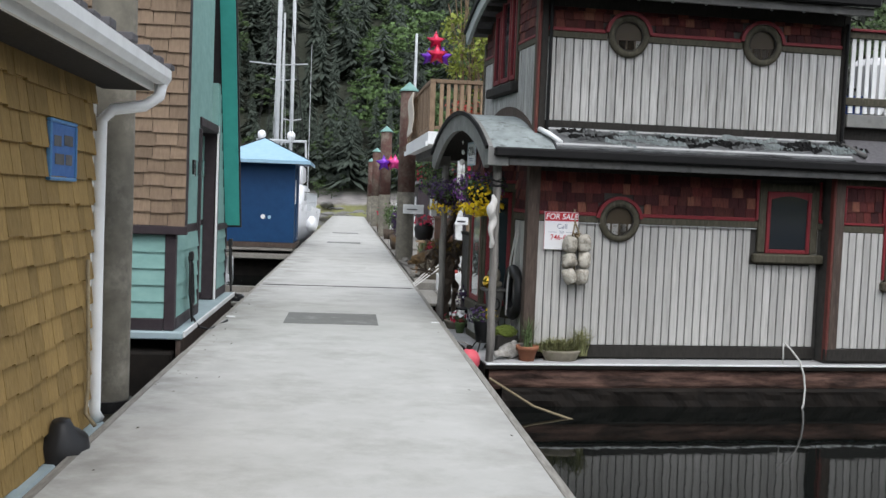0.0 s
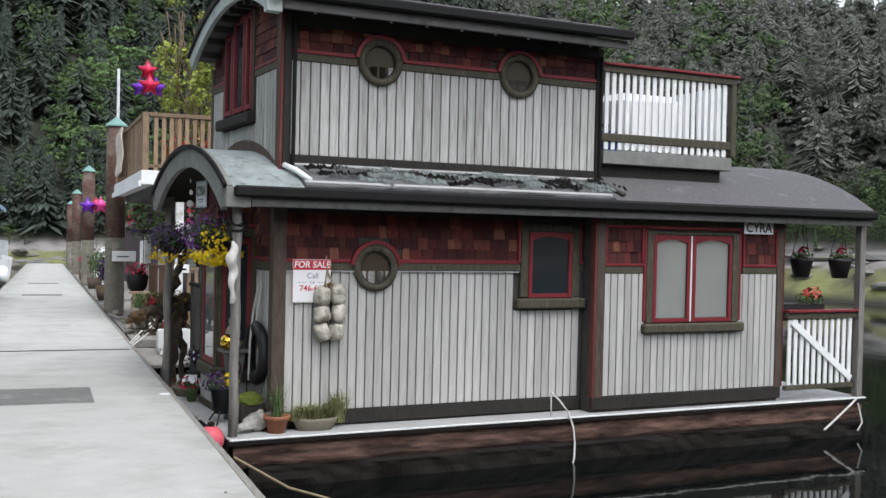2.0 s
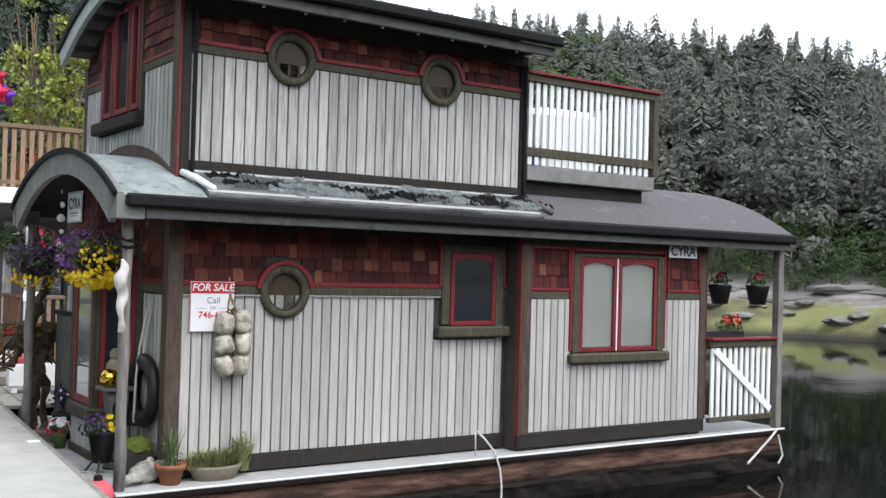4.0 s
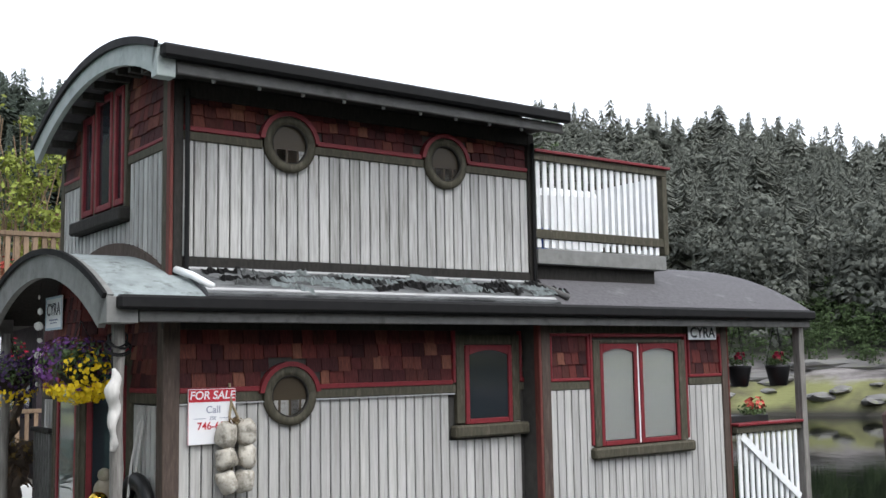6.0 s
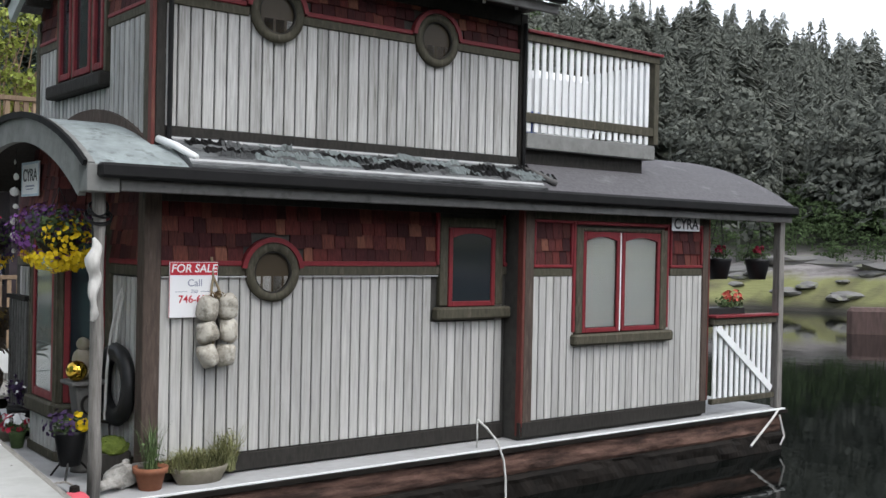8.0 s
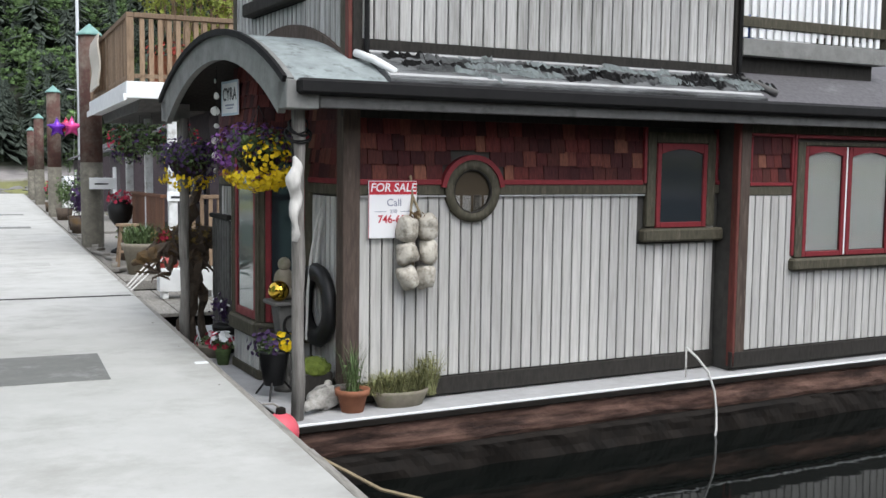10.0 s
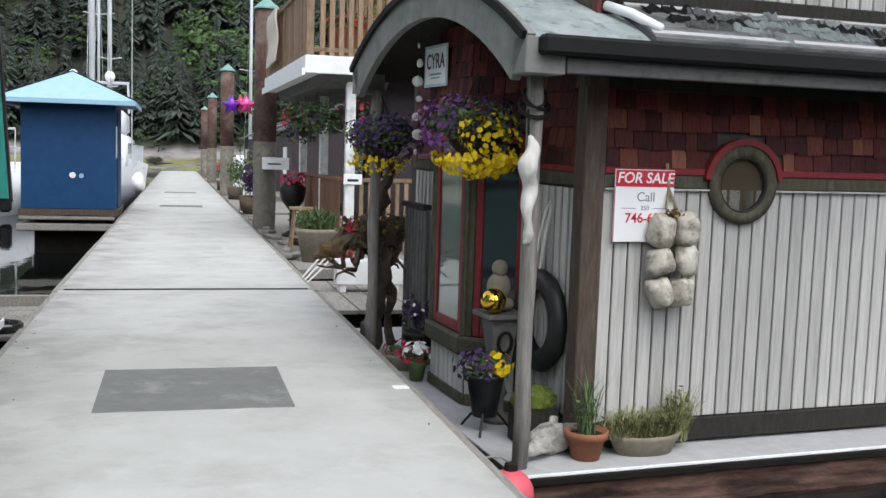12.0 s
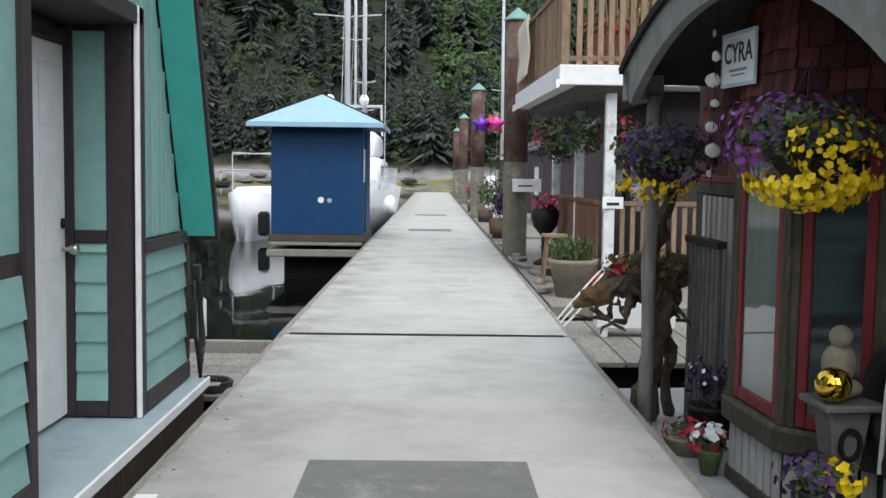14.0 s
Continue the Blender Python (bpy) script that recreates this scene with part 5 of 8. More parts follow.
IRON = surf("black_iron", (0.02, 0.02, 0.02), (0.03, 0.028, 0.026), 0.5, 0.6, grain=12, bump=0.1)


def pot(name, m, profile, material, label, n=18):
    p = thing(name, m, label, "plant pot")
    bm = bmesh.new()
    lathe(bm, profile, n)
    part("pot", bm, material, p, smooth=True)
    return p


def soil(p, r, z):
    bm = bmesh.new()
    cyl(bm, (0, 0, z - 0.03), (0, 0, z), r, n=18)
    part("soil", bm, SOIL, p)


def foliage(p, bm, material=None, name="foliage", label=""):
    part(name, bm, material or PLANT, p, label)


FD = DECK_W + 0.001
p = pot("terracotta_pot", HM @ pose(2.20, -0.16, FD), [(0.0, 0), (0.085, 0), (0.115, 0.13), (0.132, 0.13), (0.136, 0.175), (0.118, 0.175), (0.10, 0.12)], TERRA, "terracotta pot with a spindly green plant")
soil(p, 0.105, 0.15)
bm = bmesh.new()
tufts(bm, (0, 0, 0.15), 0.06, 0.40, 42, 0.004, 1, 0.4)
leaves(bm, (0, 0, 0.28), 0.12, 0.12, 0.17, 150, 0.013, 2, 0.2)
foliage(p, bm)
p = thing("planter_trough", HM @ pose(2.62, -0.13, FD), "oval stoneware planter full of sage-green and straw grasses", "planter")
bm = bmesh.new()
lathe(bm, [(0.0, 0), (0.17, 0), (0.215, 0.10), (0.225, 0.125), (0.20, 0.125), (0.18, 0.05)], 24)
bmesh.ops.transform(bm, verts=bm.verts, matrix=Matrix.Diagonal((1.1, 0.62, 1, 1)))
part("trough", bm, STONEPOT, p, smooth=True)
bm = bmesh.new()
for k in range(6):
    tufts(bm, (-0.2 + 0.08 * k, 0.03 * (k % 2), 0.10), 0.09, 0.16 + 0.03 * (k % 3), 120, 0.0032, 30 + k, 0.85, 0.15)
leaves(bm, (0, 0, 0.16), 0.27, 0.15, 0.09, 420, 0.011, 5, 0.2)
foliage(p, bm, DRYGRASS)
bm = bmesh.new()
tufts(bm, (0.26, 0.05, 0.05), 0.08, 0.38, 110, 0.003, 44, 0.55)
leaves(bm, (0.26, 0.05, 0.26), 0.15, 0.14, 0.14, 260, 0.012, 45, 0.2)
foliage(p, bm, DRYGRASS, "herb", "grey-green upright herb")
p = thing("moss_box", HM @ pose(2.03, 0.24, FD), "square planter mounded with bright moss", "planter")
bm = bmesh.new()
box(bm, -0.13, -0.11, 0, 0.13, 0.11, 0.25, 0.01)
part("box", bm, DARKOLIVE, p)
bm = bmesh.new()
ball(bm, (0, 0, 0.27), 0.15, 1.0, 0.85, 0.6, 3)
for q in bm.verts:
    q.co += q.normal * 0.02 * noise.noise(q.co * 30)
leaves(bm, (0, 0, 0.28), 0.15, 0.13, 0.09, 240, 0.01, 6, 0.9)
part("moss", bm, MOSS, p)
bm = bmesh.new()
SKULL = surf("weathered_bone", (0.50, 0.485, 0.45), (0.24, 0.225, 0.20), 0.85, grain=16, bump=0.5, dirt=(0.06, 0.055, 0.05), dirt_amount=0.55, dirt_scale=14)
ball(bm, (0, 0, 0.07), 0.10, 1.25, 0.8, 0.65, 3)
ball(bm, (-0.13, -0.04, 0.05), 0.055, 1.9, 0.7, 0.6, 2)
for sx in (-1, 1):
    tube(bm, [(0.06, 0.05 * sx, 0.11), (0.12, 0.12 * sx, 0.14), (0.10, 0.19 * sx, 0.19)], 0.02, 7, [0.026, 0.018, 0.006])
for q in bm.verts:
    q.co += 0.035 * Vector((noise.noise(q.co * 17), noise.noise(q.co * 17 + Vector((5, 0, 0))), noise.noise(q.co * 17 + Vector((0, 5, 0)))))
solid("animal_skull", bm, SKULL, HM @ pose(2.04, 0.0, FD, 0, 0, 20) @ Matrix.Diagonal((1.3, 1.3, 1.3, 1)), "bleached horned animal skull on the deck", "skull", smooth=True)


# net floats hanging on the wall
fl = thing("net_floats", HM, "bunch of six weathered white net floats on a rope", "net floats")
for k, (u, w) in enumerate(((2.68, 1.05), (2.85, 1.06), (2.68, 0.855), (2.86, 0.865), (2.69, 0.66), (2.845, 0.665))):
    bm = bmesh.new()
    lathe(bm, [(0.0, -0.085), (0.03, -0.092), (0.055, -0.09), (0.075, -0.07), (0.083, -0.035), (0.084, 0.0), (0.083, 0.035), (0.077, 0.068), (0.055, 0.09), (0.03, 0.094), (0.0, 0.085)], 22)
    for q in bm.verts:
        q.co += q.co.normalized() * (0.026 * noise.noise(q.co * 11 + Vector((k * 5, 0, 0))) + 0.008 * noise.noise(q.co * 40 + Vector((k * 5, 0, 0))))
    ob = part("float", bm, FOAM, fl, smooth=True)
    ob.matrix_basis = pose(u, -0.105, w, 14 - 11 * (k % 3), (-1) ** k * 11 + 3 * k, 40 * k) @ Matrix.Diagonal((1.06 - 0.03 * k, 1.0, 1.04 - 0.05 * (k % 3), 1))
bm = bmesh.new()
tube(bm, [(2.74, -0.03, 1.46), (2.75, -0.05, 1.30), (2.72, -0.08, 1.18), (2.76, -0.15, 1.13), (2.80, -0.08, 1.17), (2.75, -0.05, 1.30)], 0.01, 6)
tube(bm, [(2.77, -0.02, 1.16), (2.77, -0.03, 0.56)], 0.009, 6)
part("rope", bm, ROPE, fl)
bm = bmesh.new()
leaves(bm, (2.76, -0.12, 1.15), 0.07, 0.04, 0.03, 40, 0.02, 3, 0.3)
part("dry_moss", bm, DRIFTBROWN, fl)


# ---- signs ----
SIGNRED = plain("sign_red", (0.50, 0.02, 0.035), 0.4)
SIGNWHITE = plain("sign_white", (0.80, 0.80, 0.80), 0.4)
INK = plain("sign_ink", (0.02, 0.02, 0.025), 0.5)
BLUEINK = plain("sign_grey_ink", (0.22, 0.24, 0.32), 0.5)


def lettering(name, text, size, material, parent, m, align="CENTER", bold=0.0, shear=0.0):
    """Raised letters; x along the text, outward -y."""
    cu = bpy.data.curves.new(name, "FONT")
    cu.body, cu.size, cu.align_x, cu.align_y, cu.extrude, cu.offset, cu.shear = text, size, align, "CENTER", 0.0008, bold, shear
    tmp = bpy.data.objects.new(name, cu)
    mesh = bpy.data.meshes.new_from_object(tmp)
    bpy.data.objects.remove(tmp)
    mesh.materials.clear()
    mesh.materials.append(material)
    ob = new(name, mesh)
    ob.parent = parent
    ob.matrix_basis = m @ pose(0, 0, 0, 90, 0, 0)
    return ob


sale = thing("sale_sign", HM @ pose(2.375, -0.038, 0.973), "white real-estate sign with a red FOR SALE band", "sign")
SW, SH = 0.415, 0.445
bars(sale, "board", SIGNWHITE, (0, -0.008, 0, SW, 0, SH), bevel=0.002)
bars(sale, "red_band", SIGNRED, (0.004, -0.011, SH - 0.105, SW - 0.004, -0.0085, SH - 0.004), bevel=0)
lettering("headline", "FOR SALE", 0.092, SIGNWHITE, sale, pose(SW / 2, -0.013, SH - 0.054), bold=0.0015, shear=0.15)
lettering("call_word", "Call", 0.082, BLUEINK, sale, pose(SW / 2 + 0.01, -0.0105, 0.275))
bars(sale, "rule", BLUEINK, (0.05, -0.0095, 0.205, 0.15, -0.0085, 0.209), (0.27, -0.0095, 0.205, 0.37, -0.0085, 0.209), bevel=0)
lettering("area_code", "250", 0.04, BLUEINK, sale, pose(SW / 2 + 0.005, -0.0105, 0.208))
lettering("number", "746-600", 0.085, SIGNRED, sale, pose(SW / 2 + 0.01, -0.0105, 0.145), bold=0.001)
bars(sale, "edge", SIGNRED, (0, -0.0088, 0, 0.004, -0.0082, SH - 0.105), bevel=0)
cy = thing("name_sign", HM @ pose(8.17, -0.29, 1.80), "small white name board lettered CYRA under the eave", "sign")
bars(cy, "board", SIGNWHITE, (0, -0.01, 0, 0.48, 0, 0.155), bevel=0.002)
lettering("name_letters", "CYRA", 0.165, INK, cy, pose(0.24, -0.012, 0.075), bold=0.003)
cd = thing("name_sign", HM @ pose(1.885, 2.15, 1.96, 0, 0, -90), "white framed name board lettered CYRA beside the bay window", "sign")
bars(cd, "board", SIGNWHITE, (0, -0.012, 0, 0.50, 0, 0.31), bevel=0.003)
bars(cd, "border", plain("sign_pale_blue", (0.45, 0.55, 0.62), 0.5), (0, -0.014, 0, 0.50, -0.0122, 0.02), (0, -0.014, 0.29, 0.50, -0.0122, 0.31), (0, -0.014, 0.02, 0.02, -0.0122, 0.29), (0.48, -0.014, 0.02, 0.50, -0.0122, 0.29), bevel=0)
lettering("name_letters", "CYRA", 0.16, INK, cd, pose(0.25, -0.014, 0.185), bold=0.002)
bars(cd, "small_print", BLUEINK, (0.12, -0.0135, 0.085, 0.38, -0.0125, 0.10), (0.15, -0.0135, 0.06, 0.35, -0.0125, 0.07), bevel=0)


# ---- hanging things on the porch ----
def hanging_basket(name, m, label, yellow_side, seed, scale=1.0):
    h = thing(name, m, label, "hanging basket", "hanging baskets")
    bm = bmesh.new()
    lathe(bm, [(0.0, -0.16), (0.10, -0.14), (0.17, -0.05), (0.19, 0.03), (0.17, 0.03), (0.0, 0.0)], 16)
    part("basket", bm, SOIL, h)
    for k in range(3):
        a = 2.094 * k
        bm = bmesh.new()
        tube(bm, [(0.18 * math.cos(a), 0.18 * math.sin(a), 0.03), (0, 0, 0.40)], 0.004, 4)
        part("wire", bm, IRON, h)
    bm = bmesh.new()
    leaves(bm, (0, 0, 0.06), 0.34 * scale, 0.40 * scale, 0.17 * scale, 700, 0.028, seed, 0.3)
    part("foliage", bm, PLANT, h)
    bm = bmesh.new()
    blooms(bm, (0, -0.04, -0.12), 0.27 * scale, 0.36 * scale, 0.16 * scale, int(360 * yellow_side), 0.021, seed + 1, True)
    blooms(bm, (0, -0.26, 0.0), 0.20 * scale, 0.14 * scale, 0.15 * scale, int(120 * yellow_side), 0.021, seed + 2)
    part("yellow_flowers", bm, YELLOW, h, "bright yellow flowers")
    bm = bmesh.new()
    blooms(bm, (0.0, 0.22, 0.05), 0.33 * scale, 0.30 * scale, 0.22 * scale, 300, 0.019, seed + 3)
    part("purple_flowers", bm, PURPLE if yellow_side > 0.5 else DARKPURPLE, h, "purple petunias")
    bm = bmesh.new()
    blooms(bm, (0.02, 0.05, 0.10), 0.30 * scale, 0.36 * scale, 0.16 * scale, 200, 0.019, seed + 4)
    part("dark_flowers", bm, DARKPURPLE, h, "dark violet petunias")
    return h


hanging_basket("hanging_basket", HM @ pose(1.76, 0.74, 1.60), "hanging basket overflowing with yellow and purple flowers", 1.0, 50)
hb = hanging_basket("hanging_basket", HM @ pose(1.76, 2.95, 1.52, 0, 0, 180), "hanging basket of dark violet and a few yellow flowers", 0.35, 60, 0.95)
bm = bmesh.new()
pts = [(0.014 * math.sin(k * 0.52), 0.012 * math.cos(k * 0.4), 0.61 * k / 30) for k in range(31)]
girth = [(0, 0.018), (0.06, 0.034), (0.13, 0.024), (0.25, 0.046), (0.36, 0.040), (0.44, 0.058), (0.50, 0.044), (0.56, 0.030), (0.61, 0.010)]
tube(bm, pts, 0.05, 16, [float(np.interp(q[2], [g[0] for g in girth], [g[1] for g in girth])) for q in pts])
for q in bm.verts:
    q.co += 0.02 * Vector((noise.noise(q.co * 9), noise.noise(q.co * 9 + Vector((3, 0, 0))), 0.3 * noise.noise(q.co * 9)))
solid("driftwood_figure", bm, DRIFT, HM @ pose(1.665, -0.345, 0.99), "smooth white piece of driftwood hung on the porch post", "driftwood", smooth=True)
sh = thing("shell_chime", HM, "string of pale shells hanging beside the bay window", "wind chime")
bm = bmesh.new()
tube(bm, [(1.78, 2.0, 2.40), (1.78, 2.0, 1.38)], 0.003, 4)
part("string", bm, IRON, sh)
for k in range(7):
    bm = bmesh.new()
    ball(bm, (0, 0, 0), 0.028 + 0.011 * (k % 3), 0.35, 1, 0.85, 2)
    for q in bm.verts:
        q.co += q.normal * 0.008 * noise.noise(q.co * 25)
    ob = part("shell", bm, DRIFT, sh, smooth=True)
    ob.matrix_basis = pose(1.775, 2.0 + 0.02 * (-1) ** k, 2.27 - 0.135 * k, 0, 0, 20 * k)
# tyre fender and rope on the end wall
ty = thing("tyre_fender", HM @ pose(2.165, 0.50, 0.40), "old black tyre hung on a frayed rope", "tyre")
bm = bmesh.new()
prof = [(0.20, -0.035), (0.26, -0.05), (0.32, -0.045), (0.345, 0.0), (0.32, 0.045), (0.26, 0.05), (0.20, 0.035), (0.21, 0.0)]
rings = [[bm.verts.new((q[1], q[0] * math.cos(6.2832 * i / 32), q[0] * math.sin(6.2832 * i / 32))) for q in prof] for i in range(32)]
for i in range(32):
    for k in range(8):
        bm.faces.new((rings[i][k], rings[i][(k + 1) % 8], rings[(i + 1) % 32][(k + 1) % 8], rings[(i + 1) % 32][k]))
part("tyre", bm, BLACK, ty, smooth=True)
bm = bmesh.new()
tube(bm, [(0, 0.02, 0.33), (0.01, 0.0, 0.5), (0.03, -0.04, 0.72), (0.02, -0.06, 0.80), (0.0, -0.03, 0.72), (-0.03, 0.05, 0.40), (-0.05, 0.07, 0.1), (-0.05, 0.10, -0.30)], 0.012, 6)
part("rope", bm, WHITEROPE, ty)


# pedestal with figurine and gazing ball
pd = thing("pedestal_stand", HM @ pose(1.99, 0.74, FD), "grey wooden lantern stand on a turned foot", "pedestal")
bm = bmesh.new()
lathe(bm, [(0.10, 0), (0.10, 0.03), (0.05, 0.07), (0.045, 0.16), (0.07, 0.20), (0.05, 0.24), (0.04, 0.32)], 14)
part("foot", bm, FASCIA, pd, smooth=True)
bm = bmesh.new()
v = box(bm, -0.10, -0.10, 0.32, 0.10, 0.10, 0.72, 0.01)
for q in bm.verts:
    k = 0.55 + 0.45 * (q.co.z - 0.32) / 0.4
    q.co.x, q.co.y = q.co.x * k, q.co.y * k
part("body", bm, FASCIA, pd)
bm = bmesh.new()
box(bm, -0.15, -0.15, 0.72, 0.15, 0.15, 0.755, 0.008)
part("top", bm, FASCIA, pd)
bm = bmesh.new()
strip(bm, [(0.055 * math.cos(a), 0.56 + 0.08 * math.sin(a)) for a in np.linspace(0, 6.2832, 21)], [(0.04 * math.cos(a), 0.56 + 0.06 * math.sin(a)) for a in np.linspace(0, 6.2832, 21)], -0.11, -0.085, "y")
part("oval_frame", bm, IRON, pd)
bm = bmesh.new()
ball(bm, (0, 0, 0.05), 0.10, 1, 0.9, 0.5, 3)
ball(bm, (0, 0.03, 0.16), 0.085, 1, 0.75, 1.2, 3)
ball(bm, (0, 0.02, 0.29), 0.055, 1, 1, 1.05, 3)
solid("stone_figurine", bm, STONEPOT, HM @ pose(1.99, 0.76, FD + 0.756), "small seated pale stone figurine holding a ball", "figurine", smooth=True)
bm = bmesh.new()
ball(bm, (0, 0, 0.085), 0.085, sub=4)
solid("gazing_ball", bm, GOLD, HM @ pose(1.90, 0.66, FD + 0.757), "shiny gold mirrored gazing ball", "gazing ball", smooth=True)
# flower pots along the deck edge
p = pot("iron_flower_pot", HM @ pose(1.82, 0.55, FD), [(0.0, 0.10), (0.08, 0.10), (0.125, 0.36), (0.13, 0.38), (0.11, 0.38), (0.09, 0.15)], BLACK, "black pot on iron legs with violet and yellow flowers")
for k in range(3):
    bm = bmesh.new()
    tube(bm, [(0.05 * math.cos(2.1 * k), 0.05 * math.sin(2.1 * k), 0.16), (0.19 * math.cos(2.1 * k), 0.19 * math.sin(2.1 * k), 0.0)], 0.009, 6)
    part("leg", bm, IRON, p)
bm = bmesh.new()
leaves(bm, (0, 0, 0.42), 0.17, 0.17, 0.10, 220, 0.022, 70, 0.2)
foliage(p, bm)
bm = bmesh.new()
blooms(bm, (-0.02, 0.06, 0.43), 0.17, 0.19, 0.11, 60, 0.026, 71)
foliage(p, bm, DARKPURPLE, "violet_flowers", "dark violet flowers")
bm = bmesh.new()
blooms(bm, (0.07, -0.06, 0.46), 0.09, 0.09, 0.08, 22, 0.026, 72)
foliage(p, bm, YELLOW, "yellow_flowers", "yellow flowers")
p = pot("flower_pot", HM @ pose(1.83, 2.00, FD), [(0.0, 0), (0.05, 0), (0.075, 0.13), (0.08, 0.15), (0.06, 0.15)], PLANT, "small green pot of white and red pansies")
bm = bmesh.new()
leaves(bm, (0, 0, 0.18), 0.11, 0.11, 0.07, 120, 0.02, 74, 0.2)
foliage(p, bm)
bm = bmesh.new()
blooms(bm, (0, 0, 0.22), 0.11, 0.11, 0.09, 28, 0.03, 75)
foliage(p, bm, WHITEPAINT, "white_flowers", "white flowers")
bm = bmesh.new()
blooms(bm, (0, 0.05, 0.20), 0.12, 0.12, 0.07, 16, 0.028, 76)
foliage(p, bm, PINK, "red_flowers", "red flowers")
p = pot("low_flower_bowl", HM @ pose(1.86, 2.45, FD), [(0.0, 0), (0.12, 0), (0.17, 0.10), (0.175, 0.12), (0.15, 0.12)], STONEPOT, "low bowl of dark red flowers")
bm = bmesh.new()
leaves(bm, (0, 0, 0.15), 0.17, 0.17, 0.06, 160, 0.02, 77, 0.2)
foliage(p, bm)
bm = bmesh.new()
blooms(bm, (0, 0, 0.16), 0.17, 0.17, 0.07, 44, 0.024, 78)
foliage(p, bm, PINK, "red_flowers", "dark red flowers")
p = pot("tall_flower_pot", HM @ pose(2.06, 2.62, FD), [(0.0, 0), (0.11, 0), (0.15, 0.24), (0.155, 0.27), (0.13, 0.27)], IRON, "dark pot with blackish foliage and small white flowers")
bm = bmesh.new()
leaves(bm, (0, 0, 0.42), 0.18, 0.20, 0.17, 320, 0.024, 79, 0.2)
foliage(p, bm, DARKPURPLE)
bm = bmesh.new()
blooms(bm, (0, 0, 0.44), 0.18, 0.20, 0.17, 26, 0.018, 80)
foliage(p, bm, WHITEPAINT, "white_flowers", "small white flowers")
# hanging pots and a trough on the rear porch
for u, v, w in ((9.55, 0.1, 1.24), (10.02, -0.12, 1.24)):
    p = pot("hanging_pot", HM @ pose(u, v, w), [(0.0, 0), (0.10, 0), (0.15, 0.22), (0.155, 0.25), (0.13, 0.25)], BLACK, "black hanging pot with a red geranium")
    bm = bmesh.new()
    for k in range(3):
        tube(bm, [(0.14 * math.cos(2.1 * k), 0.14 * math.sin(2.1 * k), 0.24), (0, 0, 0.85)], 0.004, 4)
    part("wire", bm, IRON, p)
    bm = bmesh.new()
    leaves(bm, (0, 0, 0.29), 0.15, 0.15, 0.07, 120, 0.024, 82, 0.2)
    foliage(p, bm)
    bm = bmesh.new()
    blooms(bm, (0.03, 0, 0.36), 0.07, 0.07, 0.06, 16, 0.026, 83)
    foliage(p, bm, PINK, "red_flowers", "red flowers")
p = thing("rail_planter", HM @ pose(9.25, -0.10, 0.74), "dark trough of coral geraniums behind the rail", "planter")
bm = bmesh.new()
box(bm, -0.30, -0.09, 0.0, 0.45, 0.09, 0.17, 0.01)
part("trough", bm, BLACK, p)
bm = bmesh.new()
leaves(bm, (0.25, 0, 0.22), 0.26, 0.13, 0.10, 260, 0.026, 84, 0.2)
foliage(p, bm)
bm = bmesh.new()
blooms(bm, (0.30, 0, 0.30), 0.14, 0.10, 0.07, 40, 0.03, 85)
foliage(p, bm, ORANGE, "coral_flowers", "coral red flowers")
bars(house, "planter_shelf", OLIVE, (8.90, -0.21, 0.69, 9.99, 0.02, 0.738))
# mooring line over the deck edge
bm = bmesh.new()
tube(bm, [(5.38, -0.30, -0.06), (5.45, -0.36, -0.14), (5.54, -0.415, -0.27), (5.60, -0.44, -0.45), (5.61, -0.46, -0.62), (5.58, -0.50, -0.78), (5.50, -0.55, -0.93)], 0.011, 7)
tube(bm, [(5.38, -0.30, -0.06), (5.40, -0.28, -0.33)], 0.009, 6)
solid("mooring_line", bm, WHITEROPE, HM, "white mooring line hanging over the deck edge", "rope", smooth=True)
bm = bmesh.new()
tube(bm, [(1.70, -0.42, -0.50), (2.1, -0.9, -0.72), (2.5, -1.1, -0.83)], 0.014, 6)
solid("yellow_line", bm, ROPE, HM, "slack yellowish mooring rope at the water", "rope")
bm = bmesh.new()
tube(bm, [(10.05, -0.44, -0.34), (9.9, -0.47, -0.42), (9.4, -0.52, -0.70)], 0.014, 6)
tube(bm, [(10.08, -0.44, -0.40), (10.1, -0.5, -0.65), (10.02, -0.5, -0.75)], 0.012, 6)
solid("stern_line", bm, WHITEROPE, HM, "white rope tied at the float's corner", "rope")
# driftwood sculpture by the far porch post
dw = thing("driftwood_sculpture", HM @ pose(1.68, 3.2, FD), "gnarled brown driftwood animal beside the porch", "driftwood")
rd = random.Random(3)


def limb(name, pts, radii, label=""):
    """A gnarled length of driftwood."""
    bm = bmesh.new()
    fine, rad = [], []
    for i in range(len(pts) - 1):
        for j in range(5):
            t = j / 5
            p = Vector(pts[i]).lerp(Vector(pts[i + 1]), t)
            fine.append(p + 0.025 * Vector((rd.uniform(-1, 1), rd.uniform(-1, 1), rd.uniform(-1, 1))))
            rad.append((radii[i] * (1 - t) + radii[i + 1] * t) * rd.uniform(0.8, 1.2))
    fine.append(Vector(pts[-1]))
    rad.append(radii[-1] * 0.6)
    tube(bm, fine, 0.05, 11, rad)
    for q in bm.verts:
        q.co += 0.035 * Vector((noise.noise(q.co * 13), noise.noise(q.co * 13 + Vector((7, 0, 0))), noise.noise(q.co * 13 + Vector((0, 7, 0)))))
    part(name, bm, DRIFTBROWN, dw, label)


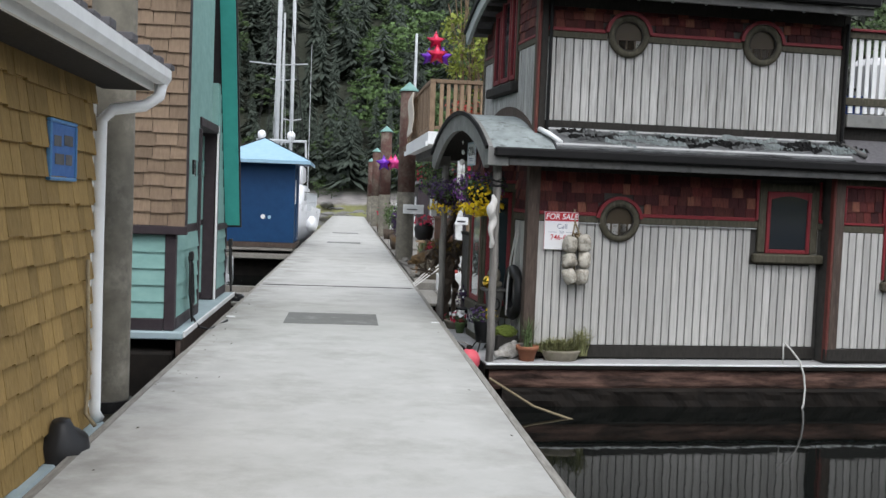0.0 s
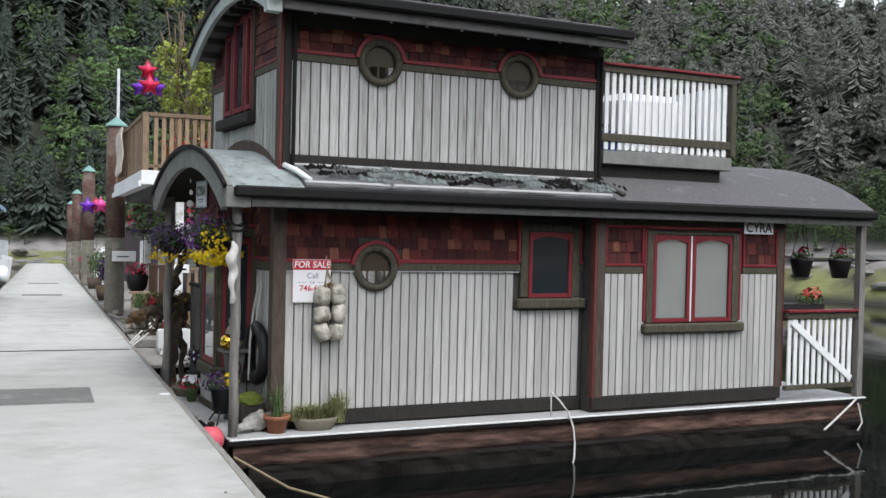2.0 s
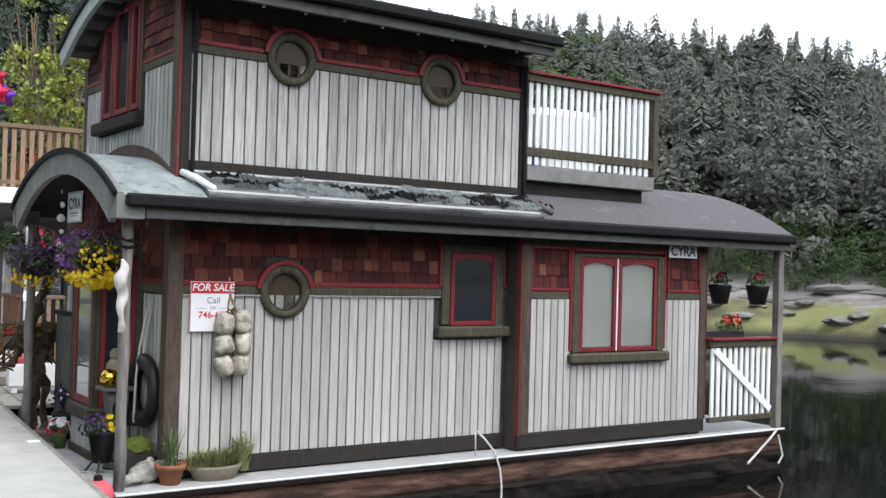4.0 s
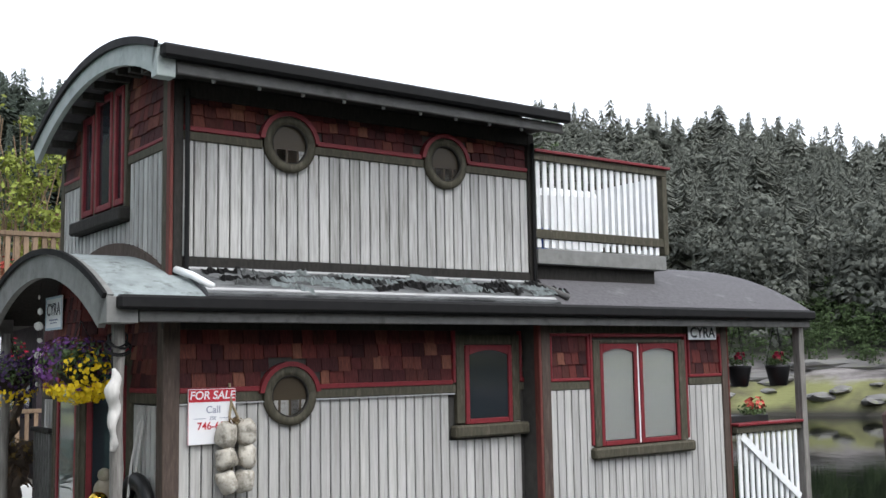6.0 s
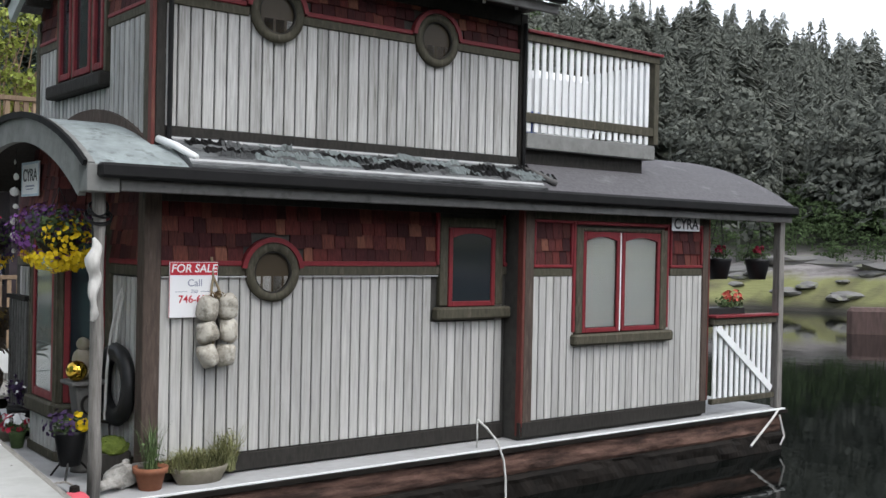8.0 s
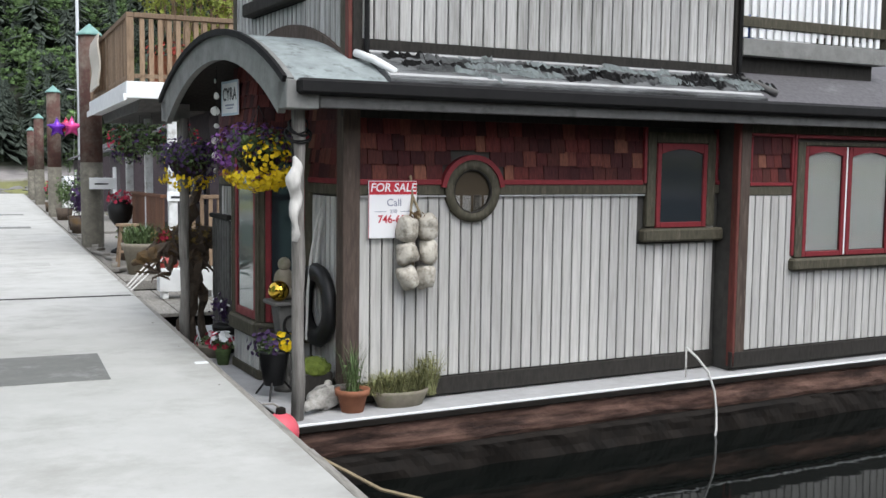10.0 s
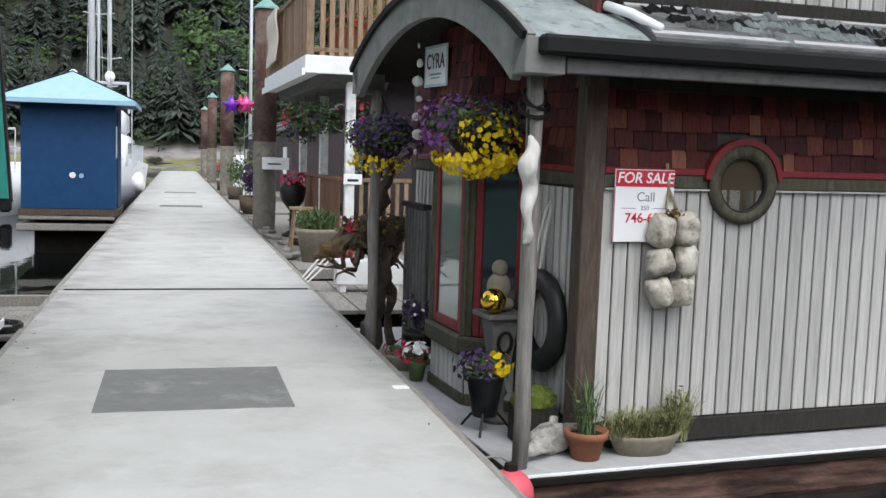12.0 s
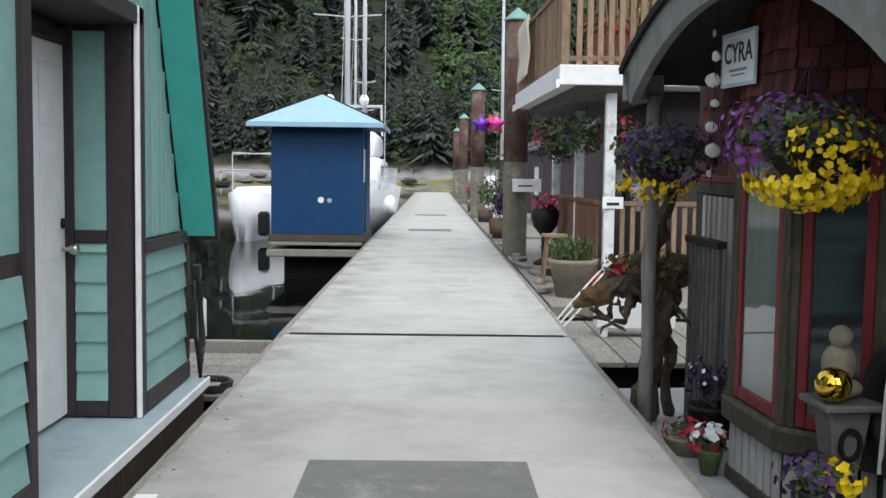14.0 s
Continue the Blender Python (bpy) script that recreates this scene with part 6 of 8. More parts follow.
limb("leg", [(0.12, 0.10, 0.0), (0.18, 0.06, 0.45), (0.20, 0.0, 0.85), (0.14, 0.0, 1.0)], (0.10, 0.08, 0.09, 0.11))
limb("leg", [(0.36, 0.22, 0.0), (0.32, 0.12, 0.5), (0.20, 0.02, 0.95)], (0.045, 0.04, 0.06))
limb("body", [(0.42, 0.05, 1.10), (0.16, 0.02, 1.04), (-0.12, 0.0, 0.98)], (0.10, 0.13, 0.09), "mossy orange-brown body")
limb("head", [(-0.08, 0.0, 0.98), (-0.26, -0.02, 0.92), (-0.42, -0.03, 0.86)], (0.085, 0.065, 0.04))
limb("neck_branch", [(0.0, 0.0, 1.0), (0.14, 0.0, 1.25), (0.24, 0.0, 1.52), (0.33, 0.0, 1.80)], (0.075, 0.06, 0.05, 0.03))
bm = bmesh.new()
leaves(bm, (0.12, 0.0, 1.10), 0.36, 0.16, 0.16, 420, 0.022, 91, 0.6)
part("moss_cover", bm, surf("ochre_moss", (0.16, 0.11, 0.035), (0.08, 0.06, 0.025), 0.9, grain=14, bump=0, islands=0.4), dw, "ochre moss and lichen")
for k in range(22):
    x = rd.uniform(-0.3, 0.38)
    limb("twig", [(x, 0, 1.0), (x + rd.uniform(-0.15, 0.15), rd.uniform(-0.15, 0.1), 1.0 + rd.uniform(-0.25, 0.2)), (x + rd.uniform(-0.3, 0.3), rd.uniform(-0.25, 0.15), 1.0 + rd.uniform(-0.4, 0.3))], (0.03, 0.02, 0.008))
bm = bmesh.new()
leaves(bm, (-0.1, -0.02, 1.10), 0.10, 0.06, 0.07, 60, 0.03, 90, 0.2)
part("red_bow", bm, PINK, dw, "faded red bow")
# dark picket rail behind it
pk = thing("porch_railing", HM @ pose(2.05, 2.55, FD), "dark grey picket railing beside the bay window", "railing")
for k in range(7):
    bm = bmesh.new()
    box(bm, 0, 0.085 * k, 0.0, 0.03, 0.085 * k + 0.05, 1.30, 0.005)
    part("picket", bm, FASCIA, pk)
bm = bmesh.new()
box(bm, -0.02, -0.02, 1.305, 0.05, 0.60, 1.35, 0.005)
part("top_rail", bm, DARKOLIVE, pk)
# ---- golden shingled float house ----
XY = -1.52
yh = thing("shingled_float_house", pose(0, -0.42, 0), "float house clad in golden cedar shingles with a white gutter", "house")
bm = bmesh.new()
box(bm, XY - 3.5, -16.0, -0.45, XY, -4.90, 2.25)
ywall = part("wall", bm, DARKOLIVE, yh)
shingle_field(ywall, pose(XY, 0, 0, 0, 0, 90), YELLOWSHINGLE, -8.2, -4.90, -0.05, 2.15, 0.158, (0.12, 0.15, 0.19, 0.23), None, 31, 0.036)
bm = bmesh.new()
prism(bm, [(XY - 1.75, 3.35), (XY + 0.33, 2.29), (XY + 0.33, 2.22), (XY - 1.75, 3.27), (XY - 3.9, 2.20), (XY - 3.9, 2.27)], -16.2, -4.62, "y")
part("roof", bm, ROOFING, yh, "dark shingled roof with ragged moss")
bm = bmesh.new()
strip(bm, [(XY + 0.34, 2.27), (XY + 0.34, 2.20), (XY + 0.36, 2.17), (XY + 0.42, 2.17), (XY + 0.445, 2.21), (XY + 0.445, 2.27)], [(XY + 0.352, 2.27), (XY + 0.352, 2.205), (XY + 0.368, 2.182), (XY + 0.412, 2.182), (XY + 0.433, 2.215), (XY + 0.433, 2.27)], -16.2, -4.60, "y")
part("gutter", bm, WHITEPAINT, yh, "white gutter")
# soffit coloured dark to give the shadow behind the gutter
bm = bmesh.new()
box(bm, XY + 0.003, -16.1, 2.13, XY + 0.312, -4.62, 2.15)
part("soffit", bm, DARKOLIVE, yh)
bm = bmesh.new()
box(bm, XY + 0.315, -16.1, 2.13, XY + 0.337, -4.62, 2.20)
part("fascia", bm, WHITEPAINT, yh)
bm = bmesh.new()
tube(bm, [(XY + 0.39, -4.66, 2.17), (XY + 0.38, -4.68, 2.09), (XY + 0.30, -4.74, 2.02), (XY + 0.12, -4.84, 1.98), (XY + 0.055, -4.88, 1.90), (XY + 0.05, -4.88, 1.2), (XY + 0.05, -4.88, 0.02), (XY + 0.07, -4.84, -0.04)], 0.04, 8)
part("downspout", bm, WHITEPAINT, yh, "white downspout", True)
bm = bmesh.new()
box(bm, XY + 0.002, -4.935, -0.05, XY + 0.024, -4.87, 2.07, 0.004)
part("corner_board", bm, WHITEPAINT, yh)
for k in range(26):
    y = -8.6 + k * 0.16
    bm = bmesh.new()
    box(bm, XY + 0.30, y, 2.285, XY + 0.40 + 0.05 * math.sin(k * 2.3), y + 0.14, 2.31 + 0.01 * (k % 3), 0.004)
    part("roof_shingle", bm, ROOFING, yh)
bm = bmesh.new()
box(bm, XY - 0.2, -16, -0.70, XY + 0.10, -4.8, -0.06, 0.01)
part("float_edge", bm, PORCHGREY, yh)
bl = thing("house_name_plaque", pose(XY + 0.02, -6.36, 1.52, 0, 0, 90), "blue wooden name plaque with faded lettering", "plaque")
bars(bl, "board", surf("blue_plaque", (0.06, 0.16, 0.40), (0.04, 0.11, 0.3), 0.5, grain=12, bump=0.1), (0, -0.02, 0, 0.50, 0, 0.30))
bars(bl, "frame", surf("blue_plaque_edge", (0.10, 0.27, 0.52), None, 0.5, bump=0.1), (-0.02, -0.03, -0.02, 0.52, 0, 0.0), (-0.02, -0.03, 0.30, 0.52, 0, 0.32), (-0.02, -0.03, 0, 0, 0, 0.30), (0.50, -0.03, 0, 0.52, 0, 0.30))
for k, (a, b, z) in enumerate(((0.06, 0.20, 0.17), (0.26, 0.44, 0.18), (0.08, 0.26, 0.07), (0.30, 0.43, 0.07))):
    bars(bl, "faded_word", FASCIA, (a, -0.023, z, b, -0.0205, z + 0.06), bevel=0)
bm = bmesh.new()
tube(bm, [(XY + 0.05, -5.12, 1.02), (XY + 0.055, -5.10, 0.6), (XY + 0.06, -5.08, 0.25), (XY + 0.05, -5.10, 0.05), (XY + 0.12, -5.14, -0.02)], 0.014, 6)
solid("yellow_rope", bm, ROPE, pose(0, -0.42, 0), "yellowish rope hanging down the shingled wall", "rope", smooth=True)
bm = bmesh.new()
lathe(bm, [(0.0, -0.34), (0.10, -0.34), (0.15, -0.22), (0.16, 0.0), (0.14, 0.16), (0.07, 0.22), (0.05, 0.27), (0.0, 0.27)], 16)
solid("boat_fender", bm, BLACK, pose(XY + 0.10, -6.2, -0.10, 14, 0, 0), "black rubber fender squeezed against the dock", "fender", smooth=True)
# round pile between the two houses
pl = thing("mooring_pile", pose(-1.56, -4.55, 0), "stout weathered steel pile with peeling coating", "pile", "mooring piles")
bm = bmesh.new()
cyl(bm, (0, 0, -3), (0, 0, 2.9), 0.155, n=28)
part("shaft", bm, PILE, pl, smooth=True)
bm = bmesh.new()
strip(bm, [(0.18 * math.cos(a), 0.18 * math.sin(a)) for a in np.linspace(0, 6.2832, 25)], [(0.14 * math.cos(a), 0.14 * math.sin(a)) for a in np.linspace(0, 6.2832, 25)], -0.12, -0.04, "z")
part("collar", bm, IRON, pl)

# ---- green float house with the white door ----
XG = -1.60
gh = thing("green_float_house", pose(0, 0, 0), "two-storey float house in sea-green siding and tan shingles", "house")
YB, YA, YC, YE = -1.60, 0.05, 1.59, 2.76


def gpart(name, material, *q, label="", bevel=0.006):
    return bars(gh, name, material, *q, label=label, bevel=bevel)


gpart("float", TARRED, (-7.0, YB - 0.2, -1.1, XG + 0.04, YE + 0.1, -0.12), bevel=0.02)
gpart("porch_floor", PORCHGREY, (-2.05, YB - 0.12, 0.0, XG + 0.13, YE + 0.02, 0.075), label="pale blue-grey porch floor", bevel=0.01)
gpart("porch_skirt", BOARDBROWN, (XG + 0.06, YB - 0.1, -0.32, XG + 0.11, YE, -0.002), label="dark porch skirt")
gpart("porch_nosing", WHITEPAINT, (XG + 0.132, YB - 0.12, 0.02, XG + 0.15, YE + 0.02, 0.085))
lowbox = gpart("lower_wall", PURPLEBROWN, (-6.0, YB, 0.077, XG, YA, 1.12), label="sea-green clapboard wall", bevel=0)
gpart("upper_body", PURPLEBROWN, (-6.0, YA + 0.3, 0.0, -2.06, 1.1, 4.6), bevel=0)


def clapboards(parent, m, L, z0, z1, step=0.165, material=TEALSIDING):
    """Overlapping boards; x along the wall, outward -y."""
    z = z0
    while z < z1 - 0.03:
        h = min(step, z1 - z)
        bm = bmesh.new()
        prism(bm, [(0, z), (-0.028, z), (-0.008, z + h + 0.012), (0, z + h + 0.012)], 0.0, L, "x")
        ob = part("clapboard", bm, material, parent)
        ob.matrix_basis = m
        z += step


clapboards(lowbox, pose(-3.4, YB, 0, 0, 0, 0), 3.4 + XG - 0.07, 0.20, 1.02)
clapboards(lowbox, pose(XG, YB + 0.08, 0, 0, 0, 90), YA - YB - 0.16, 0.20, 1.02)
gpart("corner_post", PURPLEBROWN, (XG - 0.075, YB - 0.035, 0.08, XG + 0.03, YB + 0.07, 1.05), label="purple-brown corner board")
gpart("corner_post", PURPLEBROWN, (XG - 0.06, YA - 0.07, 0.08, XG + 0.03, YA + 0.01, 2.2))
gpart("skirt_board", PURPLEBROWN, (-3.4, YB - 0.04, 0.078, XG - 0.08, YB - 0.002, 0.195))
gpart("skirt_board", PURPLEBROWN, (XG + 0.002, YB + 0.075, 0.08, XG + 0.035, YA - 0.075, 0.195))
# overhanging shingled upper wall that faces along the dock
tan = gpart("shingled_wall", PURPLEBROWN, (-4.0, YB - 0.05, 1.125, XG + 0.12, YB + 0.10, 5.2), label="upper wall of tan shingles", bevel=0)
shingle_field(tan, pose(0, YB - 0.05, 0), BROWNSHINGLE, -3.0, XG + 0.12, 1.13, 4.3, 0.132, (0.17, 0.21, 0.25), None, 40, 0.03)
gpart("side_wall", TEALSIDING, (-2.05, YB + 0.103, 1.122, XG - 0.004, YA + 0.0, 4.6), label="green wall beside the shingles", bevel=0)
gpart("edge_board", PURPLEBROWN, (XG + 0.004, YB + 0.103, 1.06, XG + 0.05, YB + 0.18, 4.6))
gpart("drip_board", PURPLEBROWN, (-3.4, YB - 0.09, 1.04, XG + 0.14, YB - 0.003, 1.125))
# alcove: back wall with the door, far side wall, lintel
gpart("alcove_back", TEALSIDING, (-2.058, YA + 0.0, 0.077, -2.03, YC + 0.02, 2.30), bevel=0)
dr = gpart("door", WHITEPAINT, (-2.026, 0.78, 0.10, -1.985, 1.585, 2.12), label="white six-panel door, closed")
for y0, y1 in ((0.86, 1.14), (1.22, 1.50)):
    for z0, z1 in ((0.25, 0.85), (0.98, 1.55), (1.68, 2.0)):
        bars(dr, "panel", WHITEPAINT, (-1.984, y0, z0, -1.979, y1, z1), bevel=0.002)
bm = bmesh.new()
cyl(bm, (-1.98, 1.52, 1.02), (-1.93, 1.52, 1.02), 0.012, n=10)
ball(bm, (-1.915, 1.52, 1.02), 0.03, sub=3)
part("knob", bm, plain("brushed_steel", (0.5, 0.49, 0.46), 0.3, 1.0), dr, "steel door knob", True)
bm = bmesh.new()
cyl(bm, (-1.984, 1.52, 1.16), (-1.955, 1.52, 1.16), 0.028, n=14)
part("deadbolt", bm, IRON, dr, smooth=True)
bars(dr, "door_frame", PURPLEBROWN, (-2.028, 0.70, 0.08, -1.96, 0.775, 2.2), (-2.028, 1.588, 0.08, -1.96, 1.64, 2.2), (-2.028, 0.775, 2.125, -1.96, 1.588, 2.2))
far = gpart("alcove_side", PURPLEBROWN, (-2.05, YC + 0.025, 0.08, XG - 0.005, YC + 0.09, 2.32), label="purple-brown framed side wall with green panels", bevel=0)
bars(far, "stile", PURPLEBROWN, (-2.02, YC - 0.005, 0.08, -1.94, YC + 0.023, 2.3), (-1.76, YC - 0.005, 0.08, XG - 0.02, YC + 0.023, 2.3))
bars(far, "crosspiece", PURPLEBROWN, (-1.938, YC - 0.005, 1.05, -1.762, YC + 0.023, 1.12), (-1.938, YC - 0.005, 0.085, -1.762, YC + 0.023, 0.17))
bars(far, "green_panel", TEALSIDING, (-1.937, YC + 0.008, 1.122, -1.763, YC + 0.024, 2.2), bevel=0)
clapboards(far, pose(-1.937, YC + 0.024, 0), 0.173, 0.175, 1.045)
gpart("lintel", PURPLEBROWN, (-2.03, YA - 0.01, 2.24, XG + 0.02, YC + 0.1, 2.34))
gpart("white_corner", WHITEPAINT, (XG - 0.003, YC - 0.012, 0.078, XG + 0.025, YC + 0.02, 2.34), label="narrow white corner bead")
# dock-facing wall beyond the alcove
fw = gpart("dock_wall", PURPLEBROWN, (-2.0, YC + 0.092, 0.078, XG - 0.012, YE, 1.06), label="sea-green dock-facing wall", bevel=0)


def slope_y(z):
    """Where the steep roof's underside stands at a height."""
    return 2.66 - (z - 1.03) / 2.37


bm = bmesh.new()
prism(bm, [(YC + 0.092, 1.062), (slope_y(1.062), 1.062), (slope_y(2.9), 2.9), (YC + 0.092, 2.9)], -2.0, XG - 0.012, "x")
part("gable_wall", bm, TEALSIDING, gh)
clapboards(fw, pose(XG - 0.012, YC + 0.13, 0, 0, 0, 90), YE - YC - 0.20, 0.20, 0.98)
bars(fw, "band", PURPLEBROWN, (XG - 0.012, YC + 0.10, 0.985, XG + 0.03, YE + 0.01, 1.06), (XG - 0.012, YC + 0.03, 0.08, XG + 0.02, YC + 0.125, 2.34), (XG - 0.012, YC + 0.125, 0.085, XG + 0.022, YE, 0.195), (XG - 0.012, YE - 0.065, 0.2, XG + 0.02, YE, 0.98))
for k in range(9):
    y = YC + 0.18 + 0.103 * k
    piece("plank", plank_mesh("plank", 0.10, min(1.8, 1.03 + 2.37 * (2.66 - y - 0.05) - 1.065), 0.014, TEALSIDING), fw, pose(XG - 0.012, y, 1.065, 0, 0, 90))
gpart("lintel_wall", TEALSIDING, (-2.0, YA + 0.002, 2.342, XG - 0.006, 1.09, 4.6), label="green wall above the alcove", bevel=0)
# steep bright teal barge board with a dark roof edge
bm = bmesh.new()
prism(bm, [(slope_y(1.03), 1.03), (slope_y(1.03) + 0.05, 1.03), (slope_y(4.9) + 0.05, 4.9), (slope_y(4.9), 4.9)], XG + 0.005, XG + 0.20, "x")
part("rake_board", bm, TEALBRIGHT, gh, "steep bright teal underside of the roof edge")
bm = bmesh.new()
prism(bm, [(slope_y(1.0) + 0.052, 1.0), (slope_y(1.0) + 0.11, 1.0), (slope_y(4.92) + 0.11, 4.92), (slope_y(4.92) + 0.052, 4.92)], -6.0, XG + 0.22, "x")
part("steep_roof", bm, PURPLEBROWN, gh, "steep dark roof slope")
lamp = thing("porch_lamp", pose(XG - 0.04, -0.72, 1.72), "small square glass porch lamp", "wall lamp")
bars(lamp, "bracket", IRON, (0.072, 0.0, -0.06, 0.10, 0.09, 0.10))
bars(lamp, "glass_box", CLEAR, (0.10, -0.01, -0.08, 0.20, 0.10, 0.09))
# cable coils
for y in (-0.95, 2.68):
    cb = thing("shore_power_cable", pose(XG + 0.06, y, 0), "black shore-power cable hung on the wall", "cable", "shore-power cables")
    for k in range(4):
        bm = bmesh.new()
        d = 0.03 * k
        tube(bm, [(0.0, 0, 0.78), (0.02, 0.05 + d, 0.7), (0.03, 0.08 + d, 0.42), (0.04, 0.04 + d, 0.14 + 0.05 * k), (0.05, -0.02, 0.10 + 0.05 * k), (0.03, -0.07 - d * 0.4, 0.4), (0.02, -0.04, 0.70), (0, 0, 0.78)], 0.013, 6)
        part("loop", bm, BLACK, cb, smooth=True)
    bm = bmesh.new()
    box(bm, 0.0, -0.04, 0.74, 0.05, 0.04, 0.84, 0.01)
    part("hook", bm, BLACK, cb)
bm = bmesh.new()
tube(bm, [(-1.50, -0.45, 0.14), (-1.44, -0.35, 0.02), (-1.36, -0.15, -0.03), (-1.30, 0.1, -0.02), (-1.22, 0.35, 0.014)], 0.014, 6)
solid("cable_tail", bm, BLACK, pose(0, -0.45, 0), "black cable running from the house to the dock", "cable")
bm = bmesh.new()
box(bm, XG + 0.03, 2.80, 0.32, XG + 0.10, 2.92, 0.60, 0.02)
solid("white_fender", bm, WHITEPAINT, pose(0, 0, 0), "white plastic fender hung at the corner", "fender")
# low boarding platform past the house
bp = thing("boarding_platform", pose(0, 0, 0), "small grey planked platform beside the dock", "platform")
for k in range(6):
    bm = bmesh.new()
    box(bm, -2.6, 3.0 + 0.29 * k, -0.14, -1.36, 3.0 + 0.29 * k + 0.27, -0.10, 0.006)
    part("plank", bm, KERB, bp)
bm = bmesh.new()
box(bm, -2.6, 4.76, -0.30, -1.35, 4.83, 0.0, 0.008)
part("edge_timber", bm, KERB, bp)
bm = bmesh.new()
box(bm, -2.5, 3.1, -1.1, -1.5, 4.7, -0.145)
part("float", bm, TARRED, bp)
bm = bmesh.new()
for k in range(5):
    a = k * 1.3
    tube(bm, [(-1.45 + 0.1 * math.cos(a + 0.6 * j), 2.98 + 0.10 * math.sin(a + 0.6 * j), -0.08 + 0.02 * k + 0.004 * j) for j in range(11)], 0.014, 6)
solid("rope_heap", bm, BLACK, pose(0, 0, 0), "heap of black and white line by the dock", "rope")

# ---- blue shed on its float ----
SX0, SX1, SY0, SY1 = -3.38, -1.45, 17.9, 20.4
sd = thing("blue_shed", pose(0, 0, 0), "deep blue square shed with a pale blue hip roof", "shed")
bars(sd, "wall", SHEDBLUE, (SX0, SY0, 0.14, SX1, SY1, 2.42), bevel=0.01)
bars(sd, "floor_frame", BOARDBROWN, (SX0 - 0.05, SY0 - 0.06, 0.0, SX1 + 0.05, SY1 + 0.05, 0.135), label="brown timber floor frame")
ex = 0.45
bm = bmesh.new()
base = [bm.verts.new(q) for q in ((SX0 - ex, SY0 - ex, 2.48), (SX1 + ex, SY0 - ex, 2.48), (SX1 + ex, SY1 + ex, 2.48), (SX0 - ex, SY1 + ex, 2.48))]
top = [bm.verts.new(q) for q in (((SX0 + SX1) / 2, (SY0 + SY1) / 2 - 0.25, 3.16), ((SX0 + SX1) / 2, (SY0 + SY1) / 2 + 0.25, 3.16))]
for f in ((base[0], base[1], top[0]), (base[1], base[2], top[1], top[0]), (base[2], base[3], top[1]), (base[3], base[0], top[0], top[1])):
    bm.faces.new(f)
bm.faces.new(base[::-1])
roof = part("hip_roof", bm, SHEDROOF, sd, "pale blue metal hip roof")
for a, b in ((Vector((SX0 - ex, SY0 - ex, 2.485)), Vector(((SX0 + SX1) / 2, (SY0 + SY1) / 2 - 0.25, 3.165))), (Vector((SX1 + ex, SY0 - ex, 2.485)), Vector(((SX0 + SX1) / 2, (SY0 + SY1) / 2 - 0.25, 3.165)))):
    bm = bmesh.new()
    tube(bm, [a, b], 0.018, 6)
    part("hip_cap", bm, GUTTER, roof, "dark hip line")
bars(sd, "roof_trim", SHEDROOF, (SX0 - ex, SY0 - ex, 2.38, SX1 + ex, SY0 - ex + 0.03, 2.478), (SX1 + ex - 0.03, SY0 - ex + 0.031, 2.38, SX1 + ex, SY1 + ex, 2.478), (SX0 - ex, SY0 - ex + 0.031, 2.38, SX0 - ex + 0.03, SY1 + ex, 2.478))
bars(sd, "soffit", SHEDBLUE, (SX0 - ex + 0.031, SY0 - ex + 0.031, 2.43, SX1 + ex - 0.031, SY1 + ex - 0.001, 2.445), bevel=0)
bars(sd, "side_door", SHEDBLUE, (SX1 + 0.002, SY0 + 0.6, 0.16, SX1 + 0.03, SY0 + 1.5, 2.3))
bars(sd, "side_window", WHITEPAINT, (SX1 + 0.002, SY0 + 0.15, 1.25, SX1 + 0.02, SY0 + 0.42, 1.95))
bm = bmesh.new()
cyl(bm, (-2.33, SY0 - 0.02, 0.87), (-2.33, SY0 - 0.001, 0.87), 0.065, n=18)
part("vent_disc", bm, WHITEPAINT, sd, "round white vent")
bm = bmesh.new()
cyl(bm, (-2.15, SY0 - 0.02, 0.86), (-2.15, SY0 - 0.001, 0.86), 0.05, n=16)
part("vent_disc", bm, SHEDROOF, sd, "pale blue vent")
bf = thing("shed_float", pose(0, 0, 0), "weathered timber float under the shed", "float")
bars(bf, "timber", KERB, (SX0 - 0.05, SY0 - 0.05, -0.10, SX1, SY1 + 0.2, -0.005), (SX0 - 0.1, SY0 - 0.02, -0.34, SX1 - 0.05, SY1 + 0.2, -0.18), bevel=0.02)
bars(bf, "log", TARRED, (SX0 + 0.2, SY0 + 0.5, -1.2, SX1 - 0.1, SY1, -0.345), bevel=0.05)
# ---- timber float house with the balcony, further along the dock ----
bh = thing("balcony_float_house", pose(0, 0, 0), "brown timber float house with a wooden balcony over white eaves", "house")
bars(bh, "float", TARRED, (1.75, 8.6, -1.1, 7.0, 22.0, -0.30), bevel=0.03)
bars(bh, "deck", KERB, (1.50, 8.6, -0.30, 7.0, 22.0, -0.16), label="weathered planked side deck")
# wall colour darker than the upper wall's, to hold the eave's shade
bw = bars(bh, "wall", PURPLEBROWN, (3.3, 11.4, -0.158, 7.0, 16.4, 2.70), label="brown timber wall, darkened for the shade under the eave", bevel=0)
bars(bh, "house_window", GLASS, (3.25, 11.8, 0.9, 3.298, 12.9, 2.0), (3.25, 13.6, 0.9, 3.298, 15.0, 2.0), bevel=0)
# the balcony's floor, white below, turned a little towards the dock
BAL = pose(1.77, 10.5, 0, 0, 0, 1.8)


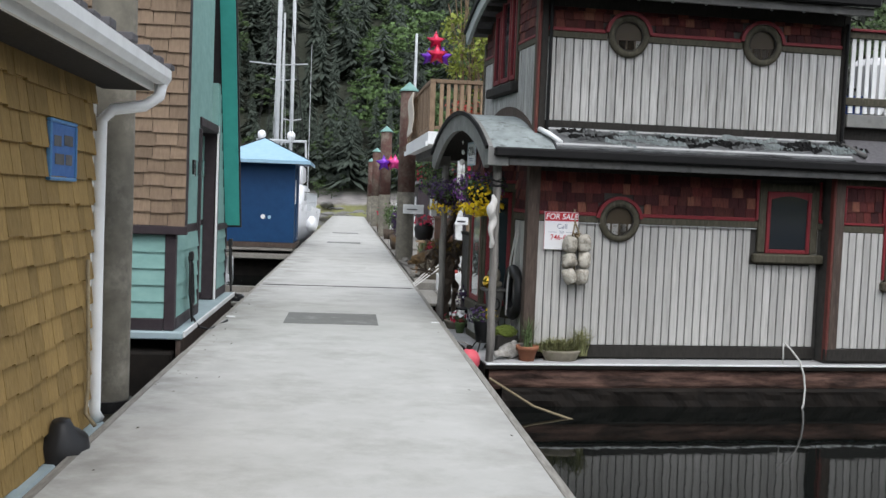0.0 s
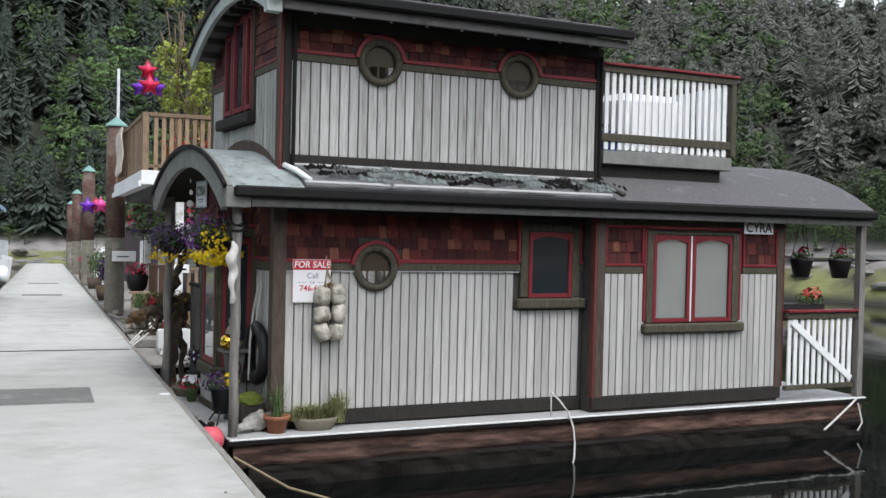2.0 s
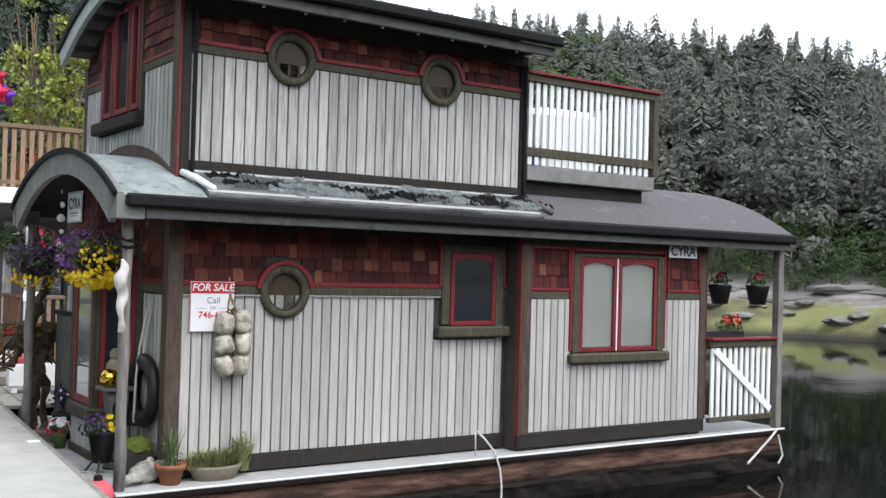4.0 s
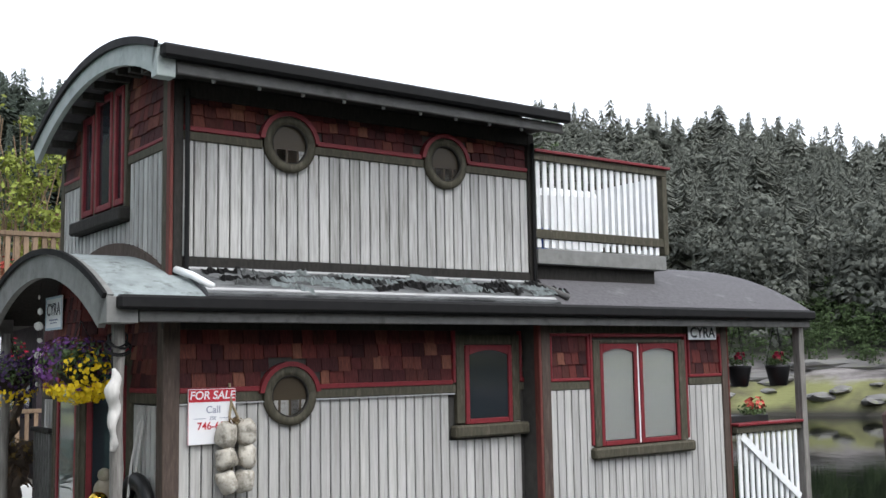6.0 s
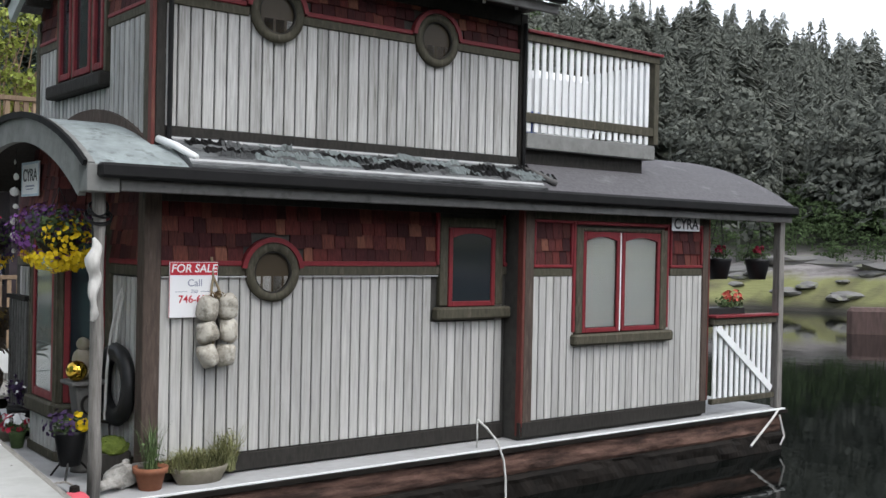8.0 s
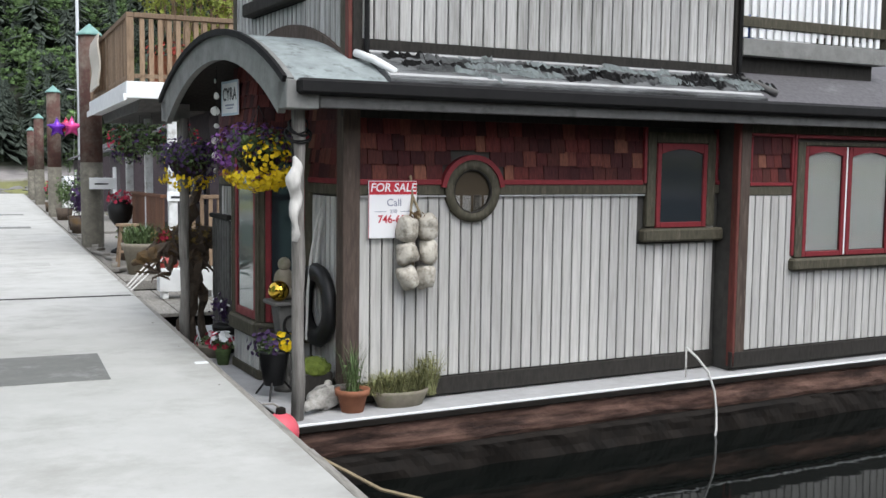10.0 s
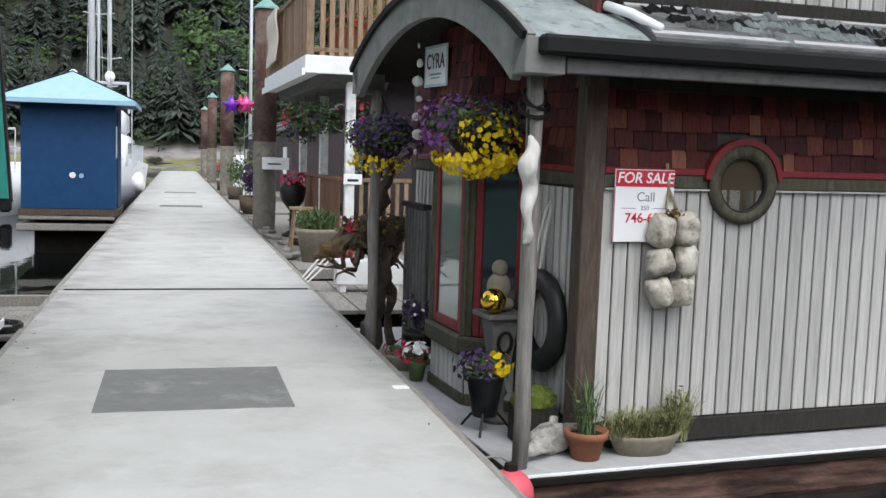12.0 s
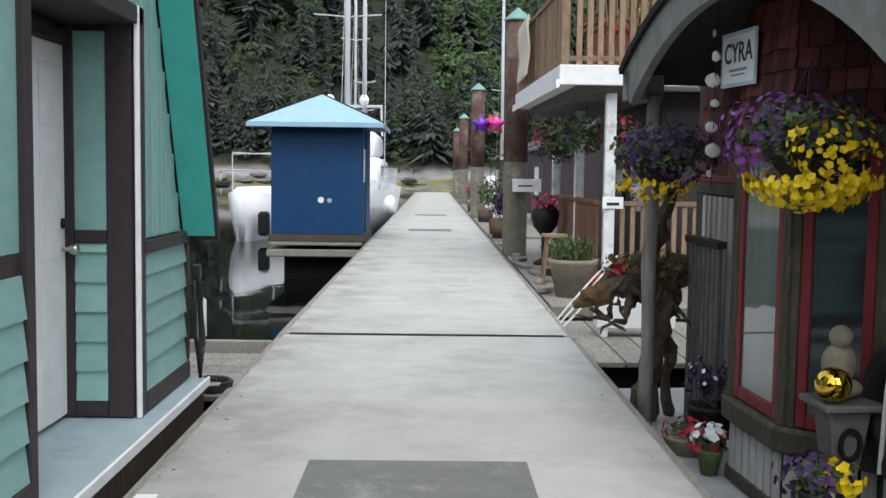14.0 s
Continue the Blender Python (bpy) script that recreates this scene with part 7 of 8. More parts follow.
def bpart(name, material, *q, label="", bevel=0.006, parent=None):
    groups = [q] if name == "eave" else [[k] for k in q]
    for g in groups:
        bm = bmesh.new()
        for k in g:
            box(bm, *k, bevel)
        ob = part(name, bm, material, parent or bh, label)
        ob.matrix_basis = BAL
    return ob


bpart("eave", WHITEPAINT, (0.0, 0.0, 2.71, 5.0, 5.6, 2.99), label="white boxed eave", bevel=0.01)
# underside in grey: the shade below the white eave is painted on
bm = bmesh.new()
prism(bm, [(0.04, 2.71), (5.5, 2.71), (5.1, 2.52), (0.5, 2.52)], 0.25, 1.4, "x")
part("eave_soffit", bm, FASCIA, bh, "soffit boards greyed for the shade below the eave").matrix_basis = BAL
bm = bmesh.new()
prism(bm, [(-0.05, 2.78), (0.0, 2.78), (0.0, 2.68), (-0.05, 2.66)], -0.03, 5.62, "y")
part("eave_board", bm, WHITEPAINT, bh, "white drip board").matrix_basis = BAL
RT = 4.13
br = bpart("balcony_railing", PALEWOOD, (0.02, 0.03, RT - 0.08, 0.14, 5.55, RT), label="bleached timber balcony rail")
bpart("front_cap", PALEWOOD, (0.145, 0.03, RT - 0.08, 4.9, 0.15, RT))
bpart("lower_rail", PALEWOOD, (0.05, 0.16, 3.05, 0.11, 5.5, 3.12), (0.145, 0.06, 3.05, 4.9, 0.12, 3.12))
for q in ((0.02, 0.03), (0.02, 2.7), (0.02, 5.4), (2.4, 0.03)):
    bpart("newel", PALEWOOD, (q[0], q[1], 2.994, q[0] + 0.12, q[1] + 0.12, RT - 0.082))
bb = bmesh.new()
box(bb, -0.04, -0.03, 0, 0.04, 0.03, RT - 3.08, 0.004)
bbm = finish(bb, "baluster", PALEWOOD)
for k in range(30):
    piece("baluster", bbm, bh, BAL @ pose(0.28 + 0.15 * k, 0.09, 2.996))
for k in range(35):
    piece("baluster", bbm, bh, BAL @ pose(0.08, 0.28 + 0.15 * k, 2.996, 0, 0, 90))
bars(bh, "upper_wall", BROWNWOOD, (4.3, 12.6, 2.992, 7.0, 16.0, 5.2), label="upper brown wall", bevel=0)
bars(bh, "upper_window", WHITEPAINT, (4.6, 12.57, 3.45, 5.9, 12.598, 4.15))
# posts, fence
for y, x in ((10.78, 2.48), (13.3, 2.40), (15.7, 2.30)):
    bars(bh, "white_post", FLAKING, (x, y, -0.158, x + 0.15, y + 0.15, 2.70), label="flaking white post")
fe = bars(bh, "fence", BROWNWOOD, (2.36, 10.95, 1.03, 2.48, 16.0, 1.09), label="red-brown board fence")
fb = bmesh.new()
box(fb, -0.012, -0.062, 0, 0.012, 0.062, 1.17, 0.003)
fbm = finish(fb, "board", BROWNWOOD)
for k in range(38):
    piece("board", fbm, fe, pose(2.42, 11.02 + 0.131 * k, -0.145))
bars(bh, "near_rail", PALEWOOD, (2.66, 10.82, 1.02, 4.6, 10.90, 1.09))
for k in range(12):
    bars(bh, "picket", PALEWOOD, (2.72 + 0.15 * k, 10.84, -0.157, 2.79 + 0.15 * k, 10.88, 1.018))
wb = thing("mail_box_sign", pose(1.58, 16.12, 1.12), "white oblong box on the pile beside the dock", "box")
bars(wb, "box", WHITEPAINT, (0, 0, 0, 0.55, 0.20, 0.25))
bars(wb, "script", INK, (0.10, -0.004, 0.10, 0.38, -0.001, 0.13), bevel=0)
wt = thing("number_sign", pose(2.45, 10.775, 0.98), "small white number board on the post", "sign")
bars(wt, "board", WHITEPAINT, (0, -0.02, 0, 0.30, 0, 0.17))
bars(wt, "script", INK, (0.06, -0.024, 0.05, 0.24, -0.021, 0.09), bevel=0)
# hanging plants under the eave
HB = (("dark hanging fuchsia", DARKPURPLE, 2.30, 11.5, 2.05, 0.35), ("red and green hanging plant", PINK, 2.10, 14.6, 2.15, 0.33), ("trailing green hanging plant", PLANT, 2.2, 12.4, 2.1, 0.36), ("dark hanging flower basket", DARKPURPLE, 2.15, 13.6, 1.9, 0.35), ("red geranium basket", PINK, 2.75, 11.2, 2.1, 0.34))
for k, (lab, mat, x, y, z, r) in enumerate(HB):
    h = thing("hanging_plant", pose(x, y, z), lab + " under the eave", "hanging basket", "plants under the eave")
    bm = bmesh.new()
    lathe(bm, [(0.0, -0.14), (0.12, -0.10), (0.16, 0.03), (0.0, 0.03)], 12)
    part("basket", bm, SOIL, h)
    bm = bmesh.new()
    leaves(bm, (0, 0, 0.0), r, r, r * 0.9, 420, 0.035, 100 + k, 0.2)
    part("foliage", bm, PLANT, h)
    bm = bmesh.new()
    blooms(bm, (0, 0, 0), r, r, r * 0.8, 60, 0.035, 110 + k)
    part("flowers", bm, mat, h)
    bm = bmesh.new()
    tube(bm, [(0, 0, 0.05), (0, 0, 2.60 - z)], 0.005, 4)
    part("wire", bm, IRON, h)
# pots, stool and odds on the side deck
p = pot("stone_tub", pose(1.90, 9.7, -0.159), [(0.0, 0), (0.22, 0), (0.30, 0.40), (0.33, 0.44), (0.34, 0.50), (0.30, 0.50), (0.27, 0.40)], STONEPOT, "large stone tub of green plants")
bm = bmesh.new()
tufts(bm, (0, 0, 0.45), 0.26, 0.36, 240, 0.012, 120, 0.5)
leaves(bm, (0, 0, 0.58), 0.32, 0.32, 0.16, 320, 0.03, 121, 0.2)
foliage(p, bm)
bm = bmesh.new()
ball(bm, (0, 0, 0.16), 0.17, sub=3)
solid("red_net_float", bm, plain("faded_red_plastic", (0.30, 0.04, 0.03), 0.5), pose(2.28, 9.6, -0.16), "round faded red float on the side deck", "float", smooth=True)
st = thing("wooden_stool", pose(1.84, 11.3, -0.159), "yellowish wooden stool on the side deck", "stool")
bm = bmesh.new()
cyl(bm, (0, 0, 0.70), (0, 0, 0.74), 0.20, n=18)
part("seat", bm, PALEWOOD, st)
for k in range(4):
    a = 0.785 + 1.571 * k
    bm = bmesh.new()
    cyl(bm, (0.25 * math.cos(a), 0.25 * math.sin(a), 0), (0.15 * math.cos(a), 0.15 * math.sin(a), 0.70), 0.022, n=8)
    part("leg", bm, PALEWOOD, st)
    bm = bmesh.new()
    b = a + 1.571
    cyl(bm, (0.22 * math.cos(a), 0.22 * math.sin(a), 0.25), (0.22 * math.cos(b), 0.22 * math.sin(b), 0.25), 0.014, n=6)
    part("rung", bm, PALEWOOD, st)
p = pot("planter_barrel", pose(2.05, 12.6, -0.159), [(0.0, 0), (0.20, 0), (0.24, 0.2), (0.22, 0.36), (0.19, 0.36)], DRIFTBROWN, "dark barrel with dull foliage")
bm = bmesh.new()
leaves(bm, (0, 0, 0.5), 0.3, 0.3, 0.2, 300, 0.035, 131, 0.2)
foliage(p, bm)
og = thing("garden_ornament", pose(2.05, 14.6, -0.159), "dark wrought ornament wound with red flowers", "ornament")
bm = bmesh.new()
lathe(bm, [(0.20, 0), (0.20, 0.05), (0.06, 0.12), (0.06, 0.5), (0.22, 0.7), (0.26, 0.95), (0.12, 1.1), (0.0, 1.12)], 14)
part("body", bm, IRON, og, smooth=True)
bm = bmesh.new()
blooms(bm, (0, 0, 1.1), 0.25, 0.25, 0.18, 50, 0.045, 133)
leaves(bm, (0, 0, 1.0), 0.25, 0.25, 0.2, 120, 0.04, 134, 0.3)
part("flowers", bm, PINK, og)
# small platform with mooring lines between the houses
pf = thing("finger_platform", pose(0, 0, 0), "small grey planked platform beside the dock", "platform")
for k in range(7):
    bm = bmesh.new()
    box(bm, 1.52 + 0.30 * k, 5.3, -0.30, 1.52 + 0.30 * k + 0.285, 8.0, -0.25, 0.006)
    part("plank", bm, KERB, pf)
bm = bmesh.new()
box(bm, 1.6, 5.4, -1.1, 3.4, 7.9, -0.305)
part("float", bm, TARRED, pf)
tr = thing("white_trough", pose(2.05, 6.9, -0.249), "white wooden trough planter on the platform", "planter")
bars(tr, "side", WHITEPAINT, (-0.28, -0.14, 0.10, 0.55, -0.115, 0.40), (-0.28, 0.115, 0.10, 0.55, 0.14, 0.40), (-0.28, -0.114, 0.10, -0.255, 0.114, 0.40), (0.525, -0.114, 0.10, 0.55, 0.114, 0.40))
bars(tr, "foot", WHITEPAINT, (-0.24, -0.12, 0.0, -0.16, 0.12, 0.098), (0.42, -0.12, 0.0, 0.50, 0.12, 0.098))
bars(tr, "soil", SOIL, (-0.253, -0.113, 0.102, 0.523, 0.113, 0.36), bevel=0)
bm = bmesh.new()
for k in range(3):
    tube(bm, [(1.30, 5.9 + 0.25 * k, -0.02), (1.50, 6.3 + 0.2 * k, 0.08 + 0.03 * k), (1.85, 7.2 + 0.12 * k, 0.24 + 0.05 * k), (2.35, 8.9, 0.45)], 0.012, 6)
solid("mooring_lines", bm, WHITEROPE, pose(0, 0, 0), "three white mooring lines from the dock to the post", "rope")
# driftwood and planks heaped at the dock edge
for k in range(9):
    bm = bmesh.new()
    box(bm, -0.30, -0.07, -0.03, 0.30, 0.07, 0.03, 0.01)
    solid("loose_plank", bm, KERB, pose(1.60 + 0.05 * (k % 3), 10.2 + 1.25 * k, -0.125 + 0.002 * k, 0, 2 * (-1) ** k, 70 + 13 * (k % 4)), "short weathered plank lying on the side deck", "plank", "loose planks")


# ---- piles ----
def capped_pile(x, y, r, top, label, upper):
    q = thing("mooring_pile", pose(x, y, 0), label, "pile", "mooring piles")
    bm = bmesh.new()
    cyl(bm, (0, 0, -4), (0, 0, 1.7), r, n=20)
    part("shaft", bm, PILE, q, smooth=True)
    bm = bmesh.new()
    cyl(bm, (0, 0, 1.705), (0, 0, top), r * 0.985, n=20)
    part("upper_shaft", bm, upper, q, smooth=True)
    bm = bmesh.new()
    lathe(bm, [(r * 1.15, top), (r * 1.15, top + 0.03), (0.01, top + 0.26)], 20)
    part("cap", bm, CAPGREEN, q, "pale green conical cap")
    return q


CAPGREEN = surf("pale_green_cap", (0.20, 0.36, 0.32), (0.16, 0.30, 0.27), 0.5, grain=8, bump=0.1)
capped_pile(1.66, 16.6, 0.24, 4.46, "rust-red steel pile with a green conical cap", RUSTPILE)
capped_pile(1.60, 33.0, 0.24, 4.40, "rust-red steel pile with a pale cap", RUSTPILE)
capped_pile(1.60, 50.0, 0.24, 4.3, "orange rusted steel pile", RUSTPILE)
capped_pile(1.60, 66.0, 0.24, 4.3, "orange rusted steel pile", RUSTPILE)


# ---- balloons, flags ----
def foil(r, depth):
    """A puffed five-pointed star balloon."""
    bm = bmesh.new()
    n = 10
    rim = [bm.verts.new((r * (1 if k % 2 == 0 else 0.5) * math.sin(6.2832 * k / n), 0, r * (1 if k % 2 == 0 else 0.5) * math.cos(6.2832 * k / n))) for k in range(n)]
    for s in (-1, 1):
        mid = bm.verts.new((0, s * depth, 0))
        inner = [bm.verts.new((0.55 * q.co.x, s * depth * 0.85, 0.55 * q.co.z)) for q in rim]
        for k in range(n):
            j = (k + 1) % n
            bm.faces.new((mid, inner[k], inner[j]))
            bm.faces.new((inner[k], rim[k], rim[j], inner[j]))
    return bm


FOILRED = plain("red_foil", (0.55, 0.015, 0.06), 0.22, 0.5)
FOILPURPLE = plain("purple_foil", (0.16, 0.03, 0.42), 0.22, 0.5)
FOILPINK = plain("pink_foil", (0.65, 0.06, 0.25), 0.22, 0.5)


def balloons(x, y, z, string, items, label):
    g = thing("balloon_bunch", pose(x, y, z), label, "balloons")
    for dx, dy, dz, r, mat in items:
        ob = part("star_balloon", foil(r, r * 0.42), mat, g, smooth=True)
        ob.matrix_basis = pose(dx, dy, dz, 0, 8 * dx, 0)
    bm = bmesh.new()
    tube(bm, [(0, 0, -string), (0.02, 0, -0.2), (0, 0, 0)], 0.006, 4)
    part("string", bm, IRON, g)


balloons(1.90, 10.9, 4.72, 0.80, ((0, 0, 0.28, 0.23, FOILRED), (0.02, -0.2, -0.04, 0.25, FOILRED), (-0.13, 0.1, -0.06, 0.22, FOILPURPLE), (0.17, 0.1, -0.04, 0.24, FOILPURPLE)), "red and purple foil star balloons tied to the balcony")
balloons(1.35, 20.2, 2.6, 2.7, ((-0.22, 0, 0, 0.27, FOILPURPLE), (0.12, 0, 0.02, 0.28, FOILPINK), (0.0, 0.2, 0.05, 0.24, FOILRED)), "purple and pink foil balloons by the dock")
tl = thing("hung_towel", pose(1.62, 13.6, 3.0), "cream towel hung over the balcony rail", "towel")
bm = bmesh.new()
strip(bm, [(-0.03 - 0.02 * math.sin(k * 0.9), 1.14 - 0.11 * k) for k in range(10)], [(0.0 - 0.02 * math.sin(k * 0.9), 1.14 - 0.11 * k) for k in range(10)], 0.0, 1.9, "y")
part("cloth", bm, plain("cream_cloth", (0.62, 0.57, 0.48), 0.9), tl)
# balcony plants: bamboo-like light green screen
bs = thing("balcony_bamboo", pose(3.2, 12.4, 2.996), "tall pale-green bamboo in tubs on the balcony", "plant")
bm = bmesh.new()
box(bm, -0.7, -0.25, 0, 0.7, 0.25, 0.40, 0.02)
part("tub", bm, TERRA, bs)
bm = bmesh.new()
rb = random.Random(9)
for k in range(30):
    x, y = rb.uniform(-0.65, 0.65), rb.uniform(-0.2, 0.2)
    tube(bm, [(x, y, 0.38), (x + rb.uniform(-0.15, 0.15), y, 1.6), (x + rb.uniform(-0.4, 0.4), y, rb.uniform(2.4, 3.6))], 0.012, 5)
part("canes", bm, PALEWOOD, bs)
bm = bmesh.new()
for k in range(42):
    leaves(bm, (rb.uniform(-0.85, 0.85), rb.uniform(-0.5, 0.5), rb.uniform(0.9, 3.9)), 0.28, 0.3, 0.26, 60, 0.06, 200 + k, 0.2)
part("leaves", bm, LEAFLIGHT, bs)
p = thing("balcony_flower_box", pose(2.5, 11.0, 2.996), "terracotta flower box with coral flowers on the balcony", "planter")
bars(p, "box", TERRA, (-0.3, -0.12, 0, 0.9, 0.12, 0.48))
bm = bmesh.new()
blooms(bm, (0.3, 0, 0.58), 0.6, 0.14, 0.14, 90, 0.04, 141)
part("flowers", bm, ORANGE, p)
bm = bmesh.new()
leaves(bm, (0.3, 0, 0.54), 0.6, 0.15, 0.14, 220, 0.035, 142, 0.2)
part("foliage", bm, PLANT, p)
# potted shrubs beyond the piles
for x, y, s, mat, lab in ((1.75, 22.9, 1.0, PLANT, "green shrub in a tub beside the dock"), (1.72, 21.3, 0.8, DARKPURPLE, "violet flowering shrub in a tub"), (1.75, 29.9, 0.9, PLANT, "bushy plant in a tub beside the dock"), (1.7, 38.5, 0.8, PINK, "red flowering plant beside the dock")):
    p = pot("tub_shrub", pose(x, y, -0.10), [(0.0, 0), (0.22, 0), (0.28, 0.40), (0.24, 0.40)], DRIFTBROWN, lab)
    bm = bmesh.new()
    leaves(bm, (0, 0, 0.4 + 0.55 * s), 0.34 * s, 0.34 * s, 0.6 * s, 420, 0.05, int(y * 10), 0.2)
    foliage(p, bm, PLANT if mat is PINK else mat)
    bm = bmesh.new()
    blooms(bm, (0, 0, 0.5 + 0.7 * s), 0.34 * s, 0.34 * s, 0.5 * s, 40, 0.05, int(y * 10) + 1)
    foliage(p, bm, mat, "flowers")
far_deck = thing("side_float", pose(0, 0, 0), "long weathered side float with clutter", "float")
bars(far_deck, "deck", KERB, (1.45, 22.1, -0.30, 3.5, 60.0, -0.102), bevel=0.01)
bars(far_deck, "under_float", TARRED, (1.55, 22.2, -1.1, 3.4, 59.9, -0.305), bevel=0)
for k in range(6):
    y = 28.0 + 5.2 * k
    hs = thing("far_float_house", pose(3.4, y, -0.10), "dark far float house behind the piles", "house", "far float houses")
    if k % 2 == 0:
        bars(hs, "wall", PURPLEBROWN, (0, 0, 0.003, 3.5, 3.6, 2.3), bevel=0)
        bm = bmesh.new()
        prism(bm, [(-0.3, 2.3), (1.75, 3.2), (3.8, 2.3), (3.8, 2.36), (1.75, 3.28), (-0.3, 2.36)], -0.2, 3.8, "y")
        part("roof", bm, ROOFING, hs)
        bars(hs, "window", WHITEPAINT, (-0.03, 1.2, 0.9, -0.002, 2.3, 1.8), bevel=0)
    else:
        bars(hs, "locker", WHITEPAINT, (-1.2, 0.5, 0.003, -0.4, 1.4, 0.9))


# ---- boats ----
GEL = surf("white_gelcoat", (0.80, 0.81, 0.82), (0.72, 0.73, 0.74), 0.3, grain=3, bump=0)
ALLOY = surf("white_alloy_spar", (0.52, 0.54, 0.55), (0.42, 0.44, 0.45), 0.4, grain=6, bump=0)


def hull_part(b, L, W, free, material):
    """A boat's hull: rounded bow at -y, transom at +y."""
    bm = bmesh.new()
    secs = []
    for i in range(13):
        t = i / 12
        w = W / 2 * (math.sin(min(1.0, t * 1.35 + 0.02) * math.pi / 2) ** 0.7) * (1 - 0.12 * max(0, t - 0.7))
        sheer = free * (1 + 0.35 * (1 - t) ** 2)
        y = L * t - (0.55 * (1 - t) ** 3)
        ring = [(-w, y - 0.35 * (1 - t) ** 3, sheer), (-w * 0.93, y, sheer * 0.45), (-w * 0.72, y + 0.15 * (1 - t), -0.05), (0, y + 0.35 * (1 - t), -0.45), (w * 0.72, y + 0.15 * (1 - t), -0.05), (w * 0.93, y, sheer * 0.45), (w, y - 0.35 * (1 - t) ** 3, sheer)]
        secs.append([bm.verts.new(q) for q in ring])
    for a, c in zip(secs, secs[1:]):
        for k in range(6):
            bm.faces.new((a[k], a[k + 1], c[k + 1], c[k]))
        bm.faces.new((a[6], a[0], c[0], c[6]))
    bm.faces.new(secs[0])
    bm.faces.new(secs[-1][::-1])
    part("hull", bm, material, b, "white hull", True)


def mast(b, y, h, r, spreaders, stays, x0=0.0):
    bm = bmesh.new()
    cyl(bm, (x0, y, 0.9), (x0, y, h), r, r * 0.8, 10)
    mm = part("mast", bm, ALLOY, b, "white mast", True)
    for z, w in spreaders:
        bm = bmesh.new()
        tube(bm, [(x0 - w, y, z + 0.1), (x0, y, z), (x0 + w, y, z + 0.1)], 0.03, 6)
        part("spreader", bm, ALLOY, mm)
    for x, yy in stays:
        bm = bmesh.new()
        tube(bm, [(x, yy, 1.0), (x0 + x * 0.05, y, h - 0.3)], 0.011, 4)
        part("stay", bm, IRON if abs(x) > 0.1 else ALLOY, mm)
    return mm


WL = WATER_Z
s1 = thing("moored_boat", pose(-6.2, 30.4, WL), "white moored boat with a tubular bow rail beyond the blue shed", "boat")
hull_part(s1, 10.5, 3.0, 1.25, GEL)
bm = bmesh.new()
box(bm, -0.9, 2.6, 1.2, 0.9, 7.0, 1.75, 0.15)
part("cabin", bm, GEL, s1, smooth=True)
S1_MAST = (4.6, 13.5, 0.075, ((5.6, 1.0), (9.4, 0.8)), ((-1.4, 4.7), (1.4, 4.7), (0, -0.6), (0, 10.3), (-1.4, 4.0), (1.4, 5.2)))
bm = bmesh.new()
for x in (-1, 1):
    tube(bm, [(0.9 * x, 0.5, 1.6), (0.9 * x, 0.5, 2.3), (0.35 * x, -0.5, 2.35), (0, -0.75, 2.35)], 0.02, 5)
    tube(bm, [(1.2 * x, 2.2, 1.5), (1.2 * x, 2.2, 2.25), (0.9 * x, 0.5, 2.3)], 0.016, 5)
part("pulpit", bm, ALLOY, s1, "tubular bow rail")
bm = bmesh.new()
for x in (-1, 1):
    tube(bm, [(0.7 * x, 1.7, 1.3), (0.72 * x, 1.8, 2.9), (-0.72 * x, 1.8, 2.95)], 0.025, 5)
part("arch", bm, ALLOY, s1)
bm = bmesh.new()
box(bm, -1.05, 0.2, 1.75, -0.5, 0.7, 2.0, 0.08)
part("sail_bag", bm, BLACK, s1, "dark sail bag")
bm = bmesh.new()
box(bm, 0.5, -0.35, 0.2, 0.85, 0.1, 1.0, 0.08)
part("fender", bm, GUTTER, s1, "dark fender")
y1 = thing("motor_yacht", pose(-3.25, 32.0, WL), "white motor yacht with a radar mast alongside the dock", "yacht")
hull_part(y1, 13.0, 3.7, 1.7, GEL)
bm = bmesh.new()
box(bm, -1.3, 3.0, 1.6, 1.3, 9.5, 2.9, 0.18)
part("cabin", bm, GEL, y1, smooth=True)
bm = bmesh.new()
box(bm, -1.15, 3.6, 2.9, 1.15, 8.5, 3.9, 0.2)
part("flybridge", bm, GEL, y1, smooth=True)
bars(y1, "cabin_window", GLASS, (-1.31, 3.6, 2.15, 1.31, 8.9, 2.6), bevel=0.02)
bm = bmesh.new()
for x in (-1, 1):
    tube(bm, [(1.2 * x, 6.5, 3.8), (1.15 * x, 6.6, 5.0)], 0.05, 6)
tube(bm, [(-1.2, 6.6, 5.0), (1.2, 6.6, 5.0)], 0.06, 6)
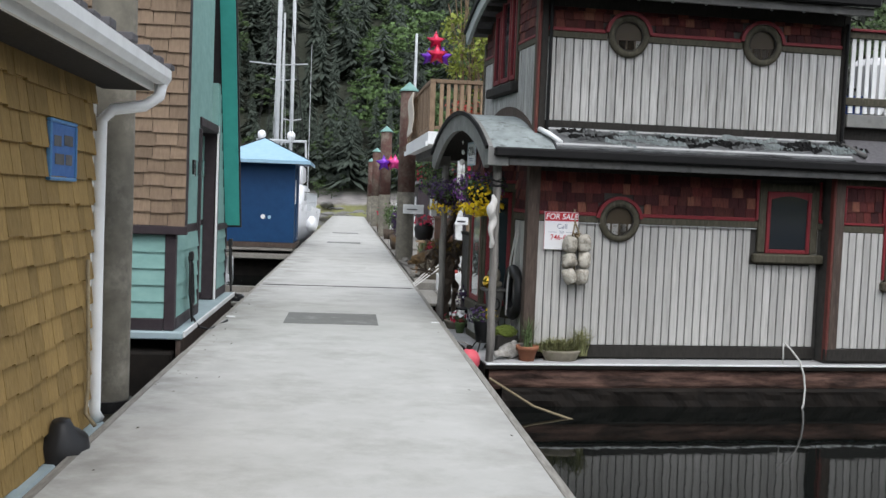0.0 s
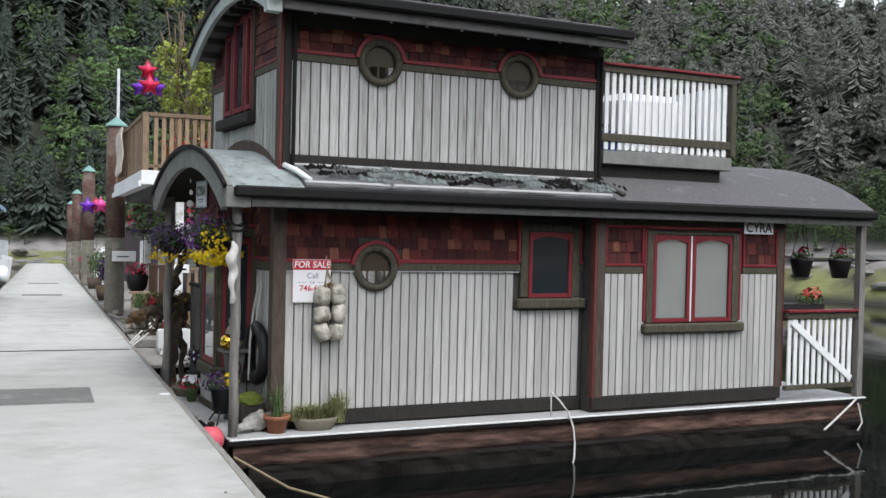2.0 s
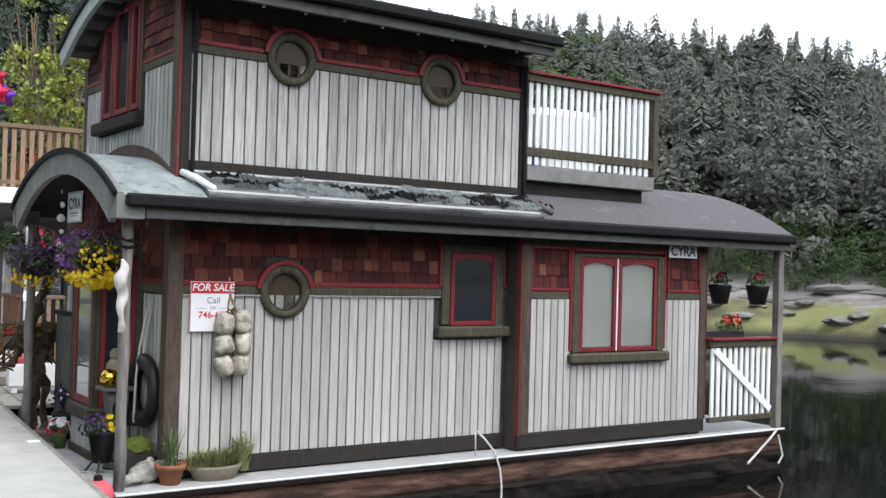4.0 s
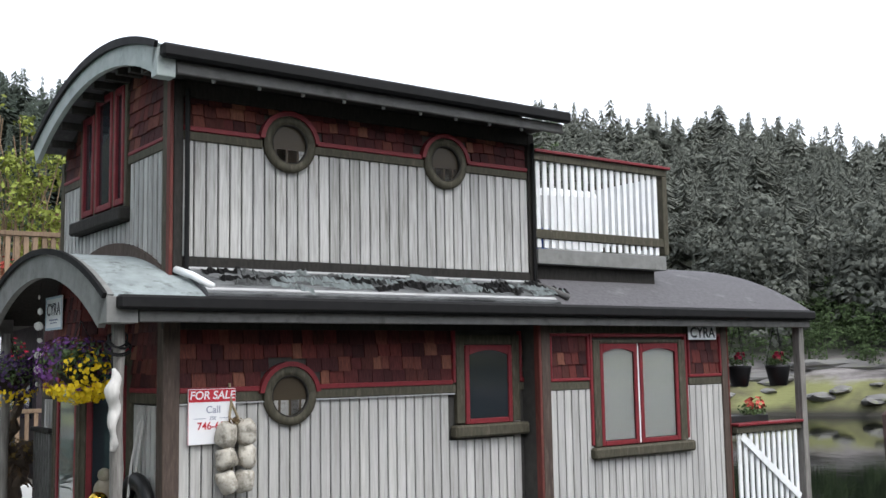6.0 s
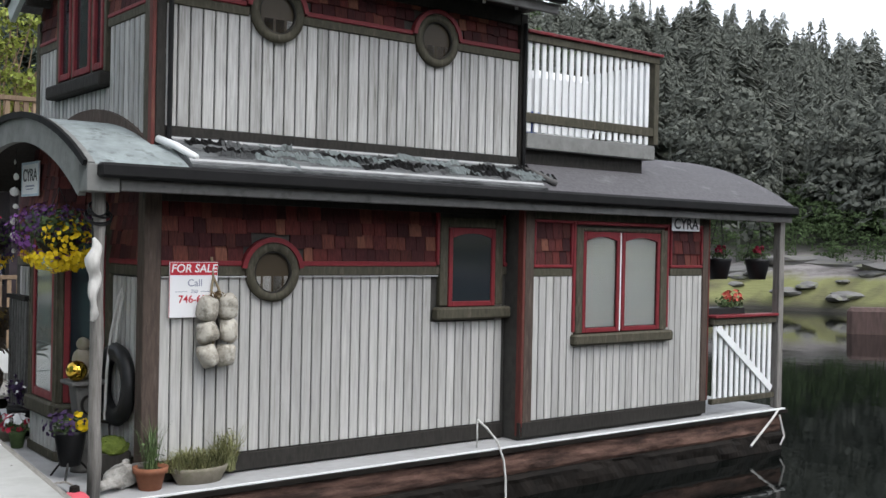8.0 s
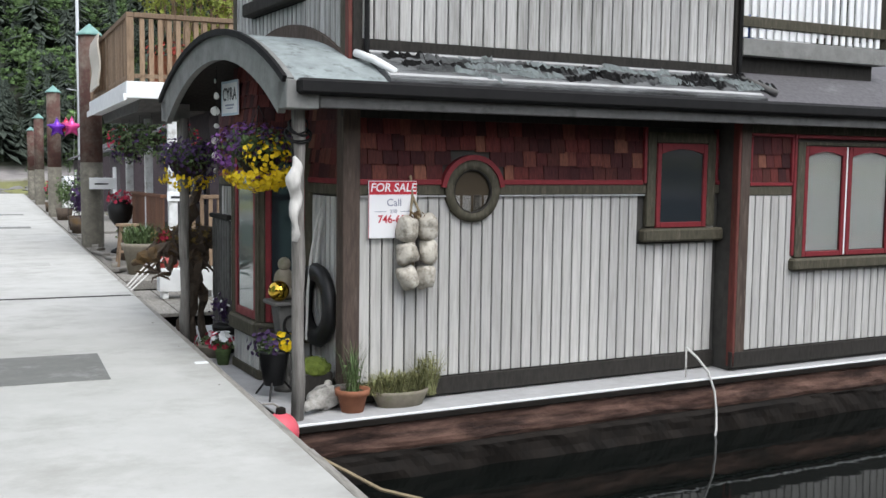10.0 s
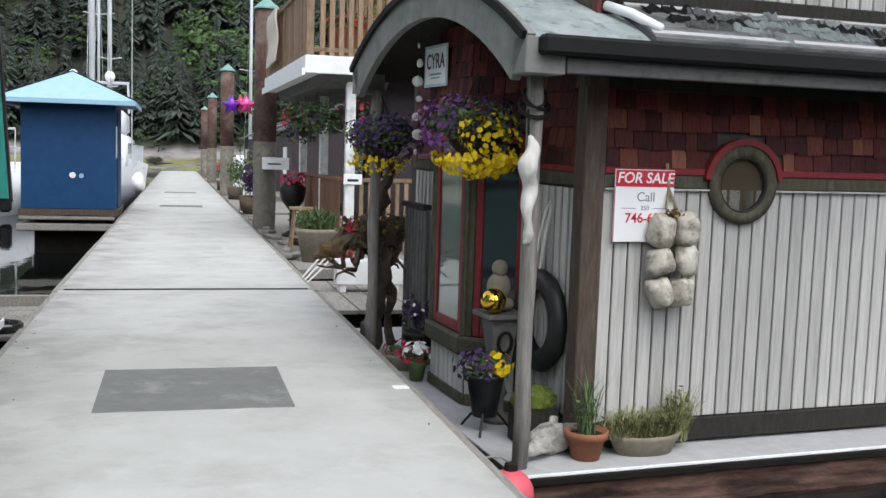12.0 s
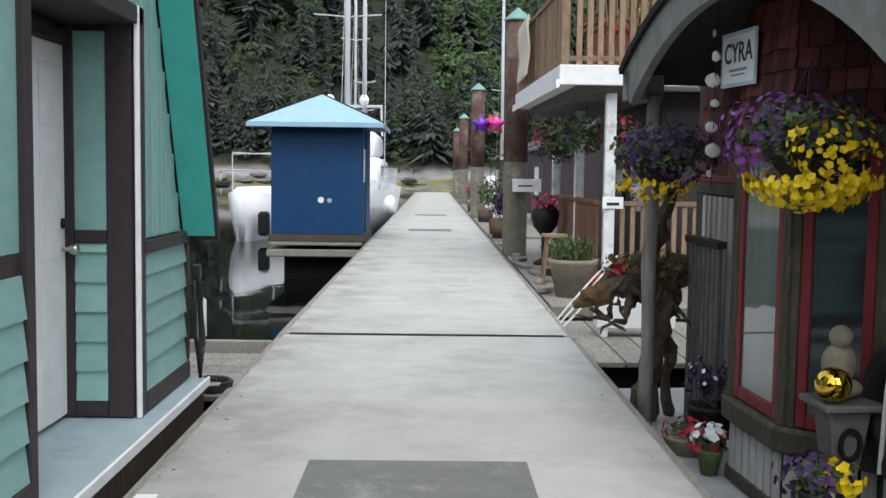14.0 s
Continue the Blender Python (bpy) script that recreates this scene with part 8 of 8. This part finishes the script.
part("radar_arch", bm, ALLOY, y1)
for x in (-0.95, 0.45):
    bm = bmesh.new()
    ball(bm, (x, 6.6, 5.25), 0.2, 1, 1, 1.15, 3)
    part("radome", bm, GEL, y1, "white radar dome", True)
mast(y1, 9.8, 13.5, 0.11, ((6.2, 0.5),), ((0.9, 7.0), (0.9, 11.5)), 0.25)
mast(y1, 7.4, 15.5, 0.13, ((8.7, 1.4), (12.4, 1.1)), ((-1.5, 7.4), (1.5, 7.4), (0, 0.3), (0, 12.5), (-1.5, 6.5), (1.5, 8.3), (-0.8, 6.0), (0.8, 6.0)), -0.3)
bm = bmesh.new()
cyl(bm, (1.35, 5.5, 1.7), (1.35, 5.5, 9.5), 0.025, 0.012, 6)
part("whip_aerial", bm, ALLOY, y1)
for k in range(14):
    bm = bmesh.new()
    tube(bm, [(1.55, 0.9 * k + 0.6, 1.7), (1.58, 0.9 * k + 0.6, 2.5)], 0.018, 5)
    part("stanchion", bm, ALLOY, y1)
bm = bmesh.new()
tube(bm, [(1.58, 0.6, 2.5), (1.58, 12.3, 2.5)], 0.018, 5)
tube(bm, [(1.57, 0.6, 2.1), (1.57, 12.3, 2.1)], 0.010, 5)
part("rail", bm, ALLOY, y1, "tubular side rail")
bm = bmesh.new()
ball(bm, (1.75, 1.4, 1.15), 0.42, 0.6, 1.6, 0.9, 3)
part("fender", bm, GEL, y1, smooth=True)
s2 = copy_thing(s1, pose(-4.2, 48.0, WL))
tagged(s2, "white sailing yacht moored further along the dock")
mast(s2, *S1_MAST)
s3 = thing("ketch", pose(4.9, 68.0, WL), "white ketch moored behind the far float houses", "yacht")
hull_part(s3, 11.0, 3.2, 1.4, GEL)
bm = bmesh.new()
box(bm, -1.0, 2.6, 1.3, 1.0, 7.5, 2.2, 0.15)
part("cabin", bm, GEL, s3, smooth=True)
mast(s3, 2.5, 15.5, 0.13, ((5.5, 1.0), (8.2, 0.8)), ((-1.5, 2.5), (1.5, 2.5), (0, 0.2), (0, 10.5)))
